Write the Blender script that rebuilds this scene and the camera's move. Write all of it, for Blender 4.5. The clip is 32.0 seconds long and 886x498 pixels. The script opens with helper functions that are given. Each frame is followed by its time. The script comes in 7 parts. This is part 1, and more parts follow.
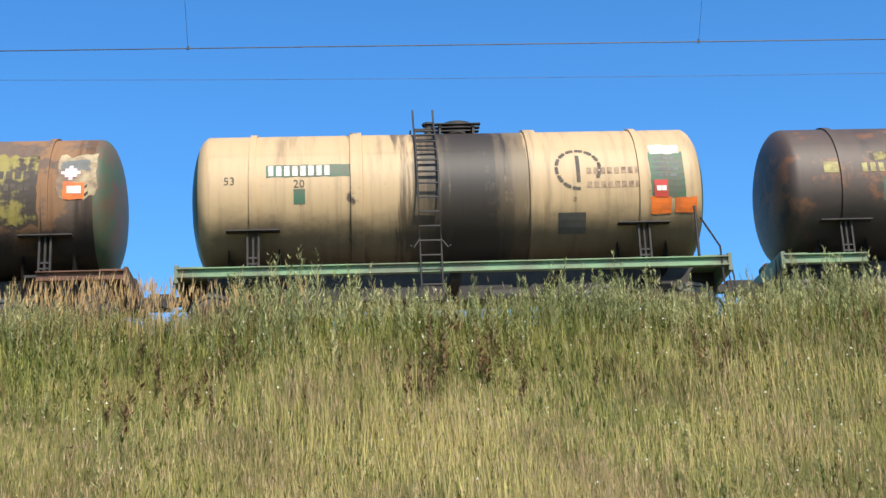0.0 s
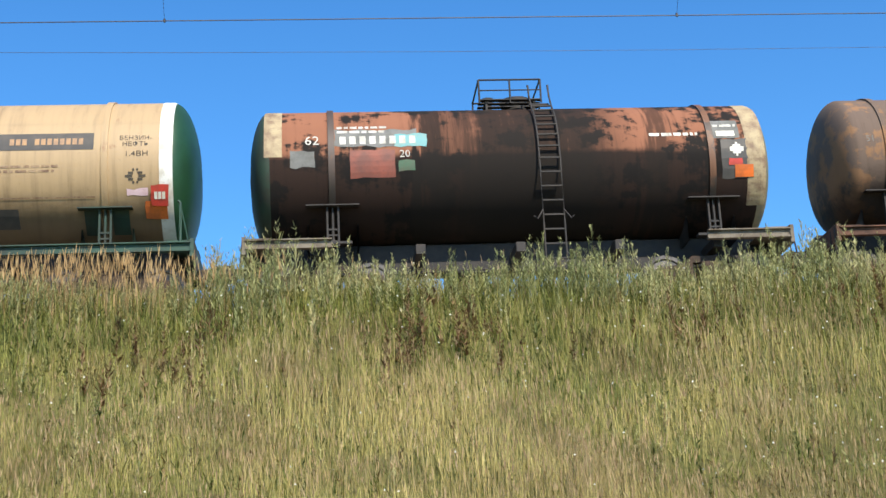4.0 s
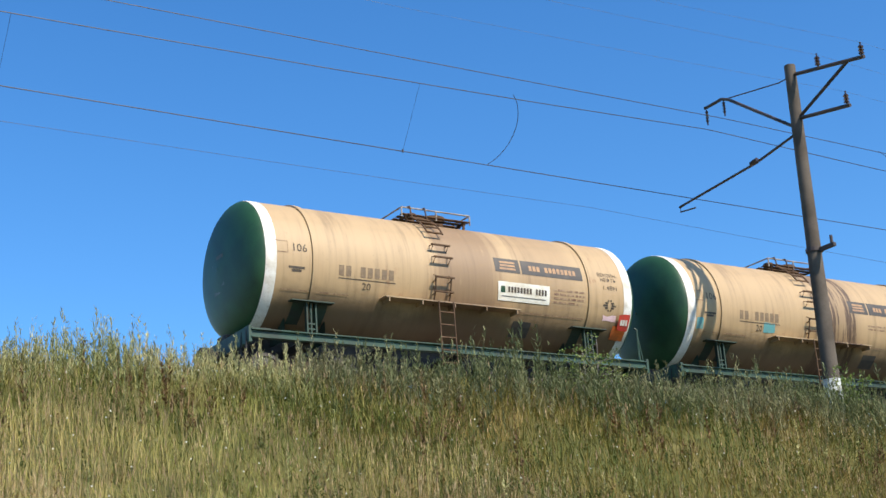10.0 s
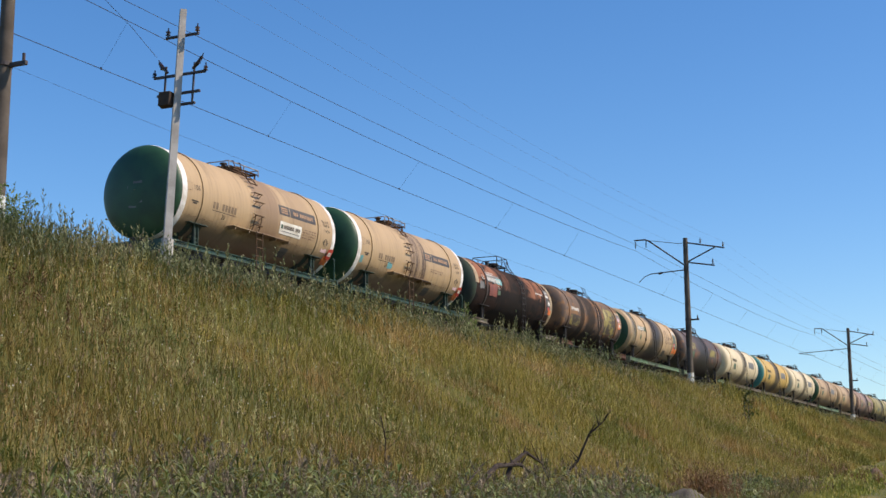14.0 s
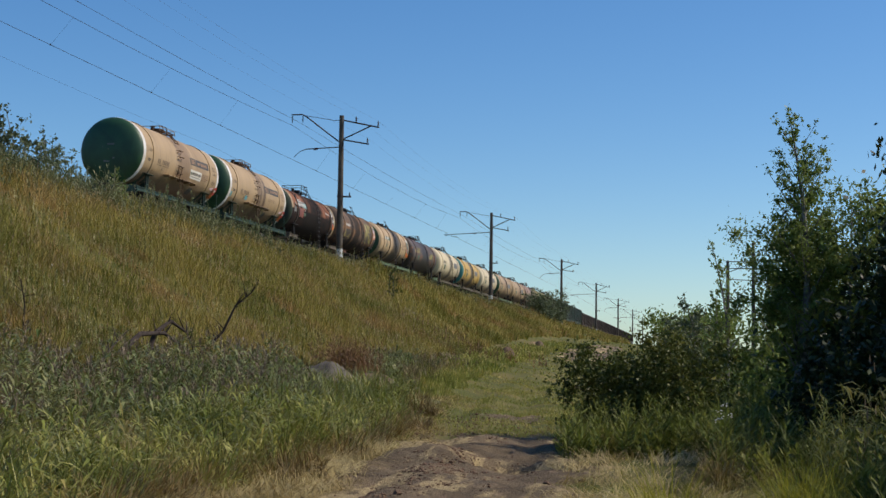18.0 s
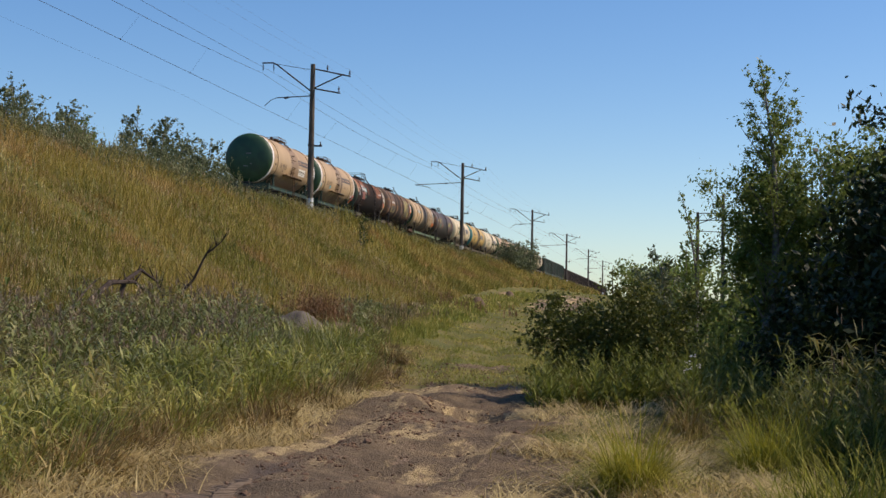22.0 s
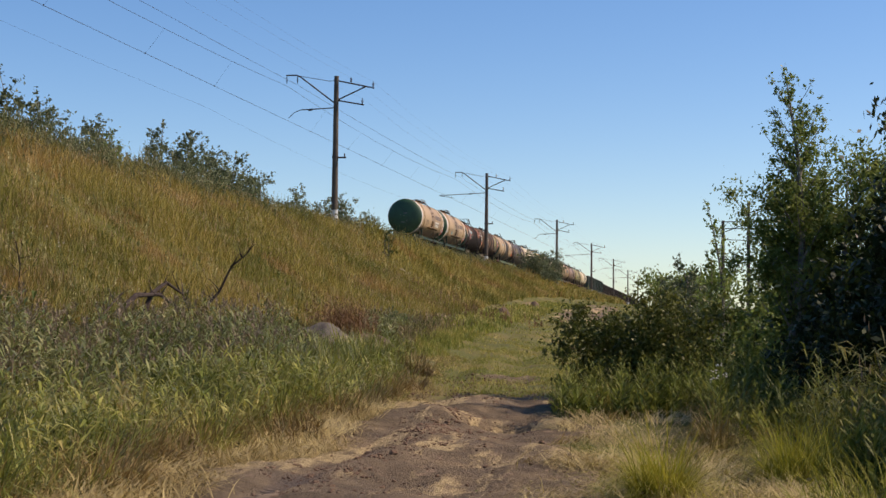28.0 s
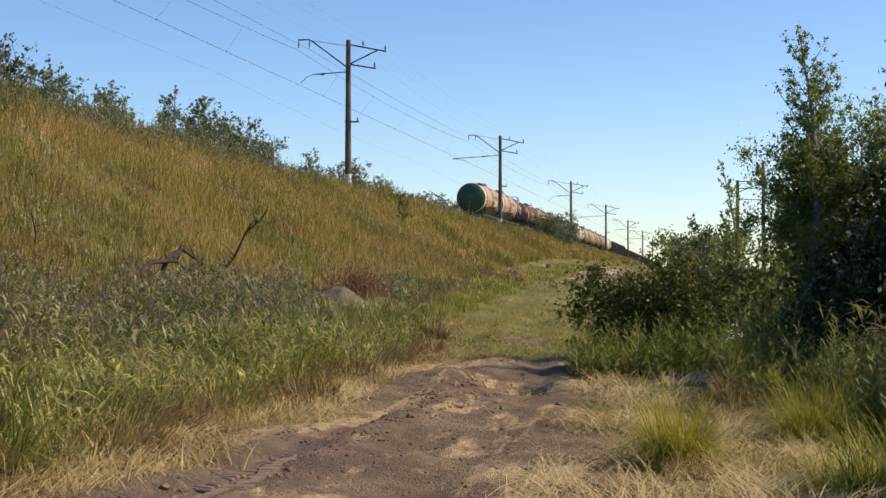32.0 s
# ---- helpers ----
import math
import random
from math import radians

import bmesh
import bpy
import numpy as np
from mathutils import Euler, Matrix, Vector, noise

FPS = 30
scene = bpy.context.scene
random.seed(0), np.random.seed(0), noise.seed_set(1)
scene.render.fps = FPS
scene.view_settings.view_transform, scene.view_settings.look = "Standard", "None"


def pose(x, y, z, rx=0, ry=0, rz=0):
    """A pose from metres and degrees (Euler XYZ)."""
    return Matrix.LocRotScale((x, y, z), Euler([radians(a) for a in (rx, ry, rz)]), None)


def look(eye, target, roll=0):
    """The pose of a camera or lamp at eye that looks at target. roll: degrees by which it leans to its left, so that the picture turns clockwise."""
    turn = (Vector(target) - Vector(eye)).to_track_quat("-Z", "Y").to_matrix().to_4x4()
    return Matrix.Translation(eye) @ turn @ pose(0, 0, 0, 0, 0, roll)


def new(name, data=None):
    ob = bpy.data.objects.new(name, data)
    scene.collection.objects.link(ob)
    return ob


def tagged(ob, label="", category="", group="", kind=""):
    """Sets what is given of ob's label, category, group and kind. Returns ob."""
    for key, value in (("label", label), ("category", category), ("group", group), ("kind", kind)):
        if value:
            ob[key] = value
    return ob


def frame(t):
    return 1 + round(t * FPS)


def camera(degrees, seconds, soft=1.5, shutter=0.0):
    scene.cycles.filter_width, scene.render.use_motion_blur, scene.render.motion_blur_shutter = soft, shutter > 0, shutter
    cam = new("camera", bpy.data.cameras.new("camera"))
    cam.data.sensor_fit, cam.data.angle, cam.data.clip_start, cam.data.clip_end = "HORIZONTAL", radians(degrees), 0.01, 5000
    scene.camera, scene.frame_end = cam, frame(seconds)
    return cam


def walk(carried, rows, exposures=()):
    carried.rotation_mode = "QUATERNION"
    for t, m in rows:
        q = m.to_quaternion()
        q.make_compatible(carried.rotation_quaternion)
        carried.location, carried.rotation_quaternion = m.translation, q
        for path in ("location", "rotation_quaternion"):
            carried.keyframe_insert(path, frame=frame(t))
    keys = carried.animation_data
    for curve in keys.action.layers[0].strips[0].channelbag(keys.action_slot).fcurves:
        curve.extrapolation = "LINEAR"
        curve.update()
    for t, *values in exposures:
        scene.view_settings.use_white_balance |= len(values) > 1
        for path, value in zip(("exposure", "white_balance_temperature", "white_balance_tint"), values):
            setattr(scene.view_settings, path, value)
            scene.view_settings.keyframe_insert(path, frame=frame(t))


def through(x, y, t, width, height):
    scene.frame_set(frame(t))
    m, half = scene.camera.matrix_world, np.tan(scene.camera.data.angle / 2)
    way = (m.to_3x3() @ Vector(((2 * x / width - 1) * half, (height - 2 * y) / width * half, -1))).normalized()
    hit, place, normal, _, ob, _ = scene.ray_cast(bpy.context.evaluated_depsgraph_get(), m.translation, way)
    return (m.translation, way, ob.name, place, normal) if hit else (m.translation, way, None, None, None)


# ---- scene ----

EYE = 1.6                       # eye height over the dirt road
TRACK_Y = 29.1                  # centre line of the track
RAIL = 8.55                     # top of rail

cam = camera(33.6, 32.0, soft=1.5)
PATH = [(0.0, -4.05, 17.1, -2.5), (0.5, -4.13, 16.82, -2.6), (1.0, -4.38, 16.56, -2.9), (1.5, -4.36, 16.51, -3.2),
        (2.0, -4.28, 16.55, -3.0), (2.5, -5.0, 16.33, -3.1), (4.5, -4.93, 15.92, -2.55), (5.0, -5.53, 15.8, -1.78),
        (5.5, -4.41, 16.1, -2.07), (6.0, -3.17, 17.14, -1.67), (6.5, -2.86, 18.06, -1.28), (7.0, -2.18, 17.84, -1.52),
        (7.5, -2.96, 17.25, -1.36), (8.0, -5.18, 15.12, -1.35), (8.5, -7.45, 12.93, -1.66), (9.0, -13.7, 17.23, -3.19),
        (9.5, -24.03, 17.97, -3.51), (10.0, -33.15, 17.78, -4.17), (10.5, -42.03, 16.88, -3.27), (11.0, -46.67, 16.1, -2.13),
        (11.5, -51.0, 15.28, -1.79), (12.0, -54.64, 14.84, -1.87), (12.5, -57.98, 13.99, -1.66), (13.0, -60.63, 12.24, -0.7),
        (13.5, -62.51, 10.67, -0.45), (14.0, -65.03, 9.51, -0.64), (14.5, -66.29, 7.9, -0.74), (16.5, -70.76, 5.29, 0.41),
        (17.0, -74.06, 5.74, 0.72), (17.5, -76.98, 5.95, 0.5), (18.0, -78.6, 4.58, 0.82), (18.5, -80.4, 3.58, 0.73),
        (19.0, -81.87, 3.64, 0.4), (19.5, -82.07, 3.5, 0.22), (20.0, -82.43, 3.22, 0.51), (20.5, -81.61, 3.23, 0.86),
        (21.0, -80.2, 2.83, 1.3), (21.5, -79.9, 2.95, 1.32), (22.0, -79.77, 2.65, 1.07), (22.5, -80.17, 2.04, 1.16),
        (23.0, -79.87, 1.13, 0.83), (23.5, -80.08, 1.7, 0.85), (24.0, -80.04, 1.76, 0.68), (24.5, -80.03, 1.88, 0.49),
        (25.0, -80.59, 2.19, 0.34), (25.5, -80.29, 2.08, 0.48), (27.5, -79.37, 2.85, 0.55), (28.0, -78.8, 3.05, 0.67),
        (28.5, -78.47, 3.12, 0.43), (29.0, -78.36, 3.17, 0.78), (29.5, -78.2, 2.66, 0.74), (30.0, -77.84, 1.66, 0.64),
        (30.5, -77.87, 1.0, 0.21), (31.0, -78.16, 1.18, 0.08), (31.5, -78.29, 1.36, -0.09), (32.0, -78.25, 1.61, 0.02)]


def aim(yaw, pitch, roll):
    """Camera pose: yaw from the +y axis, pitch up, roll with the right side raised."""
    y, p = radians(yaw), radians(pitch)
    way = Vector((-math.sin(y) * math.cos(p), math.cos(y) * math.cos(p), math.sin(p)))
    eye = Vector((0, 0, EYE))
    return look(eye, eye + way, roll)


walk(cam, [(t, aim(y, p, r)) for t, y, p, r in PATH],
     [(0.0, 0.5, 6500, 10), (5.0, 0.48, 6500, 10), (8.0, 0.32, 6500, 11), (10.0, 0.42, 6550, 12), (12.0, 0.29, 6700, 15), (14.0, 0.06, 6900, 19),
      (16.0, 0.09, 6850, 18), (17.0, -0.03, 6850, 18), (18.0, -0.34, 6750, 16), (20.0, -0.28, 7050, 20), (22.0, -0.14, 7350, 24), (24.0, 0.04, 7650, 27),
      (25.0, 0.08, 7650, 27), (28.0, -0.04, 7650, 27), (29.0, -0.11, 7650, 27), (30.0, -0.06, 7650, 27), (31.0, 0.1, 7650, 27), (32.0, 0.19, 7650, 27)])

# ---- light: clear late-summer day, sun behind the viewer and a little to the right ----
SUN_WAY = Vector((-0.29, 0.95, -0.98)).normalized()
world = bpy.data.worlds.new("sky")
scene.world = world
world.use_nodes = True
wn = world.node_tree.nodes
sky = wn.new("ShaderNodeTexSky")
sky.sky_type = "NISHITA"
sky.sun_disc = False
sky.sun_elevation = math.asin(-SUN_WAY.z)
sky.sun_rotation = math.atan2(-SUN_WAY.x, -SUN_WAY.y)
sky.air_density, sky.dust_density, sky.ozone_density = 0.88, 0.55, 3.0
wn["Background"].inputs["Strength"].default_value = 0.15
deep = wn.new("ShaderNodeHueSaturation")
deep.inputs["Saturation"].default_value = 1.28
deep.inputs["Hue"].default_value = 0.503
world.node_tree.links.new(sky.outputs[0], deep.inputs["Color"])
tint = wn.new("ShaderNodeMix")
tint.data_type, tint.blend_type = "RGBA", "MULTIPLY"
tint.inputs[0].default_value = 1.0
tint.inputs[7].default_value = (0.96, 1.11, 1.11, 1)
world.node_tree.links.new(deep.outputs[0], tint.inputs[6])
world.node_tree.links.new(tint.outputs[2], wn["Background"].inputs["Color"])
sun = new("sun", bpy.data.lights.new("sun", "SUN"))
sun.data.energy, sun.data.angle, sun.data.color = 4.8, radians(0.53), (1.0, 0.92, 0.78)
sun.matrix_world = look((0, 0, 60), Vector((0, 0, 60)) + SUN_WAY)


# ---- materials ----
def material(name, rough=0.7, metal=0.0):
    m = bpy.data.materials.new(name)
    m.use_nodes = True
    b = m.node_tree.nodes["Principled BSDF"]
    b.inputs["Roughness"].default_value, b.inputs["Metallic"].default_value = rough, metal
    if rough > 0.72:
        b.inputs["Specular IOR Level"].default_value = 0.08
    return m, m.node_tree.nodes, m.node_tree.links, b


def rgb(nodes, links, a, b, fac):
    """Mix of two colours (tuples or sockets) by a socket."""
    n = nodes.new("ShaderNodeMix")
    n.data_type = "RGBA"
    links.new(fac, n.inputs[0])
    for k, c in ((6, a), (7, b)):
        if isinstance(c, tuple):
            n.inputs[k].default_value = (*c, 1)
        else:
            links.new(c, n.inputs[k])
    return n.outputs[2]


def ramp(nodes, links, socket, lo, hi):
    n = nodes.new("ShaderNodeMapRange")
    n.interpolation_type = "SMOOTHSTEP"
    n.inputs[1].default_value, n.inputs[2].default_value = lo, hi
    links.new(socket, n.inputs[0])
    return n.outputs[0]


def calc(nodes, links, op, a, b=0.0):
    n = nodes.new("ShaderNodeMath")
    n.operation = op
    for k, c in enumerate((a, b)):
        if isinstance(c, (int, float)):
            n.inputs[k].default_value = c
        else:
            links.new(c, n.inputs[k])
    return n.outputs[0]


def grain(nodes, links, scale, detail=4, stretch=(1, 1, 1), rough=0.6, space="Object"):
    c = nodes.new("ShaderNodeTexCoord")
    mp = nodes.new("ShaderNodeMapping")
    mp.inputs["Scale"].default_value = stretch
    links.new(c.outputs[space], mp.inputs[0])
    n = nodes.new("ShaderNodeTexNoise")
    n.inputs["Scale"].default_value, n.inputs["Detail"].default_value = scale, detail
    n.inputs["Roughness"].default_value = rough
    links.new(mp.outputs[0], n.inputs["Vector"])
    return n.outputs["Fac"]


def relief(nodes, links, b, socket, strength=0.3, distance=0.02):
    n = nodes.new("ShaderNodeBump")
    n.inputs["Strength"].default_value, n.inputs["Distance"].default_value = strength, distance
    links.new(socket, n.inputs["Height"])
    links.new(n.outputs[0], b.inputs["Normal"])


def plain(name, colour, other=None, scale=3.0, rough=0.65, metal=0.0, bump=0.15, fine=25.0):
    """Painted or bare surface with stains at two scales."""
    m, n, l, b = material(name, rough, metal)
    other = other or tuple(c * 0.62 for c in colour)
    big = ramp(n, l, grain(n, l, scale, 5), 0.35, 0.7)
    small = grain(n, l, fine, 3)
    c = rgb(n, l, colour, other, big)
    c = rgb(n, l, c, tuple(x * 0.75 for x in other), ramp(n, l, small, 0.55, 0.8))
    l.new(c, b.inputs["Base Color"])
    if bump:
        relief(n, l, b, small, bump, 0.01)
    return m


def tank_paint(name, base, grime_shade, rust=None, amount=0.5, spills=(), spill=(0.02, 0.017, 0.015), rough=0.58, low=0.0, sharp=False):
    """Shell paint: streaks that run down, rust blotches, and spills under the hatches.
    spills: (centre along the tank, half width, strength). low: how far road dirt and painted shade cover the belly."""
    m, n, l, b = material(name, rough)
    c = n.new("ShaderNodeTexCoord")
    sep = n.new("ShaderNodeSeparateXYZ")
    l.new(c.outputs["Object"], sep.inputs[0])
    streak = grain(n, l, 1.0, 5, (5.0, 0.6, 0.35))
    blot = grain(n, l, 1.3, 6, (0.7, 1, 1), 0.65)
    fine = grain(n, l, 14, 4)
    col = rgb(n, l, base, tuple(x * 0.82 for x in base), ramp(n, l, streak, 0.4, 0.75))
    if rust:
        mask = ramp(n, l, calc(n, l, "ADD", calc(n, l, "MULTIPLY", blot, 0.75), calc(n, l, "MULTIPLY", streak, 0.25)), 0.62 - amount * 0.3, 0.68 - amount * 0.3)
        col = rgb(n, l, col, rust, mask)
    col = rgb(n, l, col, grime_shade, calc(n, l, "MULTIPLY", ramp(n, l, streak, 0.5, 0.85), 0.55))
    # belly tone: real dirt plus shade painted into the colour
    if low:
        film_shade = ramp(n, l, calc(n, l, "ADD", sep.outputs[2], calc(n, l, "MULTIPLY", blot, 0.4 if sharp else 1.1)), (2.6 if sharp else 2.9) + low, (2.45 if sharp else 2.2) + low)
        col = rgb(n, l, col, grime_shade, calc(n, l, "MULTIPLY", film_shade, 0.93 if sharp else 0.8))
    wob = calc(n, l, "MULTIPLY", calc(n, l, "SUBTRACT", streak, 0.5), 1.6)
    for u, half, power in spills:
        d = calc(n, l, "ABSOLUTE", calc(n, l, "SUBTRACT", calc(n, l, "ADD", sep.outputs[0], wob), u))
        mask = ramp(n, l, d, half * 1.25, half * 0.55)
        mask = calc(n, l, "MULTIPLY", mask, calc(n, l, "MULTIPLY", ramp(n, l, calc(n, l, "ADD", calc(n, l, "MULTIPLY", blot, 0.5), calc(n, l, "MULTIPLY", streak, 0.5)), 0.24, 0.44), power))
        col = rgb(n, l, col, spill, mask)
    col = rgb(n, l, col, tuple(x * 0.5 for x in grime_shade), calc(n, l, "MULTIPLY", ramp(n, l, fine, 0.6, 0.85), 0.35))
    l.new(col, b.inputs["Base Color"])
    relief(n, l, b, fine, 0.06, 0.01)
    return m


def leafy(name, colours, through=0.25, rough=0.6, patch=0.12, var=0.3, alt=None, alt_scale=0.3, alt_at=(0.47, 0.58)):
    """Blades and leaves: each one its own shade, in drifts of several colours; alt is a second palette that takes over in patches."""
    m, n, l, b = material(name, rough)
    g = n.new("ShaderNodeNewGeometry")
    rnd = g.outputs["Random Per Island"]
    drift = ramp(n, l, grain(n, l, patch, 4, (1, 1, 1.6), 0.65), 0.30, 0.70)
    mix = calc(n, l, "ADD", calc(n, l, "MULTIPLY", rnd, 0.42), calc(n, l, "MULTIPLY", drift, 0.58))
    tones = []
    for palette in (colours, alt) if alt else (colours,):
        cr = n.new("ShaderNodeValToRGB")
        cr.color_ramp.elements[0].position, cr.color_ramp.elements[1].position = 0.08, 0.92
        cr.color_ramp.elements[0].color = (*palette[0], 1)
        cr.color_ramp.elements[1].color = (*palette[-1], 1)
        for k in range(1, len(palette) - 1):
            e = cr.color_ramp.elements.new(0.08 + 0.84 * k / (len(palette) - 1))
            e.color = (*palette[k], 1)
        l.new(mix, cr.inputs[0])
        tones.append(cr.outputs[0])
    tone = tones[0]
    if alt:
        tone = rgb(n, l, tones[0], tones[1], ramp(n, l, grain(n, l, alt_scale, 5, (1, 1, 1.3), 0.6), *alt_at))
    hsv = n.new("ShaderNodeHueSaturation")
    val = n.new("ShaderNodeMapRange")
    wn2 = n.new("ShaderNodeTexWhiteNoise")
    wn2.noise_dimensions = "1D"
    l.new(rnd, wn2.inputs["W"])
    val.inputs[3].default_value, val.inputs[4].default_value = 1 - var, 1 + var
    l.new(wn2.outputs["Value"], val.inputs[0])
    l.new(val.outputs[0], hsv.inputs["Value"])
    l.new(tone, hsv.inputs["Color"])
    l.new(hsv.outputs[0], b.inputs["Base Color"])
    t = n.new("ShaderNodeBsdfTranslucent")
    l.new(hsv.outputs[0], t.inputs[0])
    s = n.new("ShaderNodeMixShader")
    s.inputs[0].default_value = through
    l.new(b.outputs[0], s.inputs[1])
    l.new(t.outputs[0], s.inputs[2])
    l.new(s.outputs[0], n["Material Output"].inputs["Surface"])
    b.inputs["Specular IOR Level"].default_value = 0.25
    return m


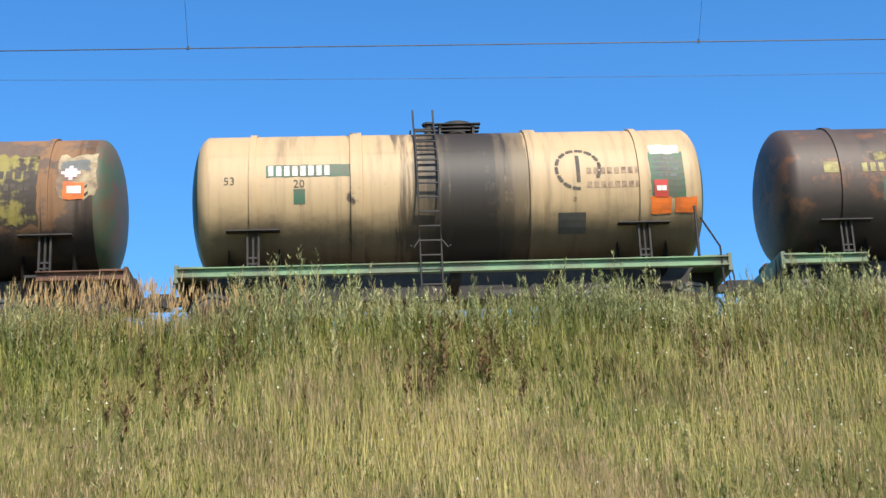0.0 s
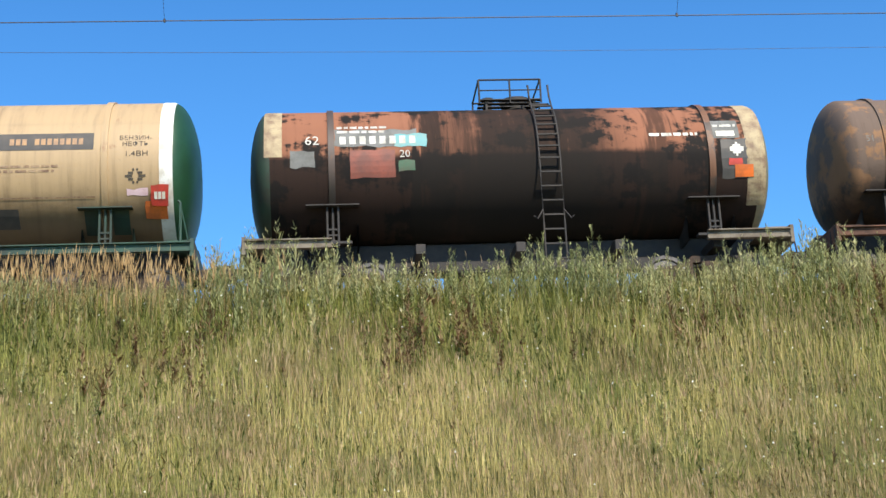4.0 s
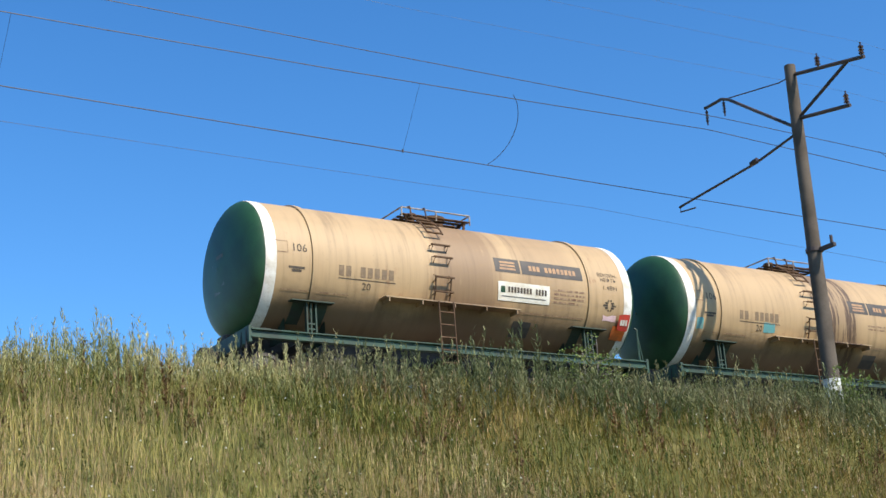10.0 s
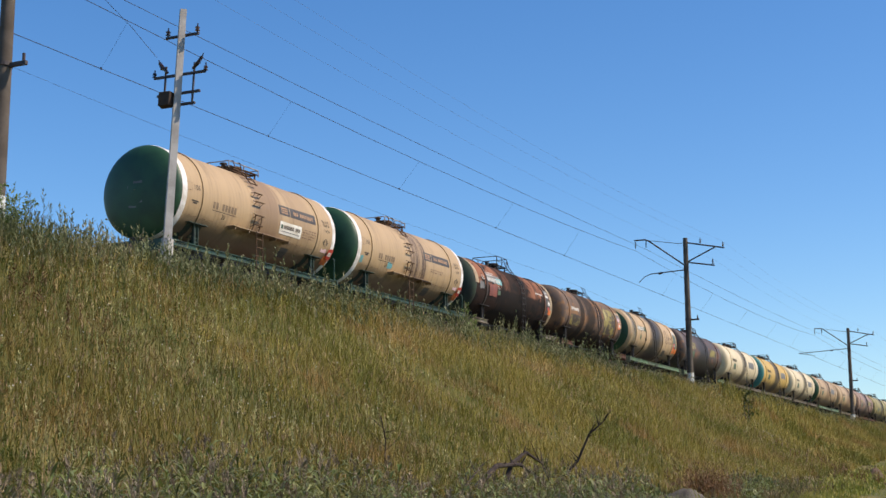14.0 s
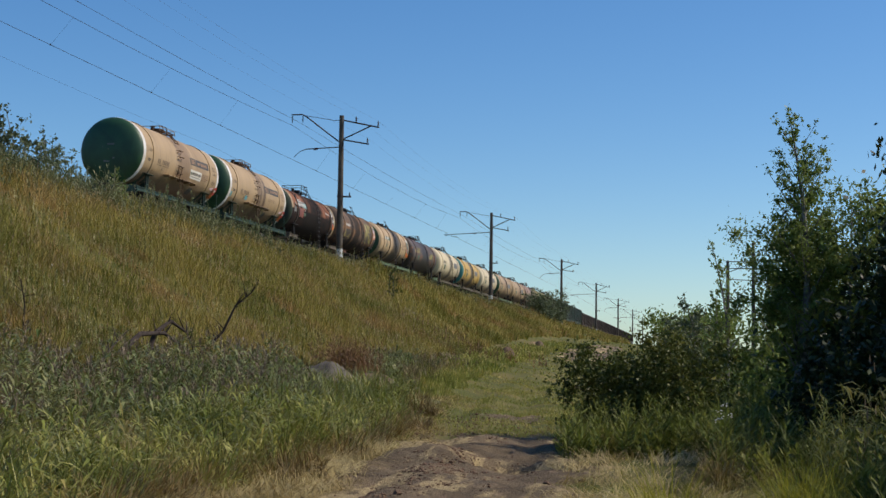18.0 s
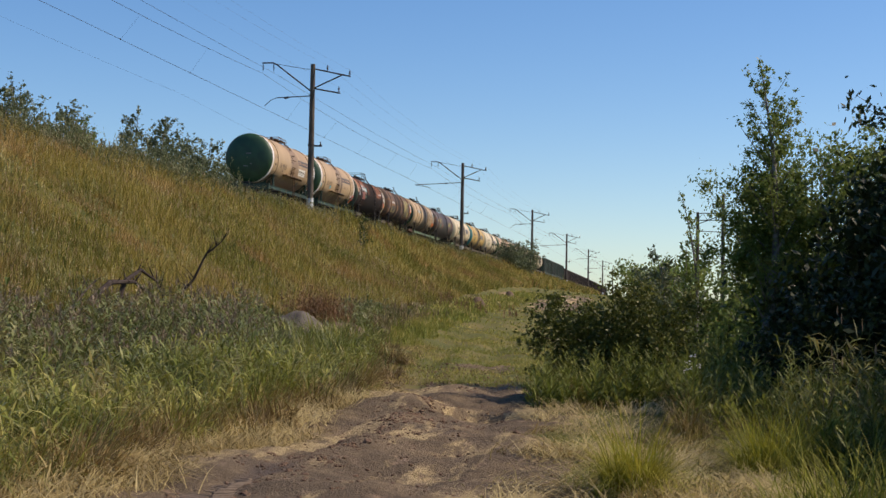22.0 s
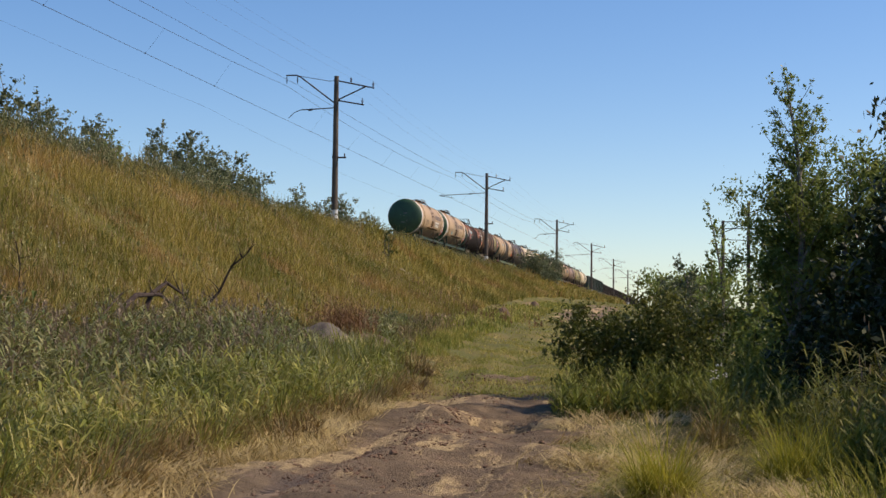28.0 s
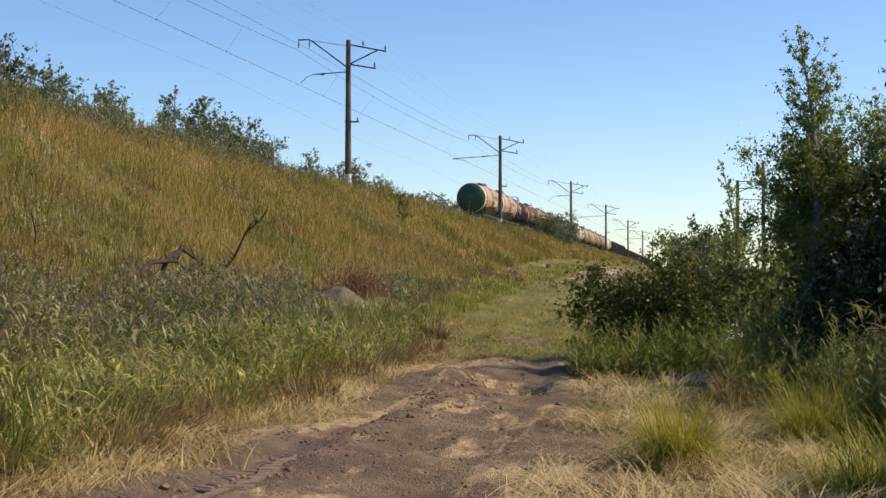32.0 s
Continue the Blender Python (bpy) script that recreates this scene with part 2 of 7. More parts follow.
BEIGE = (0.425, 0.295, 0.158)
M = {
    "beige": tank_paint("beige_tank_paint", BEIGE, (0.10, 0.064, 0.036), (0.30, 0.17, 0.09), 0.05, [(0.1, 1.0, 0.62), (2.4, 0.9, 0.25)], (0.15, 0.085, 0.047), low=0.2),
    "beige_stained": tank_paint("beige_tank_paint_with_spills", BEIGE, (0.10, 0.064, 0.036), (0.30, 0.17, 0.09), 0.05,
                                [(-0.15, 0.22, 0.7), (0.30, 0.13, 0.95), (0.85, 0.14, 0.95), (0.55, 0.75, 0.35)], (0.075, 0.042, 0.025), low=0.18),
    "cream_spilled": tank_paint("cream_tank_paint_with_black_spill", (0.47, 0.325, 0.175), (0.07, 0.05, 0.032), (0.07, 0.05, 0.032), 0.06,
                                [(0.3, 0.85, 0.97), (-0.65, 0.4, 0.7), (1.25, 0.35, 0.65)], (0.016, 0.012, 0.010), low=0.25),
    "rust_black": tank_paint("red_brown_paint_under_bitumen", (0.27, 0.118, 0.07), (0.016, 0.014, 0.013), (0.022, 0.019, 0.017), 0.42, [(0.3, 1.8, 0.94), (-1.7, 0.35, 0.9), (2.9, 0.3, 0.7)], low=0.68, rough=0.8, sharp=True),
    "brown_black": tank_paint("brown_oil_stained_paint", (0.15, 0.108, 0.085), (0.014, 0.012, 0.011), (0.25, 0.14, 0.078), 0.45, [(-0.6, 0.8, 0.8), (1.15, 0.25, 0.75), (-2.0, 0.4, 0.85), (4.9, 0.5, 0.5)], (0.02, 0.018, 0.016), low=0.3, rough=0.78),
    "brown_dark": tank_paint("dark_brown_tank_paint", (0.075, 0.05, 0.038), (0.016, 0.014, 0.012), (0.17, 0.075, 0.035), 0.35, [(0.0, 1.5, 0.8)], low=0.5),
    "cream": tank_paint("cream_tank_paint", (0.62, 0.52, 0.33), (0.2, 0.14, 0.08), (0.3, 0.2, 0.1), 0.05, [(0.2, 0.6, 0.8)], (0.06, 0.045, 0.03), low=0.1),
    "yellow": tank_paint("yellow_tank_paint", (0.52, 0.34, 0.09), (0.12, 0.08, 0.04), (0.2, 0.12, 0.06), 0.1, [(0.2, 0.9, 0.9)], (0.04, 0.03, 0.02), low=0.2),
    "pink_brown": tank_paint("faded_red_brown_tank_paint", (0.30, 0.19, 0.13), (0.08, 0.05, 0.035), (0.12, 0.06, 0.04), 0.3, [(0.2, 0.8, 0.8)], low=0.3),
    "olive": tank_paint("olive_yellow_tank_paint", (0.30, 0.25, 0.09), (0.05, 0.04, 0.025), (0.10, 0.07, 0.04), 0.3, [(0.2, 0.9, 0.8)], low=0.3),
    "green": plain("dome_green_paint", (0.017, 0.072, 0.027), (0.011, 0.046, 0.019), 1.5, 0.5, bump=0.05),
    "green_old": plain("weathered_green_paint", (0.05, 0.13, 0.07), (0.10, 0.09, 0.06), 2.5, 0.6),
    "green_dim": plain("grimy_green_dome_paint", (0.022, 0.05, 0.028), (0.028, 0.026, 0.02), 1.2, 0.7),
    "worn_dome": plain("worn_cream_and_teal_dome_paint", (0.30, 0.25, 0.16), (0.07, 0.14, 0.115), 0.7, 0.65),
    "rust_green": plain("rusty_green_dome_paint", (0.045, 0.095, 0.05), (0.13, 0.07, 0.045), 1.6, 0.6),
    "teal": plain("teal_paint", (0.03, 0.22, 0.20), None, 2.0, 0.55),
    "white": plain("white_ring_paint", (0.78, 0.77, 0.73), (0.52, 0.47, 0.38), 2.0, 0.5, bump=0.05),
    "frame_dark": plain("dark_green_bracket_paint", (0.018, 0.05, 0.034), (0.025, 0.03, 0.022), 2.0, 0.7),
    "frame_green": plain("green_frame_paint", (0.02, 0.066, 0.042), (0.018, 0.032, 0.023), 2.0, 0.6),
    "sill_green": plain("pale_green_sill_paint", (0.16, 0.27, 0.14), (0.12, 0.13, 0.08), 1.2, 0.6),
    "sill_grey": plain("grey_brown_sill_paint", (0.22, 0.19, 0.15), (0.10, 0.075, 0.055), 2.0, 0.75),
    "sill_brown": plain("rusty_brown_sill", (0.16, 0.085, 0.06), (0.07, 0.045, 0.035), 2.0, 0.8),
    "black": plain("black_grimy_metal", (0.018, 0.016, 0.015), (0.035, 0.027, 0.022), 4.0, 0.7),
    "bogie": plain("bogie_cast_steel", (0.055, 0.042, 0.034), (0.09, 0.06, 0.045), 5.0, 0.8),
    "tread": plain("worn_wheel_steel", (0.14, 0.12, 0.105), (0.07, 0.058, 0.05), 6.0, 0.4, 0.8),
    "ladder_brown": plain("brown_rusted_ladder_steel", (0.13, 0.08, 0.05), (0.07, 0.045, 0.03), 6.0, 0.8),
    "ladder_rust": plain("rust_stained_beige_steel", (0.36, 0.25, 0.15), (0.15, 0.08, 0.05), 6.0, 0.7),
    "text_dark": plain("faded_dark_lettering", (0.055, 0.043, 0.033), (0.10, 0.075, 0.05), 6.0, 0.7, bump=0),
    "text_faint": plain("worn_brown_stencil_paint", (0.17, 0.12, 0.075), (0.24, 0.165, 0.095), 8.0, 0.7, bump=0),
    "text_white": plain("dirty_white_lettering", (0.62, 0.60, 0.54), (0.35, 0.33, 0.28), 6.0, 0.7, bump=0),
    "text_yellow": plain("dull_yellow_lettering", (0.42, 0.36, 0.14), (0.2, 0.16, 0.07), 5.0, 0.7, bump=0),
    "board_grey": plain("dark_grey_sign_paint", (0.05, 0.046, 0.043), (0.075, 0.065, 0.055), 4.0, 0.6, bump=0),
    "logo_orange": plain("worn_orange_logo_paint", (0.42, 0.24, 0.11), (0.28, 0.17, 0.10), 5.0, 0.6, bump=0),
    "board_white": plain("white_sign_board", (0.74, 0.72, 0.64), (0.55, 0.5, 0.4), 3.0, 0.5, bump=0),
    "placard_red": plain("red_placard", (0.55, 0.05, 0.035), (0.35, 0.06, 0.04), 4.0, 0.4, bump=0),
    "placard_orange": plain("orange_placard", (0.75, 0.17, 0.03), (0.5, 0.12, 0.03), 4.0, 0.4, bump=0),
    "placard_pink": plain("pale_pink_placard", (0.72, 0.52, 0.55), (0.6, 0.4, 0.42), 4.0, 0.5, bump=0),
    "patch_red": plain("brick_red_paint_patch", (0.25, 0.065, 0.038), (0.15, 0.05, 0.035), 3.0, 0.6, bump=0),
    "patch_yellow": tank_paint("dirty_yellow_paint_patch", (0.25, 0.20, 0.05), (0.03, 0.025, 0.018), (0.05, 0.035, 0.024), 0.52, rough=0.65),
    "patch_grey": plain("grey_overpaint_patch", (0.17, 0.17, 0.16), (0.11, 0.11, 0.10), 3.0, 0.7, bump=0),
    "patch_blue": plain("blue_green_overpaint_patch", (0.10, 0.32, 0.34), (0.16, 0.30, 0.28), 3.0, 0.6, bump=0),
    "concrete": plain("weathered_mast_concrete", (0.13, 0.11, 0.09), (0.08, 0.066, 0.053), 1.2, 0.9, bump=0.3, fine=40),
    "concrete_pale": plain("pale_post_concrete", (0.48, 0.46, 0.42), (0.32, 0.30, 0.27), 1.5, 0.9, bump=0.3, fine=40),
    "whitewash": plain("whitewashed_mast_foot", (0.6, 0.62, 0.6), (0.42, 0.45, 0.43), 3.0, 0.9),
    "iron": plain("dark_painted_bracket_iron", (0.035, 0.03, 0.03), (0.07, 0.045, 0.035), 6.0, 0.6),
    "porcelain": plain("dark_glazed_porcelain", (0.03, 0.022, 0.02), (0.05, 0.03, 0.025), 8.0, 0.25, bump=0),
    "wire": plain("dull_copper_wire", (0.05, 0.045, 0.045), (0.07, 0.06, 0.05), 2.0, 0.5, 0.6, bump=0),
    "wire_pale": plain("grey_aluminium_wire", (0.26, 0.28, 0.31), (0.2, 0.21, 0.23), 2.0, 0.5, 0.5, bump=0),
    "wire_faint": plain("faint_grey_wire", (0.11, 0.12, 0.14), (0.09, 0.10, 0.11), 2.0, 0.6, 0.3, bump=0),
    "rail_pale": plain("pale_worn_railing_steel", (0.34, 0.31, 0.27), (0.16, 0.11, 0.08), 5.0, 0.6),
    "rail": plain("rail_steel", (0.13, 0.085, 0.06), (0.08, 0.055, 0.04), 6.0, 0.6, 0.5),
    "sleeper": plain("concrete_sleeper", (0.34, 0.31, 0.27), (0.2, 0.17, 0.14), 4.0, 0.95),
    "gondola_green": plain("dark_green_hopper_paint", (0.025, 0.06, 0.04), (0.05, 0.045, 0.035), 1.0, 0.7),
    # open wagons' tone is lightened to put distance haze into the colour
    "gondola_black": plain("hazed_black_brown_gondola_paint", (0.07, 0.06, 0.055), (0.10, 0.075, 0.06), 1.0, 0.8),
    "bark": plain("grey_birch_bark", (0.30, 0.28, 0.25), (0.08, 0.07, 0.06), 5.0, 0.9),
    "twig": plain("dead_dark_branch_bark", (0.045, 0.035, 0.03), (0.08, 0.065, 0.055), 9.0, 0.9),
    "log": plain("pale_dead_wood", (0.42, 0.38, 0.32), (0.28, 0.24, 0.2), 5.0, 0.9),
    "brown_earth": plain("dug_brown_earth", (0.17, 0.118, 0.082), (0.10, 0.072, 0.052), 3.0, 0.95, bump=0.8, fine=22),
    "scar": plain("pale_bare_earth", (0.30, 0.22, 0.13), (0.2, 0.14, 0.085), 2.0, 0.95),
    "gravel_grey": plain("grey_gravel_heap", (0.15, 0.132, 0.11), (0.085, 0.075, 0.063), 3.0, 0.95, bump=1.0, fine=22),
    "clod": plain("dry_brown_soil_clod", (0.21, 0.135, 0.088), (0.13, 0.088, 0.06), 5.0, 0.95, bump=0.8, fine=30),
}


# ---- mesh helpers ----
class Geo:
    """Vertices and faces of one part."""

    def __init__(self):
        self.v, self.f = [], []

    def add(self, verts, faces):
        k = len(self.v)
        self.v += [tuple(p) for p in verts]
        self.f += [tuple(i + k for i in q) for q in faces]
        return self

    def box(self, c, s, m=None, cut=0.12):
        """A box with chamfered upright edges and top."""
        x, y, z = (a / 2 for a in s)
        e = min(x, y, z) * cut
        ring = [(-x + e, -y), (x - e, -y), (x, -y + e), (x, y - e), (x - e, y), (-x + e, y), (-x, y - e), (-x, -y + e)]
        pts = [(a, b, -z) for a, b in ring] + [(a, b, z - e) for a, b in ring] + [(a * (1 - e / x), b * (1 - e / y), z) for a, b in ring]
        faces = [tuple(range(7, -1, -1)), tuple(range(16, 24))]
        for r in (0, 8):
            faces += [(r + i, r + (i + 1) % 8, r + 8 + (i + 1) % 8, r + 8 + i) for i in range(8)]
        m = m or Matrix()
        c = Vector(c)
        return self.add([m @ Vector(p) + c for p in pts], faces)

    def tube(self, a, b, r, n=8, r2=None):
        a, b = Vector(a), Vector(b)
        r2 = r if r2 is None else r2
        q = (b - a).to_track_quat("Z", "Y")
        ring = [(math.cos(2 * math.pi * i / n), math.sin(2 * math.pi * i / n)) for i in range(n)]
        pts = [a + q @ Vector((c * r, s * r, 0)) for c, s in ring] + [b + q @ Vector((c * r2, s * r2, 0)) for c, s in ring]
        faces = [(i, (i + 1) % n, n + (i + 1) % n, n + i) for i in range(n)] + [tuple(range(n - 1, -1, -1)), tuple(range(n, 2 * n))]
        return self.add(pts, faces)

    def line(self, pts, r, n=6):
        """A bent rod through the points."""
        pts = [Vector(p) for p in pts]
        out = []
        for i, p in enumerate(pts):
            d = (pts[min(i + 1, len(pts) - 1)] - pts[max(i - 1, 0)]).normalized()
            q = d.to_track_quat("Z", "Y")
            out += [p + q @ Vector((math.cos(2 * math.pi * k / n) * r, math.sin(2 * math.pi * k / n) * r, 0)) for k in range(n)]
        faces = [(i * n + k, i * n + (k + 1) % n, (i + 1) * n + (k + 1) % n, (i + 1) * n + k) for i in range(len(pts) - 1) for k in range(n)]
        faces += [tuple(range(n - 1, -1, -1)), tuple(range((len(pts) - 1) * n, len(pts) * n))]
        return self.add(out, faces)

    def turn(self, profile, n=48, axis="x", c=(0, 0, 0), span=(0, 360)):
        """A profile of (along, radius) turned round an axis through c. 0 degrees faces -y (axis x), the top is at 90."""
        full = span[1] - span[0] >= 360
        steps = n if full else n + 1
        pts = []
        for i in range(steps):
            a = radians(span[0] + (span[1] - span[0]) * i / n)
            ca, sa = math.cos(a), math.sin(a)
            for u, r in profile:
                pts.append((c[0] + u, c[1] - r * ca, c[2] + r * sa) if axis == "x" else
                           (c[0] + r * ca, c[1] + r * sa, c[2] + u) if axis == "z" else (c[0] + r * ca, c[1] + u, c[2] + r * sa))
        k = len(profile)
        faces = [(i * k + j, ((i + 1) % steps) * k + j, ((i + 1) % steps) * k + j + 1, i * k + j + 1)
                 for i in range(n) for j in range(k - 1)]
        return self.add(pts, faces)

    def mesh(self, name, smooth=False):
        me = bpy.data.meshes.new(name)
        me.from_pydata(self.v, [], self.f)
        if smooth:
            me.shade_smooth()
            if smooth != 2:
                me.set_sharp_from_angle(angle=radians(40))
        me.update()
        return me


KEPT = {}


def part(name, geo, mat, parent=None, label="", smooth=False, key=None):
    """Links a Geo (or a ready mesh) as one mesh object under a thing or a part. key: share the mesh between alike parts."""
    key = (key, mat.name) if key else None
    if key in KEPT and key:
        me = KEPT[key]
    else:
        me = geo.mesh(name, smooth) if isinstance(geo, Geo) else geo
        me.materials.clear()
        me.materials.append(mat)
        if key:
            KEPT[key] = me
    ob = new(name, me)
    ob.parent = parent
    if label:
        ob["label"] = label
    return ob


def empty(name, label, category, m=None, group=""):
    ob = new(name)
    ob.empty_display_size = 0.2
    if m:
        ob.matrix_basis = m
    return tagged(ob, label, category, group)


def sheet(name, verts, faces, mat, smooth=True):
    """A mesh from numpy arrays: verts (n, 3), faces (m, 3 or 4)."""
    me = bpy.data.meshes.new(name)
    verts, faces = np.asarray(verts, np.float32), np.asarray(faces, np.int32)
    k = faces.shape[1]
    me.vertices.add(len(verts))
    me.vertices.foreach_set("co", verts.ravel())
    me.loops.add(faces.size)
    me.loops.foreach_set("vertex_index", faces.ravel())
    me.polygons.add(len(faces))
    me.polygons.foreach_set("loop_start", np.arange(len(faces), dtype=np.int32) * k)
    me.update(calc_edges=True)
    if smooth:
        me.shade_smooth()
    me.materials.append(mat)
    return me


def step(a, b, x):
    t = np.clip((np.asarray(x, float) - a) / (b - a), 0, 1)
    return t * t * (3 - 2 * t)


def wave(x, y, s=1.0, seed=0):
    """Cheap smooth noise in -1..1 for arrays."""
    r = np.random.RandomState(seed)
    out = 0
    for k in range(6):
        a, ph, w = r.uniform(0, 6.283), r.uniform(0, 6.283), r.uniform(0.6, 1.7)
        out = out + np.sin((np.cos(a) * x + np.sin(a) * y) * w / s + ph)
    return out / 3.2


# ---- the lie of the land ----
def bend(x):
    """The track swings gently away from the viewer in the distance."""
    return 0.00003 * (np.log1p(np.exp((np.asarray(x, float) - 88) / 15.0)) * 15.0) ** 2


def base_level(x):
    """The low ground: flat near the viewer, then rising to meet the line."""
    return np.interp(x, [-2000, 0, 30, 45, 60, 80, 100, 120, 160, 260, 400, 3000], [0, 0, 0.05, 0.3, 0.65, 1.25, 2.1, 2.9, 3.9, 5.2, 6.0, 6.0])


SHOULDER_Y, SHOULDER_Z = 23.6, 7.7


def road_y(x):
    return np.interp(x, [-400, -10, 12, 20, 26, 35, 45, 60, 80, 100, 130, 170, 260], [-6, 2.2, 3.4, 3.9, 4.6, 5.9, 7.3, 8.8, 9.9, 10.3, 11.2, 12.5, 14])


def land(x, y):
    x, y = np.asarray(x, float), np.asarray(y, float)
    yy = y - bend(x)
    low = base_level(x) + 0.10 * wave(x, y, 2.2, 3) * step(1.2, 3.0, abs(y - road_y(x))) + 0.5 * step(-3, -25, y) + 0.35 * wave(x, y, 9, 4) * step(-4, -12, y)
    low = low + 0.5 * step(6, 12, yy - 0.01 * x)
    ramp_z = SHOULDER_Z - (SHOULDER_Y - yy) / 1.5 + 0.16 * wave(x, y, 1.6, 5) + 0.10 * wave(x, y, 0.6, 6)
    k = 1.2
    slope = np.log(np.exp(k * np.minimum(low, 30)) + np.exp(k * np.minimum(ramp_z, 30))) / k     # soft toe
    top = SHOULDER_Z + 0.05 * wave(x, y, 1.5, 7)
    z = np.where(yy < SHOULDER_Y + 0.8, -np.log(np.exp(-3 * slope) + np.exp(-3 * top)) / 3, top)
    # far side: down a little and level woodland ground
    back = step(36, 40, yy)
    z = z * (1 - back) + (6.2 + 0.4 * wave(x, y, 12, 8)) * back
    # wheel ruts and churned soil on the road
    d = y - road_y(x)
    on = step(2.3, 1.2, abs(d)) * step(170, 90, x) * step(-30, -5, x)
    z = z + on * (-0.07 * np.exp(-((abs(d + 0.25 * wave(x, y * 0, 2.5, 14)) - 0.85) / 0.28) ** 2) + 0.06 * np.exp(-((d - 0.3) / 0.4) ** 2)
                  + 0.022 * wave(x, y, 0.22, 11) + 0.05 * wave(x, y, 0.7, 12) + 0.03 * wave(x * 0.4, y, 0.35, 13))
    # the muddy dip by the bush
    z = z - 0.75 * np.exp(-(((x - 23.4) / 0.8) ** 2 + ((y - 3.4) / 0.8) ** 2) ** 2) + 0.3 * np.exp(-(((x - 23.0) / 1.2) ** 2 + ((y - 5.0) / 0.7) ** 2))
    return z


def spread(marks):
    """Grid lines from (start, end, step) runs."""
    out = []
    for a, b, s in marks:
        out += list(np.arange(a, b, s))
    return np.array(out + [marks[-1][1]])


def build_ground():
    xs = spread([(-1500, -200, 130), (-200, -30, 10), (-30, 5, 0.8), (5, 45, 0.16), (45, 90, 0.5), (90, 300, 2.0), (300, 600, 15), (600, 2600, 200)])
    ys = spread([(-1500, -150, 135), (-150, -20, 6), (-20, -2, 0.7), (-2, 8, 0.16), (8, 40, 0.5), (40, 80, 3), (80, 200, 12), (200, 2600, 200)])
    gx, gy = np.meshgrid(xs, ys)
    gz = land(gx, gy)
    n = len(xs)
    idx = np.arange(gx.size).reshape(gx.shape)
    faces = np.stack([idx[:-1, :-1], idx[:-1, 1:], idx[1:, 1:], idx[1:, :-1]], -1).reshape(-1, 4)
    m, nd, l, b = material("grassy_ground", 0.95)
    # soil and thatch between the grass
    drift = grain(nd, l, 0.35, 6)
    fine = grain(nd, l, 9, 5)
    straw = rgb(nd, l, (0.175, 0.148, 0.058), (0.105, 0.112, 0.036), ramp(nd, l, drift, 0.32, 0.6))
    straw = rgb(nd, l, straw, (0.065, 0.052, 0.028), ramp(nd, l, fine, 0.5, 0.75))
    col = straw
    l.new(col, b.inputs["Base Color"])
    relief(nd, l, b, fine, 0.7, 0.05)
    me = sheet("ground", np.stack([gx.ravel(), gy.ravel(), gz.ravel()], -1), faces, m)
    return tagged(new("ground", me), "grassy railway embankment and rutted brown dirt road", "ground", kind="structure")


build_ground()


def build_road():
    """Churned bare soil along the foot of the bank, with straw showing through at its ragged edges."""
    m, nd, l, b = material("churned_brown_soil", 0.95)
    fine = grain(nd, l, 14, 6)
    mid = grain(nd, l, 1.3, 6)
    soil = rgb(nd, l, (0.235, 0.178, 0.112), (0.145, 0.113, 0.076), ramp(nd, l, mid, 0.36, 0.6))
    soil = rgb(nd, l, soil, (0.31, 0.225, 0.15), ramp(nd, l, grain(nd, l, 2.6, 6), 0.56, 0.72))
    soil = rgb(nd, l, soil, (0.135, 0.108, 0.084), ramp(nd, l, grain(nd, l, 0.5, 6, (0.5, 1.5, 1)), 0.54, 0.66))
    soil = rgb(nd, l, soil, (0.10, 0.074, 0.053), ramp(nd, l, fine, 0.55, 0.8))
    straw = rgb(nd, l, (0.50, 0.39, 0.21), (0.32, 0.25, 0.13), ramp(nd, l, fine, 0.4, 0.7))
    soil = rgb(nd, l, soil, straw, ramp(nd, l, grain(nd, l, 0.55, 7, (0.35, 1.6, 1), 0.72), 0.50, 0.60))
    l.new(soil, b.inputs["Base Color"])
    relief(nd, l, b, calc(nd, l, "ADD", calc(nd, l, "ADD", fine, mid), grain(nd, l, 42, 4)), 0.9, 0.06)
    xs = np.concatenate([np.arange(-28, 2, 0.3), np.arange(2, 45, 0.11), np.arange(45, 150, 0.4)])
    ds = np.arange(-3.2, 3.21, 0.1)
    gx, gd = np.meshgrid(xs, ds)
    gy = road_y(gx) + gd
    edge = step(1.15, 2.2, abs(gd) - 1.0 * step(26, 12, gx) + 0.5 * wave(gx, gy, 0.9, 21) + 0.25 * wave(gx, gy, 0.3, 22)) + step(30, 44, gx + 5 * wave(gx, gy, 1.5, 23)) * (1 - step(84, 96, gx + 4 * wave(gx, gy, 1.5, 26))) + step(130, 148, gx) + step(-20, -27, gx)
    rnd = np.random.RandomState(4)
    gz = land(gx, gy) + 0.035 - 0.14 * np.minimum(edge, 1.2) + 0.014 * wave(gx, gy, 0.13, 24) + rnd.uniform(-0.016, 0.016, gx.shape) * (0.3 + 1.4 * (wave(gx, gy, 0.8, 25) > 0.1))
    idx = np.arange(gx.size).reshape(gx.shape)
    faces = np.stack([idx[:-1, :-1], idx[:-1, 1:], idx[1:, 1:], idx[1:, :-1]], -1).reshape(-1, 4)
    me = sheet("road", np.stack([gx.ravel(), gy.ravel(), gz.ravel()], -1), faces, m)
    tagged(new("road", me), "rutted brown dirt road with churned soil", "road", kind="structure")


build_road()


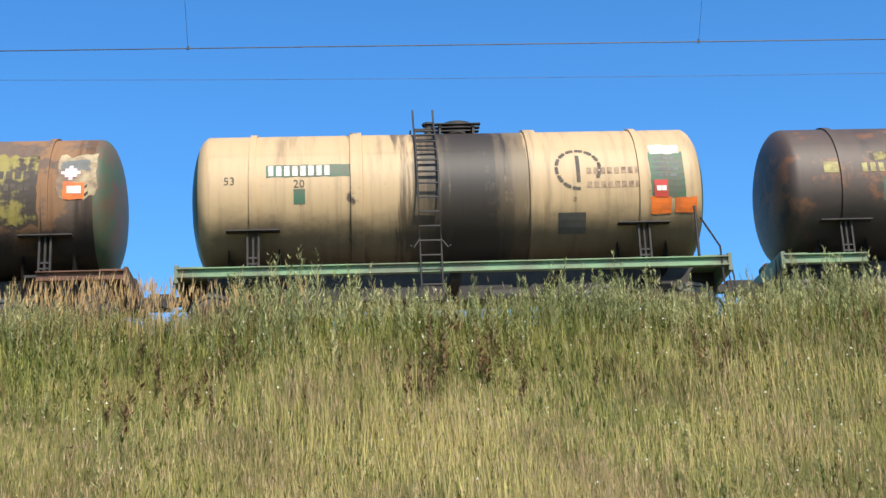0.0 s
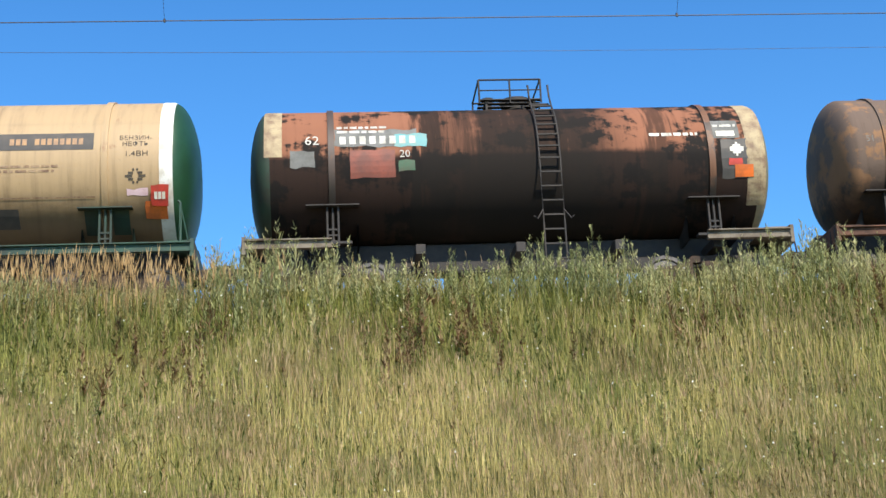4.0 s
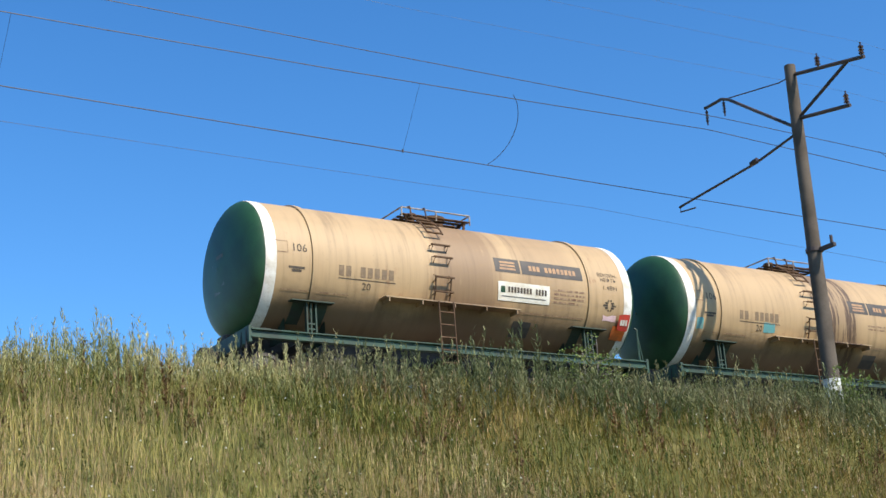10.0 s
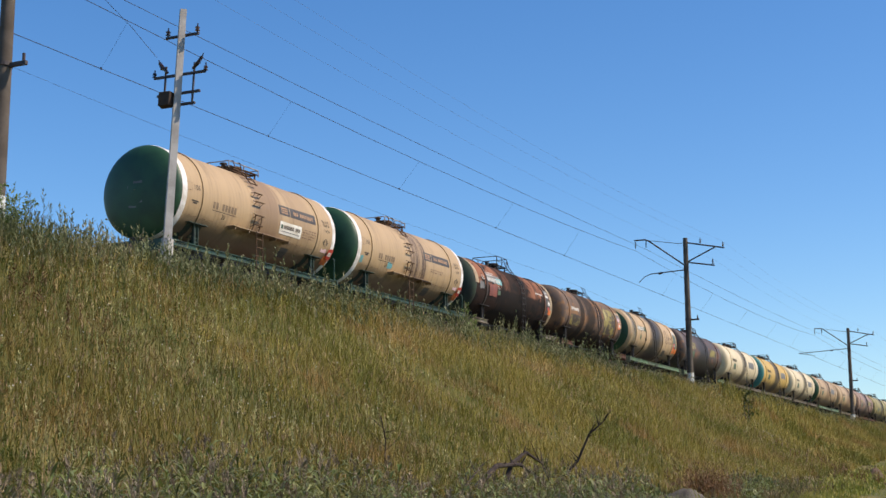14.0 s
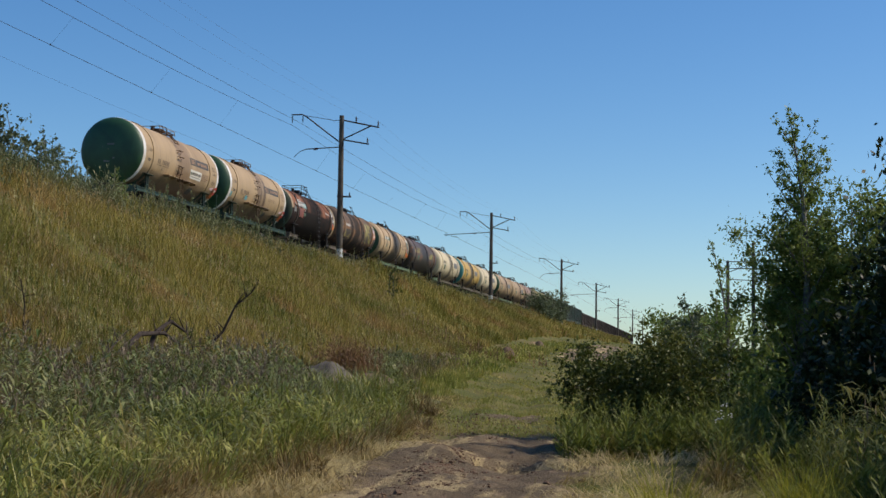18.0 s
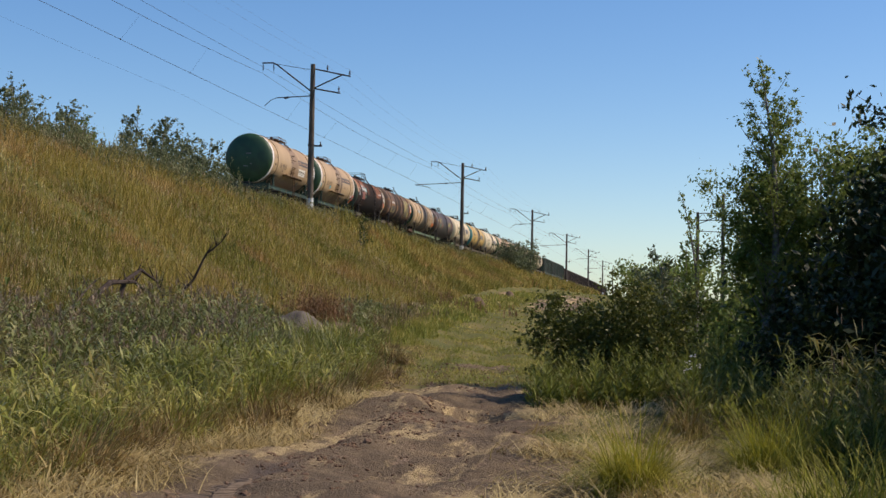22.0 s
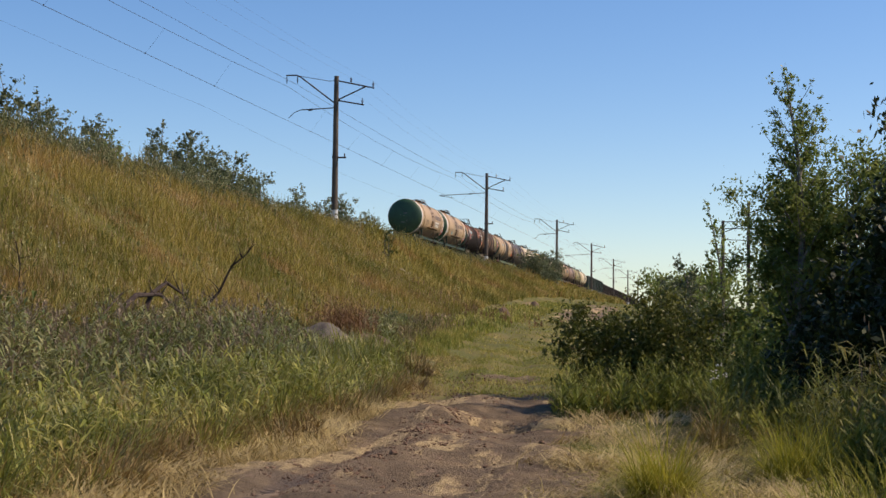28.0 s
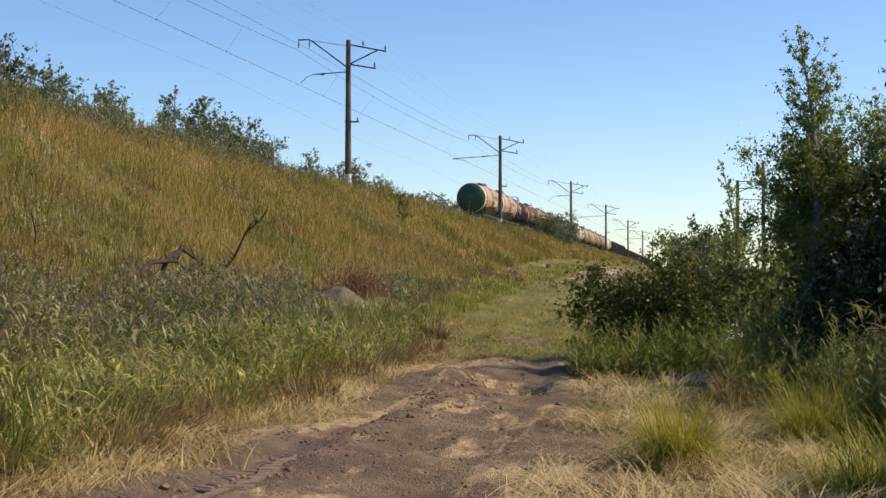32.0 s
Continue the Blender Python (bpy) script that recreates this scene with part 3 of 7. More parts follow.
# ---- the track on the bank ----
def build_track():
    m = plain("grey_ballast_stone", (0.24, 0.21, 0.19), (0.13, 0.11, 0.09), 2.0, 0.95, bump=1.0, fine=16)
    xs = np.concatenate([np.arange(-60, 120, 0.35), np.arange(120, 600, 6)])
    sec = [(-2.7, -1.0), (-1.7, -0.32), (-1.45, -0.24), (1.45, -0.24), (1.7, -0.32), (2.7, -1.0)]
    rnd = np.random.RandomState(5)
    v = np.array([(x, TRACK_Y + float(bend(x)) + a + rnd.uniform(-.06, .06), RAIL + z + rnd.uniform(-.04, .04)) for x in xs for a, z in sec])
    k = len(sec)
    f = [(i * k + j, (i + 1) * k + j, (i + 1) * k + j + 1, i * k + j + 1) for i in range(len(xs) - 1) for j in range(k - 1)]
    tagged(new("ballast", sheet("ballast", v, f, m, False)), "grey crushed-stone ballast under the track", "ballast", kind="structure")
    prof = [(-0.075, -0.18), (-0.075, -0.165), (-0.012, -0.14), (-0.012, -0.045), (-0.036, -0.03), (-0.036, 0), (0.036, 0), (0.036, -0.03), (0.012, -0.045), (0.012, -0.14), (0.075, -0.165), (0.075, -0.18)]
    way = np.concatenate([np.arange(-60, 90, 10.0), np.arange(90, 600, 25.0)])
    k = len(prof)
    for side in (-0.79, 0.79):
        v = [(x, TRACK_Y + float(bend(x)) + side + a, RAIL + z) for x in way for a, z in prof]
        f = [(i * k + j, (i + 1) * k + j, (i + 1) * k + (j + 1) % k, i * k + (j + 1) % k) for i in range(len(way) - 1) for j in range(k)]
        tagged(new("rail", sheet("rail", v, f, M["rail"], False)), "brown steel rail on concrete sleepers", "rail", kind="structure")
    g = Geo()
    g.box((0, 0, -0.27), (0.26, 2.7, 0.17), cut=0.2)
    me = g.mesh("sleeper")
    me.materials.append(M["sleeper"])
    base = tagged(new("sleepers"), "row of grey concrete sleepers half sunk in ballast", "sleepers", kind="structure")
    for i in range(230):
        x = -40 + i * 0.545
        ob = new("sleeper", me)
        ob.parent = base
        ob.location = (x, TRACK_Y + float(bend(x)), RAIL)


build_track()


# ---- the tank wagons ----
def patch(u0, u1, a0, a1, radius, zc, lift=0.004, n=6, rough_edge=0.0, seed=0):
    """A thin painted or plated area that follows the shell: u along the tank, a = degrees up from its side facing -y."""
    g = Geo()
    r = random.Random(seed)
    nu = max(2, int((u1 - u0) / 0.12)) if rough_edge else 1
    for i in range(nu + 1):
        u = u0 + (u1 - u0) * i / nu
        d0, d1 = (r.uniform(-1, 1) * rough_edge for _ in range(2))
        for j in range(n + 1):
            a = radians((a0 + d0) + (a1 + d1 - a0 - d0) * j / n)
            uu = u + (r.uniform(-1, 1) * rough_edge * 0.012 if rough_edge and i in (0, nu) else 0)
            g.v.append((uu, -(radius + lift) * math.cos(a), zc + (radius + lift) * math.sin(a)))
    k = n + 1
    g.f += [(i * k + j, (i + 1) * k + j, (i + 1) * k + j + 1, i * k + j + 1) for i in range(nu) for j in range(n)]
    return g


def lettering(words, u, a, height, radius, zc, lift=0.007, align="CENTER", width=None):
    """Words as flat glyphs wrapped round the shell."""
    c = bpy.data.curves.new("words", "FONT")
    c.body, c.size, c.align_x, c.align_y = words, height / 0.72, align, "CENTER"
    c.resolution_u = 2
    ob = bpy.data.objects.new("words", c)
    me = bpy.data.meshes.new_from_object(ob)
    xs = [v.co.x for v in me.vertices] or [0, 1]
    s = width / (max(xs) - min(xs)) if width else 1
    for v in me.vertices:
        t = radians(a) + v.co.y / radius
        v.co = (u + v.co.x * s, -(radius + lift) * math.cos(t), zc + (radius + lift) * math.sin(t))
    bpy.data.objects.remove(ob)
    bpy.data.curves.remove(c)
    return me


def bars(u0, u1, a0, a1, count, radius, zc, fill=0.62, lift=0.006, gap_after=()):
    """A row of upright bars: a number that is not spelled out."""
    w = (u1 - u0) / count
    return [patch(u0 + i * w, u0 + i * w + w * fill, a0, a1, radius, zc, lift, 2) for i in range(count) if i not in gap_after]


def lines_of_bars(u0, u1, a_top, rows, pitch, radius, zc, seed=1):
    g = Geo()
    r = random.Random(seed)
    for i in range(rows):
        u = u0
        while u < u1 - 0.05:
            w = r.uniform(0.06, 0.25)
            p = patch(u, min(u + w, u1), a_top - i * pitch - pitch * 0.5, a_top - i * pitch, radius, zc, 0.006, 1)
            g.add(p.v, p.f)
            u += w + 0.04
    return g


def shell_profile(cyl, depth, radius):
    out = [(-cyl - depth, 0.02)]
    for i in range(1, 11):
        s = 1 - i / 11
        out.append((-cyl - depth * s, radius * (1 - s ** 2.3) ** 0.5))
    out.append((-cyl, radius))
    return out


def build_bogie(parent, x, mat=None):
    mat = mat or M["bogie"]
    bogie = part("bogie", Geo().box((0, 0, 0.62), (0.5, 2.3, 0.26)), mat, parent, "dark cast-steel two-axle bogie", key="bolster")
    bogie.location = (x, 0, 0)
    for s in (-1, 1):
        g = Geo()
        y = s * 1.02
        top = [(-1.15, 0.62), (-0.62, 0.70), (-0.42, 0.86), (0.42, 0.86), (0.62, 0.70), (1.15, 0.62)]
        low = [(-1.15, 0.42), (-0.75, 0.44), (-0.40, 0.22), (0.40, 0.22), (0.75, 0.44), (1.15, 0.42)]
        for w in (-0.07, 0.07):
            g.v += [(a, y + w, z) for a, z in top] + [(a, y + w, z) for a, z in low]
        for i in range(5):
            if i == 2:      # the spring window stays open
                for (p, q) in ((0.86, 0.72), (0.36, 0.22)):
                    g.box((0, y, (p + q) / 2), (0.84, 0.14, p - q))
                continue
            g.f += [(i, i + 6, i + 7, i + 1), (12 + i, 13 + i, 19 + i, 18 + i), (i, i + 1, 13 + i, 12 + i), (i + 6, 18 + i, 19 + i, i + 7)]
        for e in (-0.925, 0.925):
            g.box((e, y, 0.475), (0.34, 0.22, 0.28))
        part("side_frame", g, mat, bogie, key=("side", s))
        for dx in (-0.25, 0, 0.25):
            coil = [(dx + 0.09 * math.cos(k * 0.9), y + 0.09 * math.sin(k * 0.9), 0.36 + 0.36 * k / 32) for k in range(33)]
            part("spring", Geo().line(coil, 0.018, 5), M["black"], bogie, key=("coil", dx, s))
    sets = []
    for e in (-0.925, 0.925):
        g = Geo()
        for s in (-1, 1):
            prof = [(0.0, 0.05), (0.0, 0.12), (0.03, 0.14), (0.035, 0.38), (0.0, 0.40), (0.0, 0.475), (0.1, 0.475), (0.115, 0.50), (0.13, 0.50), (0.13, 0.40), (0.10, 0.38), (0.09, 0.12), (0.12, 0.10)]
            g.turn([(s * (-0.79 - 0.06) + a * s * 1.0, r) for a, r in prof], 28, "y")
            for h in range(5):
                a = h * 2 * math.pi / 5
                g.tube((0.25 * math.cos(a), s * -0.83, 0.25 * math.sin(a)), (0.25 * math.cos(a), s * -0.86, 0.25 * math.sin(a)), 0.035, 6)
        g.tube((0, -1.05, 0), (0, 1.05, 0), 0.08, 10)
        w = part("wheelset", g, M["tread"], bogie, "worn steel wheelset", True, key="wheelset")
        w.location = (e, 0, 0.475)
        sets.append(w)
    return sets


def build_coupler(parent, s):
    g = Geo()
    g.box((s * 5.55, 0, 1.02), (0.5, 0.16, 0.18))
    g.box((s * 5.86, 0.05, 1.02), (0.26, 0.34, 0.30))
    g.box((s * 5.97, -0.12, 1.02), (0.16, 0.12, 0.26))
    part("coupler", g, M["black"], parent, "black automatic knuckle coupler", key=("coupler", s))
    hose = [(s * 5.5, 0.35, 0.95), (s * 5.66, 0.36, 0.9), (s * 5.76, 0.34, 0.66), (s * 5.86, 0.3, 0.56), (s * 5.97, 0.2, 0.6)]
    part("brake_hose", Geo().line(hose, 0.03), M["black"], parent, key=("hose", s))


def tank_wagon(label, paint, left, right, R=1.46, zc=3.02, cyl=4.85, depth=0.45, sill="full", sill_mat="sill_green", ring=False, bands=(),
               straps=(-4.0, 3.85), ladder_u=-0.55, deck=(-0.95, 0.95), rail_h=0.0, ladder_mat="black", shelf=None, strap_mat=None, cradle="black", detail=True, seam=None):
    """A four-axle tank wagon; origin on the rail top. Returns the thing and its wheelsets."""
    w = empty("tank_wagon", label, "tank wagon", group="goods train")
    n = 64 if detail else 32
    half = shell_profile(cyl, depth, R)
    body = Geo().turn([(-cyl, R), (-cyl * 0.5, R), (0, R), (cyl * 0.5, R), (cyl, R)], n, "x", (0, 0, zc))
    part("tank_shell", body, paint, w, smooth=2)
    for s, mat in ((-1, left), (1, right)):
        g = Geo().turn([(-s * a, b) for a, b in half], n, "x", (0, 0, zc))
        part("dome", g, mat, w, "rounded tank end", smooth=2)
        if ring:
            rim = [(s * (cyl + depth * k / 11), R * (1 - (k / 11) ** 2.3) ** 0.5 + 0.008) for k in range(3)]
            g = Geo().turn([(s * (cyl - 0.16), R), (s * (cyl - 0.16), R + 0.007), (s * (cyl - 0.05), R + 0.008)] + rim, n, "x", (0, 0, zc))
            part("ring_band", g, M["white"], w, "white painted ring at the tank's edge", smooth=True)
    for u in bands:
        g = Geo().turn([(u - 0.13, R), (u - 0.12, R + 0.055), (u + 0.12, R + 0.055), (u + 0.13, R)], n, "x", (0, 0, zc))
        part("stiffener_band", g, paint, w, "proud welded stiffening band", smooth=True)
    # hold-down straps, their turnbuckles and cradles
    sm = strap_mat or paint
    for u in straps:
        g = Geo().turn([(u - 0.065, R), (u - 0.065, R + 0.04), (u + 0.065, R + 0.04), (u + 0.065, R)], 40, "x", (0, 0, zc), (-39, 219))
        part("strap", g, sm, w, "hold-down strap over the tank", smooth=True)
        for s in (-1, 1):
            g = Geo()
            a = radians(-38)
            yb, zb = s * -(R + 0.02) * math.cos(a), zc + (R + 0.02) * math.sin(a)
            g.tube((u, yb, zb + 0.05), (u, yb, 1.2), 0.03, 6)
            for d in (-0.11, 0.11):
                g.box((u + d, yb, (zb + 1.25) / 2 - 0.02), (0.04, 0.1, zb - 1.2))
            for h in range(3):
                g.box((u, yb, 1.32 + h * 0.12), (0.2, 0.06, 0.035))
            g.box((u, yb * 0.97, 1.28), (0.75, 0.2, 0.05))
            part("strap_anchor", g, M[cradle], w, "turnbuckle and bracket of the strap")
        g = Geo()
        for d in (-0.5, 0.5):
            pts = []
            for k in range(9):
                t = radians(-126 + 9 * k)
                pts.append((t, R + 0.012))
            ring_pts = [(u + d, -r * math.cos(t), zc + r * math.sin(t)) for t, r in pts]
            floor_pts = [(u + d, p[1], min(1.25, p[2])) for p in ring_pts]
            k0 = len(g.v)
            for off in (-0.015, 0.015):
                g.v += [(p[0] + off, p[1], p[2]) for p in ring_pts] + [(p[0] + off, p[1], p[2]) for p in floor_pts]
            for off in (0, 18):
                g.f += [(k0 + off + i, k0 + off + i + 1, k0 + off + 10 + i, k0 + off + 9 + i) for i in range(8)]
            g.f += [(k0 + i, k0 + 18 + i, k0 + 19 + i, k0 + i + 1) for i in range(8)]
        for s in (-1, 1):
            t = radians(-37)
            g.box((u, s * -(R + 0.06) * math.cos(t), zc + (R + 0.06) * math.sin(t)), (1.06, 0.2, 0.025))
        part("cradle", g, M[cradle], w, "saddle plates under the tank")
    # underframe
    fm = M[sill_mat]
    part("centre_sill", Geo().box((0, 0, 1.18), (11.0, 0.45, 0.62)), M["black"], w, key="centre_sill")
    for x in (-4.0, -2.0, 0, 2.0, 4.0):
        part("cross_beam", Geo().box((x, 0, 1.1), (0.2, 2.5, 0.2)), M["black"], w, key=("cross_beam", x))
    spans = [(-5.45, 5.45)] if sill == "full" else [(-5.45, -3.75), (3.75, 5.45)]
    for a, b in spans:
        for s in (-1, 1):
            beam = part("side_sill", Geo().box(((a + b) / 2, s * 1.42, 1.2), (b - a, 0.05, 0.16)), fm, w, "long side beam of the underframe", key=("sill", a, b, s))
            for h in (1.285, 1.115):
                part("flange", Geo().box(((a + b) / 2, s * 1.44, h), (b - a, 0.14, 0.025)), fm, beam, key=("flange", a, b, s, h))
    for s in (-1, 1):
        part("end_sill", Geo().box((s * 5.47, 0, 1.18), (0.08, 2.96, 0.36)).box((s * 5.2, 0, 1.33), (0.5, 2.8, 0.03)), fm, w, key=("end", s))
        g = Geo().line([(s * 5.5, -1.35, 1.3), (s * 5.54, -1.4, 0.85), (s * 5.52, -1.4, 0.55)], 0.018)
        g.line([(s * 5.5, -1.1, 1.3), (s * 5.54, -1.1, 0.85), (s * 5.52, -1.4, 0.55)], 0.018)
        part("hand_grab", g, M["black"], w, key=("grab", s))
        build_coupler(w, s)
        part("brake_rod", Geo().tube((s * 0.6, -0.5, 0.85), (s * 3.4, -0.35, 0.8), 0.02, 5), M["black"], w, key=("rod", s))
    part("brake_cylinder", Geo().tube((0.7, -0.6, 0.8), (1.35, -0.6, 0.8), 0.19, 12), M["black"], w, smooth=True, key="brake")
    part("air_tank", Geo().tube((-1.4, 0.5, 0.82), (-0.5, 0.5, 0.82), 0.2, 12), M["black"], w, smooth=True, key="air")
    part("outlet_valve", Geo().tube((-0.1, 0, zc - R - 0.3), (-0.1, 0, zc - R + 0.05), 0.16, 12).tube((-0.1, 0, zc - R - 0.42), (-0.1, 0, zc - R - 0.28), 0.22, 12), M["black"], w, smooth=True, key=("outlet", R))
    sets = []
    for x in (-3.9, 3.9):
        sets += build_bogie(w, x)
    # platform, hatches and railing on top
    top = zc + R
    g = Geo()
    for k in range(7):
        part("slat", Geo().box(((deck[0] + deck[1]) / 2, -0.62 + k * 0.205, top + 0.075), (deck[1] - deck[0], 0.13, 0.02)), M[ladder_mat], w, key=("slat", deck, k, top))
    for x in (deck[0] + 0.15, deck[1] - 0.15):
        g = Geo().box((x, 0, top + 0.04), (0.06, 1.3, 0.045))
        for s in (-1, 1):
            g.box((x, s * 0.6, top - 0.05), (0.05, 0.05, 0.2))
        part("platform_bearer", g, M[ladder_mat], w, "bearer of the slatted walkway on the tank")
    part("hatch", Geo().tube((0.25, 0, top - 0.05), (0.25, 0, top + 0.22), 0.3, 20).tube((0.25, 0, top + 0.22), (0.25, 0, top + 0.28), 0.34, 20), M[ladder_mat], w, "round filling hatch", True)
    part("valve", Geo().tube((-0.35, 0, top), (-0.35, 0, top + 0.3), 0.09, 10).tube((-0.35, 0, top + 0.3), (-0.35, 0, top + 0.34), 0.14, 10), M[ladder_mat], w, "safety valve", True)
    if rail_h:
        g = Geo()
        for s in (-1, 1):
            g.line([(deck[0], s * 0.66, top + rail_h), (deck[1], s * 0.66, top + rail_h)], 0.02)
        for x in (deck[0], deck[1]):
            g.line([(x, -0.66, top + rail_h), (x, 0.66, top + rail_h)], 0.02)
        rm = M["rail_pale"] if shelf else M[ladder_mat]
        rail = part("railing", g, rm, w, "low tubular railing round the platform")
        for s in (-1, 1):
            if rail_h > 0.3:
                part("middle_rail", Geo().line([(deck[0], s * 0.66, top + rail_h * 0.55), (deck[1], s * 0.66, top + rail_h * 0.55)], 0.014), rm, rail)
            for k in range(3):
                x = deck[0] + (deck[1] - deck[0]) * k / 2
                part("railing_post", Geo().line([(x, s * 0.66, top), (x, s * 0.66, top + rail_h)], 0.02), rm, rail)
    # ladder on both sides: stiles, then each rung
    for s in (-1, 1):
        stiles, rungs = [], []
        wd = 0.21
        if shelf:
            lm, text = M["ladder_brown"], "brown rusted ladder and step irons"
            on = lambda t, d=0.1: (s * (R + d) * math.cos(radians(t)), zc + (R + d) * math.sin(radians(t)))
            for d in (-wd, wd):
                stiles.append(Geo().line([(ladder_u + d, s * 0.55, top + 0.28), (ladder_u + d, s * 0.72, top + 0.26)] + [(ladder_u + d, *on(t, 0.14)) for t in (62, 52, 42, 33)], 0.02))
                stiles.append(Geo().line([(ladder_u + d, *on(t)) for t in (-6, -14, -22, -30)], 0.02))
                stiles.append(Geo().line([(ladder_u + d * 0.95, s * (R + 0.12), zc - R * 0.5), (ladder_u + d * 0.95, s * (R + 0.12), 0.75)], 0.02))
            for t in (66, 58, 50, 42, 34):
                rungs.append(Geo().box((ladder_u, *on(t, 0.14)), (2 * wd, 0.05, 0.03)))
            for t in (20, 9, -7, -18):
                y, z = on(t, 0.16)
                r = Geo().box((ladder_u, y, z), (2 * wd + 0.1, 0.05, 0.035))
                for d in (-wd, wd):
                    r.line([(ladder_u + d, *on(t + 2.5, 0.0)), (ladder_u + d, y, z), (ladder_u + d, *on(t - 3.5, 0.0))], 0.014)
                rungs.append(r)
            z = zc - R * 0.5 - 0.25
            while z > 0.75:
                rungs.append(Geo().box((ladder_u, s * (R + 0.12), z), (2 * wd, 0.03, 0.03)))
                z -= 0.3
        else:
            lm, text = M[ladder_mat], "steel ladder up the tank's side"
            arc = [((R + 0.10) * math.cos(radians(t)), zc + (R + 0.10) * math.sin(radians(t))) for t in (62, 52, 42, 32, 22, 12, 2)]
            path = [(0.55, top + 0.42), (0.62, top + 0.40), (0.70, top + 0.12)] + arc[1:] + [(R + 0.13, zc - 0.35), (R + 0.13, 1.45), (R + 0.13, 0.75)]
            for d in (-wd, wd):
                stiles.append(Geo().line([(ladder_u + d, s * y, z) for y, z in path], 0.02))
            for t in (66, 56, 46, 36, 26, 16, 6):
                y, z = (R + 0.10) * math.cos(radians(t)), zc + (R + 0.10) * math.sin(radians(t))
                rungs.append(Geo().box((ladder_u, s * y, z), (2 * wd, 0.05, 0.03)))
            z = zc - 0.1
            while z > 0.75:
                rungs.append(Geo().box((ladder_u, s * (R + 0.13), z), (2 * wd, 0.03, 0.03)))
                z -= 0.3
            for d in (-wd, wd):
                part("ladder_hook", Geo().line([(ladder_u + d, s * (R + 0.13), 1.75), (ladder_u + d * 1.6, s * (R + 0.2), 1.55), (ladder_u + d * 1.9, s * (R + 0.13), 1.62)], 0.016), lm, w)
        ladder = part("ladder", stiles[0], lm, w, text)
        for g in stiles[1:]:
            part("stile", g, lm, ladder)
        for k, r in enumerate(rungs):
            part("rung", r, lm, ladder, key=("rung", s, k, R, zc, ladder_u, bool(shelf)))
    if shelf:
        for s in (-1, 1):
            t = radians(-30)
            y, z = (R + 0.17) * math.cos(t), zc + R * math.sin(t)
            g = Geo().box(((shelf[0] + shelf[1]) / 2, s * -y, z), (shelf[1] - shelf[0], 0.36, 0.03))
            for k in range(5):
                x = shelf[0] + 0.1 + (shelf[1] - shelf[0] - 0.2) * k / 4
                g.box((x, s * -(y + 0.02), z - 0.06), (0.03, 0.3, 0.1))
            part("walkway_shelf", g, strap_mat or paint, w, "narrow beige service shelf along the tank")
    if seam:
        for a, b in seam:
            g = patch(a, b, -29.5, -28.6, R, zc, 0.012, 1)
            part("seam_strip", g, M["ladder_rust"], w)
    return w, sets


TRAIN, WHEELS = [], []


def place(w, sets, u):
    TRAIN.append((w, u))
    WHEELS.append(sets)


def mark(w, geo, mat, name="marking", label=""):
    """A painted mark on the shell; a row of bars becomes one part each."""
    if isinstance(geo, list):
        for g in geo:
            part(name, g, M[mat], w, label)
        return None
    return part(name, geo, M[mat], w, label)


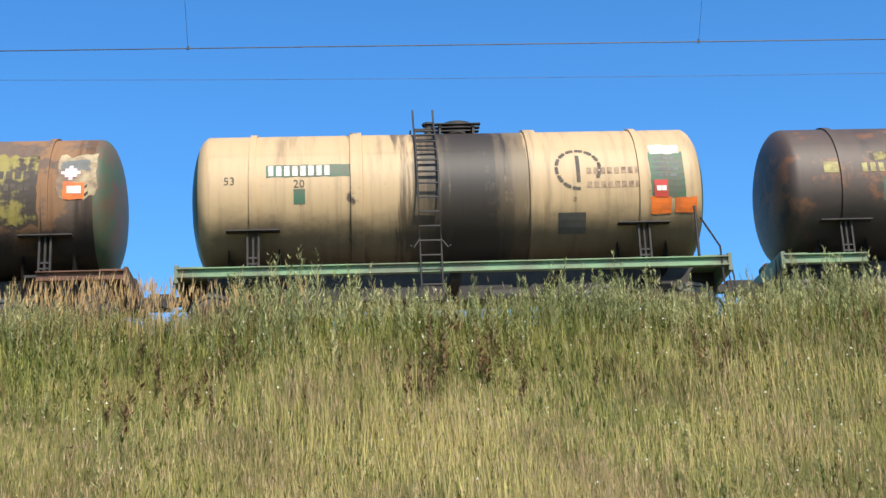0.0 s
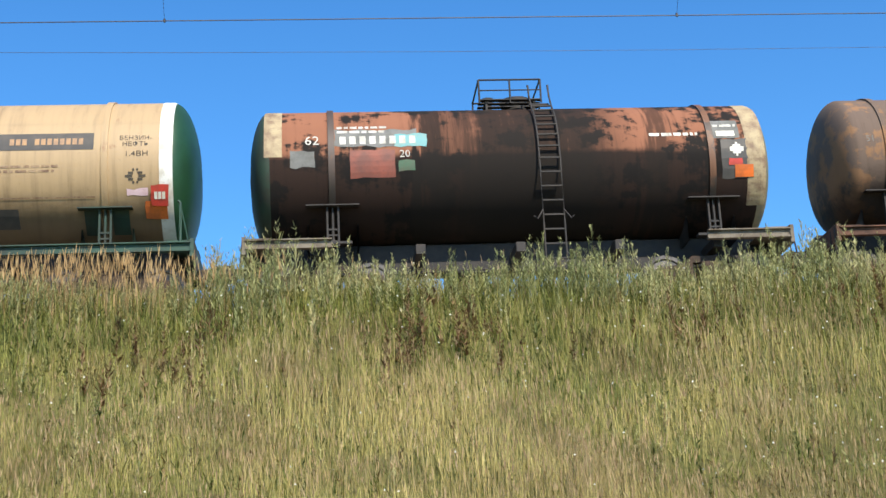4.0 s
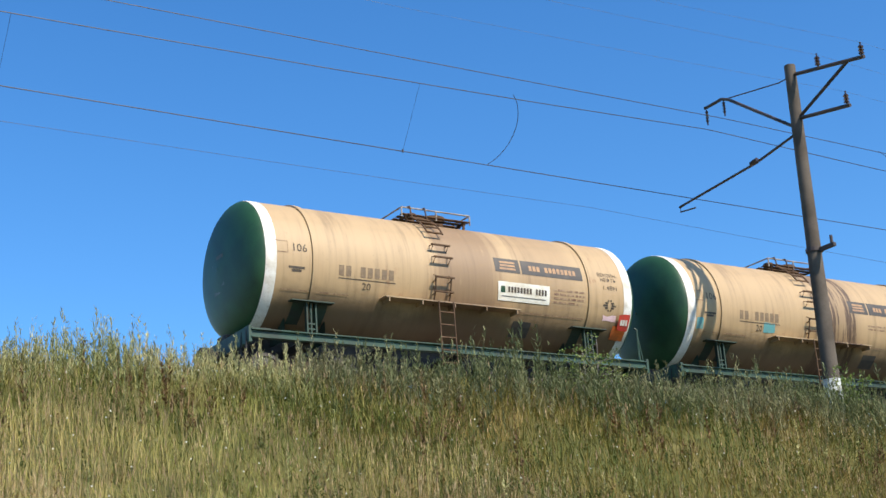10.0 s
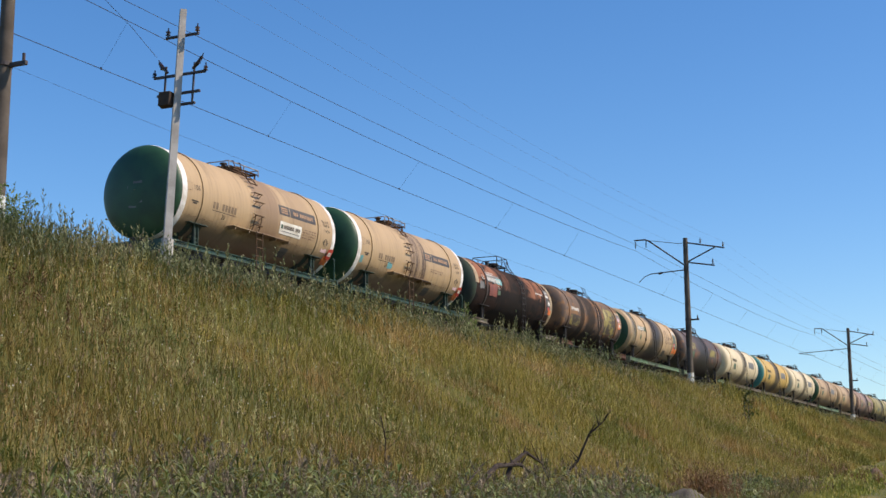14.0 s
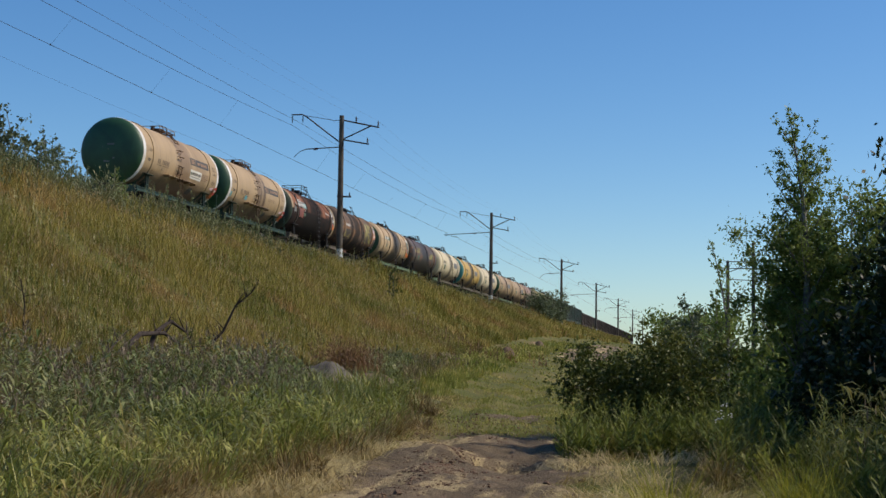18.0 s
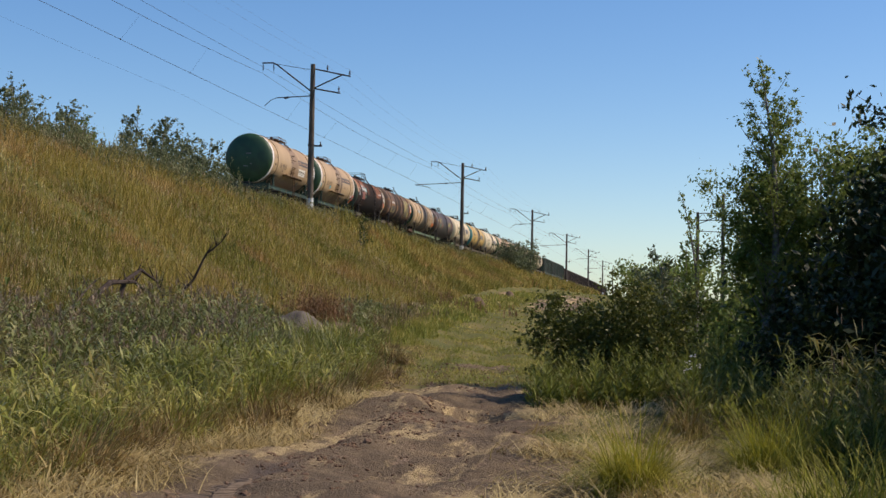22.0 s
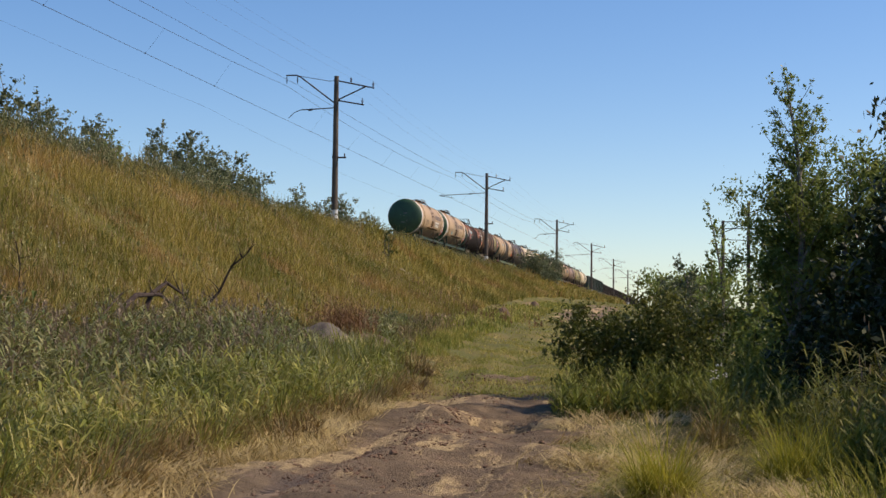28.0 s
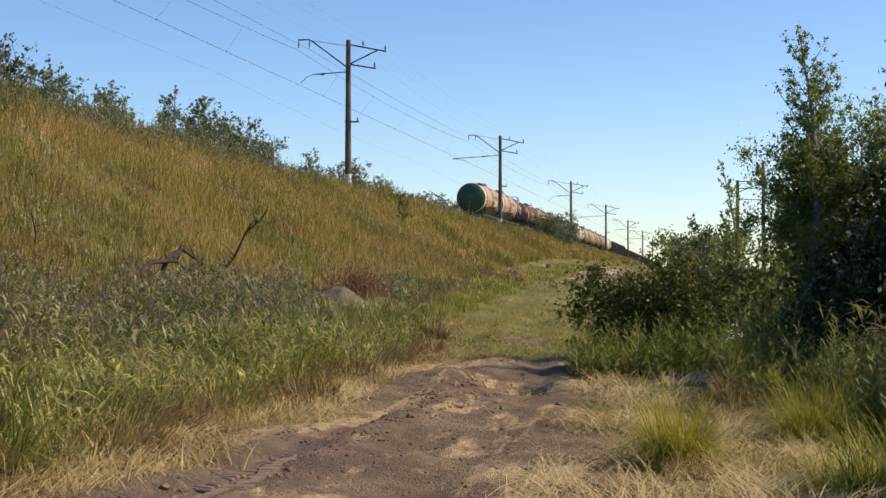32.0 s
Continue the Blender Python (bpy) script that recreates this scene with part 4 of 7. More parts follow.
def beige_pair():
    """The last two wagons: beige tanks with green ends and white rings."""
    for k, (label, paint) in enumerate((("beige tank wagon with green ends and white rings, last in line", "beige"),
                                        ("beige tank wagon with green ends and dark spill streaks", "beige_stained"))):
        R, zc = 1.6, 3.05
        w, sets = tank_wagon(label, M[paint], M["green"], M["green"], R, zc, 5.0, 0.55, "full", "frame_green", True, (), (-3.9, 3.78), -0.6, (-1.0, 0.95), 0.24,
                             "ladder_brown", (-2.2, 1.52), None, "frame_dark", seam=[(-4.7, -3.0), (1.52, 3.6)])
        mark(w, lettering("106", -4.28, 5, 0.19, R, zc), "text_dark", "number", "stencilled dark number 106")
        g = Geo()
        for a, b, c, d in ((-4.88, -4.56, 9.6, 10.2), (-4.88, -4.56, 0.0, 0.6), (-4.88, -4.865, 0, 10), (-4.575, -4.56, 0, 10)):
            p = patch(a, b, c, d, R, zc, 0.006, 2)
            g.add(p.v, p.f)
        mark(w, g, "ladder_rust", "outline_box")
        g = Geo()
        for s in (-1, 1):
            p = patch(-4.35 + min(0, s * 0.2), -4.35 + max(0, s * 0.2), -12.0, -10.2, R, zc, 0.006, 1)
            g.add(p.v, p.f)
            p = patch(-4.35 + min(0, s * 0.12), -4.35 + max(0, s * 0.12), -14.5, -12.6, R, zc, 0.006, 1)
            g.add(p.v, p.f)
        mark(w, g, "text_dark", "winged_emblem")
        mark(w, bars(-3.3, -1.83, -13.5, -5.2, 8, R, zc, 0.7, 0.006, (2,)), "text_faint", "wagon_number", "dark stencilled wagon number")
        mark(w, patch(-3.3, -1.83, -16.0, -15.3, R, zc, 0.006, 1), "text_dark", "underline")
        mark(w, lettering("20", -2.58, -21, 0.17, R, zc), "text_dark", "number")
        # company boards as plain shapes
        for a, b in ((0.95, 1.68), (1.73, 3.57)):
            mark(w, patch(a, b, 5, 18.5, R, zc, 0.005), "board_grey", "sign_panel", "dark grey painted company panel")
        g = Geo()
        for h in (7.5, 10.6, 13.7):
            p = patch(1.08 + 0.03 * (h > 8), 1.55, h, h + 1.9, R, zc, 0.008, 1)
            g.add(p.v, p.f)
        mark(w, g, "logo_orange", "logo")
        mark(w, bars(1.95, 3.4, 9.0, 14.0, 12, R, zc, 0.72, 0.008, (3,)), "logo_orange", "logo_bar")
        if k == 0:
            mark(w, patch(1.0, 2.52, -20, -3.5, R, zc, 0.012), "board_white", "sign_board", "white company board")
            mark(w, bars(1.28, 2.45, -12.5, -7.5, 13, R, zc, 0.7, 0.016, (8,)), "text_dark", "logo_bar")
            mark(w, patch(1.07, 1.2, -13, -7.5, R, zc, 0.016), "green", "logo")
            mark(w, patch(1.1, 2.4, -16.5, -15.6, R, zc, 0.016), "patch_grey", "line")
            mark(w, lines_of_bars(2.65, 3.6, -5, 4, 3.6, R, zc), "ladder_rust", "faded_text")
        else:
            mark(w, lines_of_bars(1.6, 2.9, -6, 2, 3.4, R, zc), "ladder_rust", "faded_text")
            mark(w, patch(-2.42, -2.0, -24, -14.8, R, zc, 0.005, 3, 0.5, 3), "patch_blue", "overpaint_patch")
            mark(w, patch(-4.78, -4.55, -27, -16, R, zc, 0.005, 3, 0.5, 4), "patch_blue", "overpaint_patch")
        mark(w, lettering("БЕНЗИН-", 4.38, 13.5, 0.1, R, zc, width=0.62), "text_dark", "lettering")
        mark(w, lettering("НЕФТЬ", 4.38, 8.6, 0.1, R, zc, width=0.5), "text_dark", "lettering")
        mark(w, lettering("1.4ВН", 4.4, 1.0, 0.11, R, zc, width=0.42), "text_dark", "lettering")
        for i, (a, b) in enumerate(((0.02, 0.06), (0.08, 0.14), (0.16, 0.2), (0.08, 0.14), (0.02, 0.06))):
            for d0, d1 in ((-b, -b * 0.3), (b * 0.3, b)):
                mark(w, patch(4.38 + d0, 4.38 + d1, -20 + i * 2.2, -18.4 + i * 2.2, R, zc, 0.008, 1), "text_dark", "diamond_strip")
        mark(w, patch(4.2, 4.62, -29, -24, R, zc, 0.005, 2, 0.8, 5), "placard_pink", "faded_placard")
        mark(w, patch(4.56, 4.98, -46, -33, R, zc, 0.03, 3, 0.8, 6), "placard_orange", "hazard_plate", "orange hazard plate")
        g = patch(4.68, 5.02, -35, -21, R, zc, 0.06, 3, 1.2, 7)
        mark(w, g, "placard_red", "hazard_plate", "red and white hazard plate")
        mark(w, bars(4.74, 4.97, -31, -26, 3, R, zc, 0.8, 0.066), "board_white", "plate_text")
        mark(w, patch(1.57, 2.1, -53, -37, R, zc, 0.006, 3), "board_grey", "black_panel", "black painted square")
        # green boards beside the straps
        for u in (-3.9, 3.78):
            for a, b in ((u - 0.42, u - 0.12), (u + 0.12, u + 0.45)):
                mark(w, patch(a, b, -60, -38, R, zc, 0.01, 3), "frame_dark", "bracket_plate")
        post = Geo().line([(5.25, -1.45, 1.3), (5.25, -1.45, 2.1), (5.2, -1.42, 2.15)], 0.03)
        post.line([(5.25, -1.45, 2.05), (5.4, -1.4, 1.3)], 0.015)
        mark(w, post, "frame_green", "end_post")
        if k == 0:
            # lettering plate on the tail end
            for i, (y, z, ww) in enumerate(((-0.1, 0.25, 0.34), (0.15, 0.1, 0.3), (0.05, -0.2, 0.4), (-0.15, -0.4, 0.28), (0.1, -0.55, 0.3))):
                mark(w, Geo().box((-5.53 + 0.006 * i, y, zc + z), (0.012, ww, 0.08)), "patch_grey", "faded_mark")
        place(w, sets, 1.47 + 12.08 * k)


def black_red_wagon():
    R, zc = 1.45, 2.95
    w, sets = tank_wagon("red-brown tank wagon blackened with bitumen spills", M["rust_black"], M["green_dim"], M["worn_dome"], R, zc, 4.95, 0.45, "ends", "sill_grey",
                         False, (), (-3.72, 4.0), 0.65, (-0.6, 0.7), 0.52, "black", None, M["brown_dark"])
    mark(w, Geo().turn([(-4.7, R + 0.002), (-4.75, R + 0.006), (-4.95, R + 0.008), (-5.0, R + 0.006), (-5.06, R * 0.992 + 0.006)], 40, "x", (0, 0, zc), (2, 150)), "cream_patch", "worn_ring", "worn cream ring at the tank's end")
    mark(w, Geo().turn([(4.72, R + 0.002), (4.76, R + 0.006), (4.95, R + 0.008), (5.0, R * 0.999 + 0.008), (5.07, R * 0.985 + 0.01), (5.12, R * 0.968 + 0.01)], 40, "x", (0, 0, zc), (-45, 150)), "cream_patch", "worn_ring", "worn cream ring at the tank's end")
    mark(w, bars(-3.55, -1.95, 12.5, 20, 8, R, zc), "text_white", "wagon_number", "white painted wagon number")
    mark(w, lettering("62", -4.1, 16, 0.22, R, zc), "text_white", "number", "white painted number 62")
    mark(w, patch(-3.65, -2.0, 10, 27, R, zc, 0.0035, 5, 1.2, 2), "patch_grey", "overpaint_patch")
    mark(w, patch(-2.45, -1.8, 10, 22, R, zc, 0.0045, 4, 1.2, 9), "patch_blue", "overpaint_patch")
    mark(w, lines_of_bars(-3.6, -2.6, 31, 2, 5, R, zc, 4), "text_white", "faded_text")
    mark(w, patch(-3.35, -2.45, -16, 7, R, zc, 0.004, 5, 0.6, 3), "patch_red", "red_panel", "brick red paint patch")
    mark(w, lettering("20", -2.25, 3, 0.16, R, zc), "text_white", "number")
    mark(w, patch(-2.38, -2.05, -11, -2, R, zc, 0.004, 3, 0.8, 4), "green_old", "overpaint_patch")
    mark(w, patch(-4.55, -4.05, -7, 7, R, zc, 0.004, 3, 1.0, 5), "patch_grey", "overpaint_patch")
    mark(w, lines_of_bars(2.75, 3.75, 18, 1, 6, R, zc, 6), "text_white", "faded_text")
    mark(w, patch(4.05, 4.62, 12, 31, R, zc, 0.005, 4, 0.4, 7), "patch_grey", "sign_panel", "grey painted sign panel")
    mark(w, lines_of_bars(4.1, 4.58, 26, 1, 5, R, zc, 8), "text_white", "faded_text")
    mark(w, patch(4.14, 4.52, 14, 19, R, zc, 0.009, 3), "board_white", "sign_plate")
    mark(w, patch(4.2, 4.9, -22, 11, R, zc, 0.004, 4, 0.8, 9), "board_grey", "black_panel")
    for i in range(6):
        h = 0.02 + 0.15 * (1 - abs(i - 2.5) / 2.5)
        mark(w, patch(4.52 - h, 4.52 + h, -4 + i * 2.0, -2.05 + i * 2.0, R, zc, 0.014, 1), "board_white", "diamond_strip")
    mark(w, patch(4.34, 4.62, -11.5, -5.5, R, zc, 0.012, 3, 0.8, 10), "placard_red", "hazard_plate", "torn red hazard plate")
    mark(w, patch(4.46, 4.84, -21, -11, R, zc, 0.02, 3), "placard_orange", "hazard_plate", "orange hazard plate")
    place(w, sets, 1.45 + 12.02 * 2)


def brown_yellow_wagon():
    R, zc = 1.46, 3.02
    w, sets = tank_wagon("brown tank wagon with oil stains and yellow paint patches", M["brown_black"], M["brown_black"], M["rust_green"], R, zc, 4.78, 0.45, "ends", "sill_brown",
                         False, (), (-4.2, 3.85), 0.48, (-0.85, 0.5), 0.0, "black")
    mark(w, bars(-3.85, -2.62, 3, 10, 8, R, zc), "text_white", "wagon_number", "white painted wagon number")
    mark(w, lettering("51", -4.55, 6, 0.14, R, zc), "patch_grey", "number")
    mark(w, patch(-3.9, -2.3, -28, -5, R, zc, 0.004, 6, 1.4, 21), "patch_yellow", "yellow_panel", "dirty yellow paint patch")
    mark(w, patch(1.65, 3.7, -30, 32, R, zc, 0.004, 10, 3.0, 22), "patch_yellow", "yellow_panel", "dirty yellow paint patch")
    g = Geo()
    for i in range(9):
        h = 0.22 * math.sqrt(max(0.02, 1 - ((i - 4) / 4.6) ** 2))
        p = patch(2.0 - h, 2.0 + h, 2 + i * 2.8, 4.9 + i * 2.8, R, zc, 0.007, 1)
        g.add(p.v, p.f)
    mark(w, g, "text_yellow", "painted_disc", "round yellow painted disc")
    mark(w, bars(2.75, 3.6, 8, 15, 5, R, zc, 0.7, 0.008), "text_dark", "faded_text")
    mark(w, bars(2.5, 3.6, -2, 4, 8, R, zc, 0.7, 0.008), "text_dark", "faded_text")
    for i in range(5):
        h = 0.04 + 0.15 * (1 - abs(i - 2) / 2)
        mark(w, patch(4.35 - h, 4.35 + h, 6 + i * 2.6, 8.6 + i * 2.6, R, zc, 0.012, 1), "placard_pink", "diamond_strip")
    mark(w, patch(4.2, 4.62, -9, 4, R, zc, 0.012, 3, 1.0, 25), "placard_orange", "hazard_plate", "orange hazard plate")
    mark(w, patch(4.28, 4.56, -5, 1, R, zc, 0.018, 3), "board_white", "plate_text")
    mark(w, patch(4.15, 4.7, 14, 24, R, zc, 0.004, 4, 2.0, 26), "patch_grey", "overpaint_patch")
    mark(w, patch(4.1, 4.85, -8, 30, R, zc, 0.003, 6, 3.0, 27), "cream_patch", "worn_patch")
    place(w, sets, 1.33 + 12.02 * 3)


def cream_spilled_wagon():
    R, zc = 1.46, 3.02
    w, sets = tank_wagon("cream tank wagon with a broad black spill", M["cream_spilled"], M["green"], M["green"], R, zc, 4.85, 0.45, "full", "sill_green",
                         False, (-1.92, 1.68), (-4.0, 3.85), -0.5, (-0.3, 0.7), 0.0, "black")
    for e in (-1, 1):
        rim = [(e * (4.85 + 0.45 * k / 11), R * (1 - (k / 11) ** 2.3) ** 0.5 + 0.006) for k in range(7)]
        mark(w, Geo().turn(rim, 48, "x", (0, 0, zc)), "cream_spilled", "tank_rim", "cream rim round the green tank end").data.shade_smooth()
    mark(w, patch(-3.72, -2.05, 5, 16, R, zc, 0.004, 4, 0.4, 31), "green_old", "number_panel", "green strip behind the number")
    mark(w, bars(-3.68, -2.4, 6, 15, 8, R, zc, 0.66, 0.008), "text_white", "wagon_number", "white painted wagon number")
    mark(w, lettering("53", -4.45, 2, 0.17, R, zc), "text_dark", "number", "stencilled number 53")
    mark(w, lettering("20", -3.07, -1, 0.17, R, zc), "text_dark", "number")
    mark(w, patch(-3.18, -2.95, -17, -5, R, zc, 0.005, 3), "green_old", "green_square")
    g = Geo()
    for i in range(14):
        a0 = i * 2 * math.pi / 14
        if i in (11, 12):
            continue
        for j in range(3):
            a = a0 + j * 0.11
            cu, ca = 2.55 + 0.44 * math.cos(a), 8 + 17 * math.sin(a)
            p = patch(cu - 0.035, cu + 0.035, ca - 1.3, ca + 1.3, R, zc, 0.006, 1)
            g.add(p.v, p.f)
    p = patch(2.51, 2.59, -4, 20, R, zc, 0.006, 4)
    g.add(p.v, p.f)
    mark(w, g, "text_dark", "ring_logo", "broken dark ring with an upright bar")
    mark(w, bars(2.72, 3.85, 3, 8.5, 8, R, zc, 0.7), "ladder_rust", "logo_bar")
    mark(w, bars(2.72, 3.85, -8.5, -3.5, 8, R, zc, 0.7), "ladder_rust", "logo_bar")
    mark(w, patch(4.02, 4.72, -18, 22, R, zc, 0.004, 8, 1.0, 34), "green_old", "green_panel", "weathered green panel")
    mark(w, patch(4.05, 4.66, 20, 30, R, zc, 0.006, 3, 1.2, 35), "text_white", "white_scrape")
    mark(w, lines_of_bars(4.1, 4.6, 17, 4, 5, R, zc, 9), "patch_grey", "faded_text")
    mark(w, patch(4.0, 4.42, -30, -17, R, zc, 0.01, 3, 0.8, 36), "placard_orange", "hazard_plate", "orange hazard plate")
    mark(w, patch(4.5, 4.95, -30, -17, R, zc, 0.01, 3, 1.2, 37), "placard_orange", "hazard_plate", "torn orange hazard plate")
    mark(w, patch(4.08, 4.36, -17, -3, R, zc, 0.02, 3, 0.6, 38), "placard_red", "hazard_plate", "red hazard plate")
    mark(w, bars(4.13, 4.34, -12, -8, 2, R, zc, 0.9, 0.026), "board_white", "plate_text")
    mark(w, patch(2.12, 2.68, -46, -28, R, zc, 0.006, 3), "board_grey", "black_panel")
    g = Geo().line([(4.85, -1.5, 1.3), (4.85, -1.5, 2.35)], 0.03).line([(4.95, -1.5, 2.1), (5.3, -1.46, 1.5), (5.32, -1.46, 0.7)], 0.02)
    mark(w, g, "black", "end_post")
    place(w, sets, 1.22 + 12.02 * 4)


def further_wagons():
    """Wagons ahead, mostly seen from afar, in the order of the train."""
    rows = [("dark brown tank wagon with rust and a green patch", "brown_dark", "brown_dark", "olive", "sill_green"),
            ("cream tank wagon with a teal end", "cream", "cream", "teal", "sill_grey"),
            ("yellow tank wagon with a dark spill", "yellow", "teal", "green", "sill_grey"),
            ("cream tank wagon with a green end", "cream", "cream", "green", "sill_grey"),
            ("beige tank wagon with a green end", "beige", "green", "beige", "sill_green"),
            ("pale beige tank wagon", "beige", "beige", "beige", "sill_grey"),
            ("faded red-brown tank wagon", "pink_brown", "pink_brown", "pink_brown", "sill_brown"),
            ("olive yellow tank wagon", "olive", "olive", "olive", "sill_brown"),
            ("pale cream tank wagon", "cream", "cream", "cream", "sill_grey")]
    for k, (label, paint, a, b, sm) in enumerate(rows):
        R, zc = 1.45, 2.98
        w, sets = tank_wagon(label, M[paint], M[a], M[b], R, zc, 4.9, 0.45, "full" if k else "ends", sm, False, (), (-4.0, 3.9), 0.3, (-0.8, 0.8), 0.3, "black", detail=k == 0)
        light = paint in ("brown_dark", "pink_brown", "olive")
        mark(w, bars(-3.6, -2.2, 2, 10, 8, R, zc), "text_yellow" if light else "text_dark", "wagon_number")
        mark(w, patch(-3.2, -2.5, -22, -4, R, zc, 0.004, 4, 1.0, 40 + k), "green_old", "paint_panel")
        mark(w, patch(1.6, 3.4, -6, 14, R, zc, 0.004, 5, 1.5, 50 + k), "patch_yellow" if light else "patch_grey", "paint_panel")
        if k == 0:
            mark(w, patch(-4.4, -4.1, 2, 12, R, zc, 0.005, 4, 1.0, 61), "text_yellow", "paint_panel")
            mark(w, patch(-3.4, -2.2, 12, 20, R, zc, 0.004, 4, 1.0, 62), "patch_yellow", "paint_panel")
        place(w, sets, 1.22 + 12.02 * (5 + k))


def gondola(label, mat, u, tall):
    w = empty("open_wagon" if tall < 2.4 else "hopper_wagon", label, "goods wagon", group="goods train")
    g = Geo()
    for s in (-1, 1):
        g.box((0, s * 1.5, 1.3 + tall / 2), (12.6, 0.06, tall))
        g.box((0, s * 1.53, 1.3 + tall), (12.7, 0.12, 0.12)).box((0, s * 1.53, 1.32), (12.7, 0.12, 0.16))
    for s in (-1, 1):
        g.box((s * 6.3, 0, 1.3 + tall / 2), (0.06, 3.0, tall))
    g.box((0, 0, 1.2), (12.6, 3.0, 0.2))
    part("body", g, mat, w)
    for k in range(9):
        for s in (-1, 1):
            part("rib", Geo().box((-6.0 + k * 1.5, s * 1.57, 1.3 + tall / 2), (0.14, 0.1, tall)), mat, w, key=("rib", k, s, tall))
    g = Geo()
    r = random.Random(int(u))
    for k in range(9):
        x = -5.6 + k * 1.4
        h = 1.3 + tall + r.uniform(-0.25, 0.3)
        g.add([(x - 0.9, -1.42, h - 0.5), (x + 0.9, -1.42, h - 0.5), (x + 0.9, 1.42, h - 0.5), (x - 0.9, 1.42, h - 0.5), (x, 0, h + 0.15)], [(0, 1, 4), (1, 2, 4), (2, 3, 4), (3, 0, 4)])
    part("load", g, M["black"], w, "dark heaped load")
    sets = []
    for x in (-4.3, 4.3):
        sets += build_bogie(w, x)
    for s in (-1, 1):
        part("end_sill", Geo().box((s * 6.4, 0, 1.15), (0.1, 2.9, 0.36)).box((s * 6.65, 0, 1.02), (0.55, 0.2, 0.24)), M["black"], w, key=("gend", s))
    place(w, sets, u)


M["cream_patch"] = plain("worn_cream_paint", (0.42, 0.33, 0.19), (0.18, 0.11, 0.07), 3.0, 0.7, bump=0)
beige_pair()
black_red_wagon()
brown_yellow_wagon()
cream_spilled_wagon()
further_wagons()
for i in range(16):
    u = 1.47 + 12.02 * 13 + 13.0 + 13.9 * i
    gondola("dark green hopper wagon" if i < 3 else "black-brown open goods wagon with a heaped load", M["gondola_green"] if i < 3 else M["gondola_black"], u, 2.5 if i < 3 else 2.1)


# ---- masts and wires ----
MAST_Y = 24.5


def insulator(g, p, up, n=3, r=0.07):
    p, up = Vector(p), Vector(up)
    for k in range(n):
        q = p + up * (0.06 + 0.085 * k)
        g.tube(q, q + up * 0.05, r, 10, r * 0.6)
    g.tube(p, p + up * (0.12 + 0.085 * n), 0.02, 6)


def mast(x, far=False, flip=0.0):
    """Concrete mast with the arms that carry the wires over the track, and brackets on the field side."""
    w = empty("catenary_mast", "weathered concrete catenary mast with iron arms", "mast", pose(x, MAST_Y + float(bend(x)), 0, 0, 1.57 if 0 < x < 40 else 0.0), group="line masts")
    foot = 7.0
    n = 10 if far else 20
    part("pole", Geo().tube((0, 0, foot - 0.6), (0, 0, 17.3), 0.22, n, 0.145), M["concrete"], w, "tapered round concrete pole", True)
    part("painted_foot", Geo().tube((0, 0, foot - 0.5), (0, 0, foot + 1.85), 0.228, n, 0.215), M["whitewash"], w, "whitewashed foot of the pole", True)
    # arm over the track: raked tube with a bent tip, tie rod, and the lower registration arm
    part("cantilever", Geo().line([(0, 0.1, 15.6), (0, 2.35, 17.3), (0, 2.6, 17.42), (0, 3.3, 17.42)], 0.045, 8), M["iron"], w, "raked iron cantilever")
    part("tie_rod", Geo().line([(0, 0.1, 17.0), (0, 0.45, 17.0), (0, 2.4, 17.35)], 0.018, 5), M["iron"], w)
    part("registration_arm", Geo().line([(0, 0.1, 15.3), (0, 4.9, 15.05)] if flip else [(0, 0.1, 15.3), (0, 2.3, 15.2)] if far else [(0, 0.1, 15.4), (0, 1.6, 15.15), (0, 4.75, 14.95)], 0.035, 8), M["iron"], w, "lower arm that steadies the contact wire")
    part("steady_arm", Geo().line([(0, 4.85, 15.0), (0, 3.6, 14.85), (0, 3.3, 14.7)] if flip else [(0, 2.3, 15.2), (0, 2.7, 15.05), (0, 3.1, 14.7)] if far else [(0, 4.7, 14.98), (0, 4.72, 14.8), (0, 4.1, 14.72)], 0.022, 6), M["iron"], w)
    g = Geo()
    g.tube((0, 1.55, 15.22), (0, 1.8, 15.18), 0.07, 8)
    part("arm_insulator", g, M["porcelain"], w, smooth=True)
    for y in (2.55, 3.25):
        g = Geo()
        insulator(g, (0, y, 17.35), (0, 0, -1), 4, 0.05)
        part("hanger_insulator", g, M["porcelain"], w, smooth=True)
    # field-side brackets
    part("upper_bracket", Geo().line([(0, 0.1, 17.05), (0, -2.45, 16.5)], 0.05, 6), M["iron"], w)
    part("bracket_strut", Geo().line([(0, -0.12, 15.8), (0, -1.9, 16.6)], 0.045, 6), M["iron"], w)
    part("lower_bracket", Geo().line([(0, 0.1, 15.8), (0, -1.8, 15.45)], 0.05, 6), M["iron"], w)
    for y, z in ((-0.95, 16.87), (-2.38, 16.55), (-1.7, 15.5)):
        g = Geo()
        insulator(g, (0, y, z), (0, 0, 1), 3, 0.075)
        part("pin_insulator", g, M["porcelain"], w, smooth=True)
    g = Geo().box((0, -0.42, 12.15), (0.1, 0.55, 0.1)).tube((0, -0.6, 12.2), (0, -0.6, 12.4), 0.04, 6)
    part("side_bracket", g, M["iron"], w)
    part("collar", Geo().turn([(-0.05, 0.2), (-0.05, 0.215), (0.05, 0.215), (0.05, 0.2)], 16, "z", (0, 0, 12.18)), M["iron"], w)
    return w


mast(26.78)
for k, x in enumerate((-33.2, 88.6, 146.8, 210.5, 269.1, 329.0, 389.0, 450.0)):
    mast(x, True, float((k + 1) % 2))


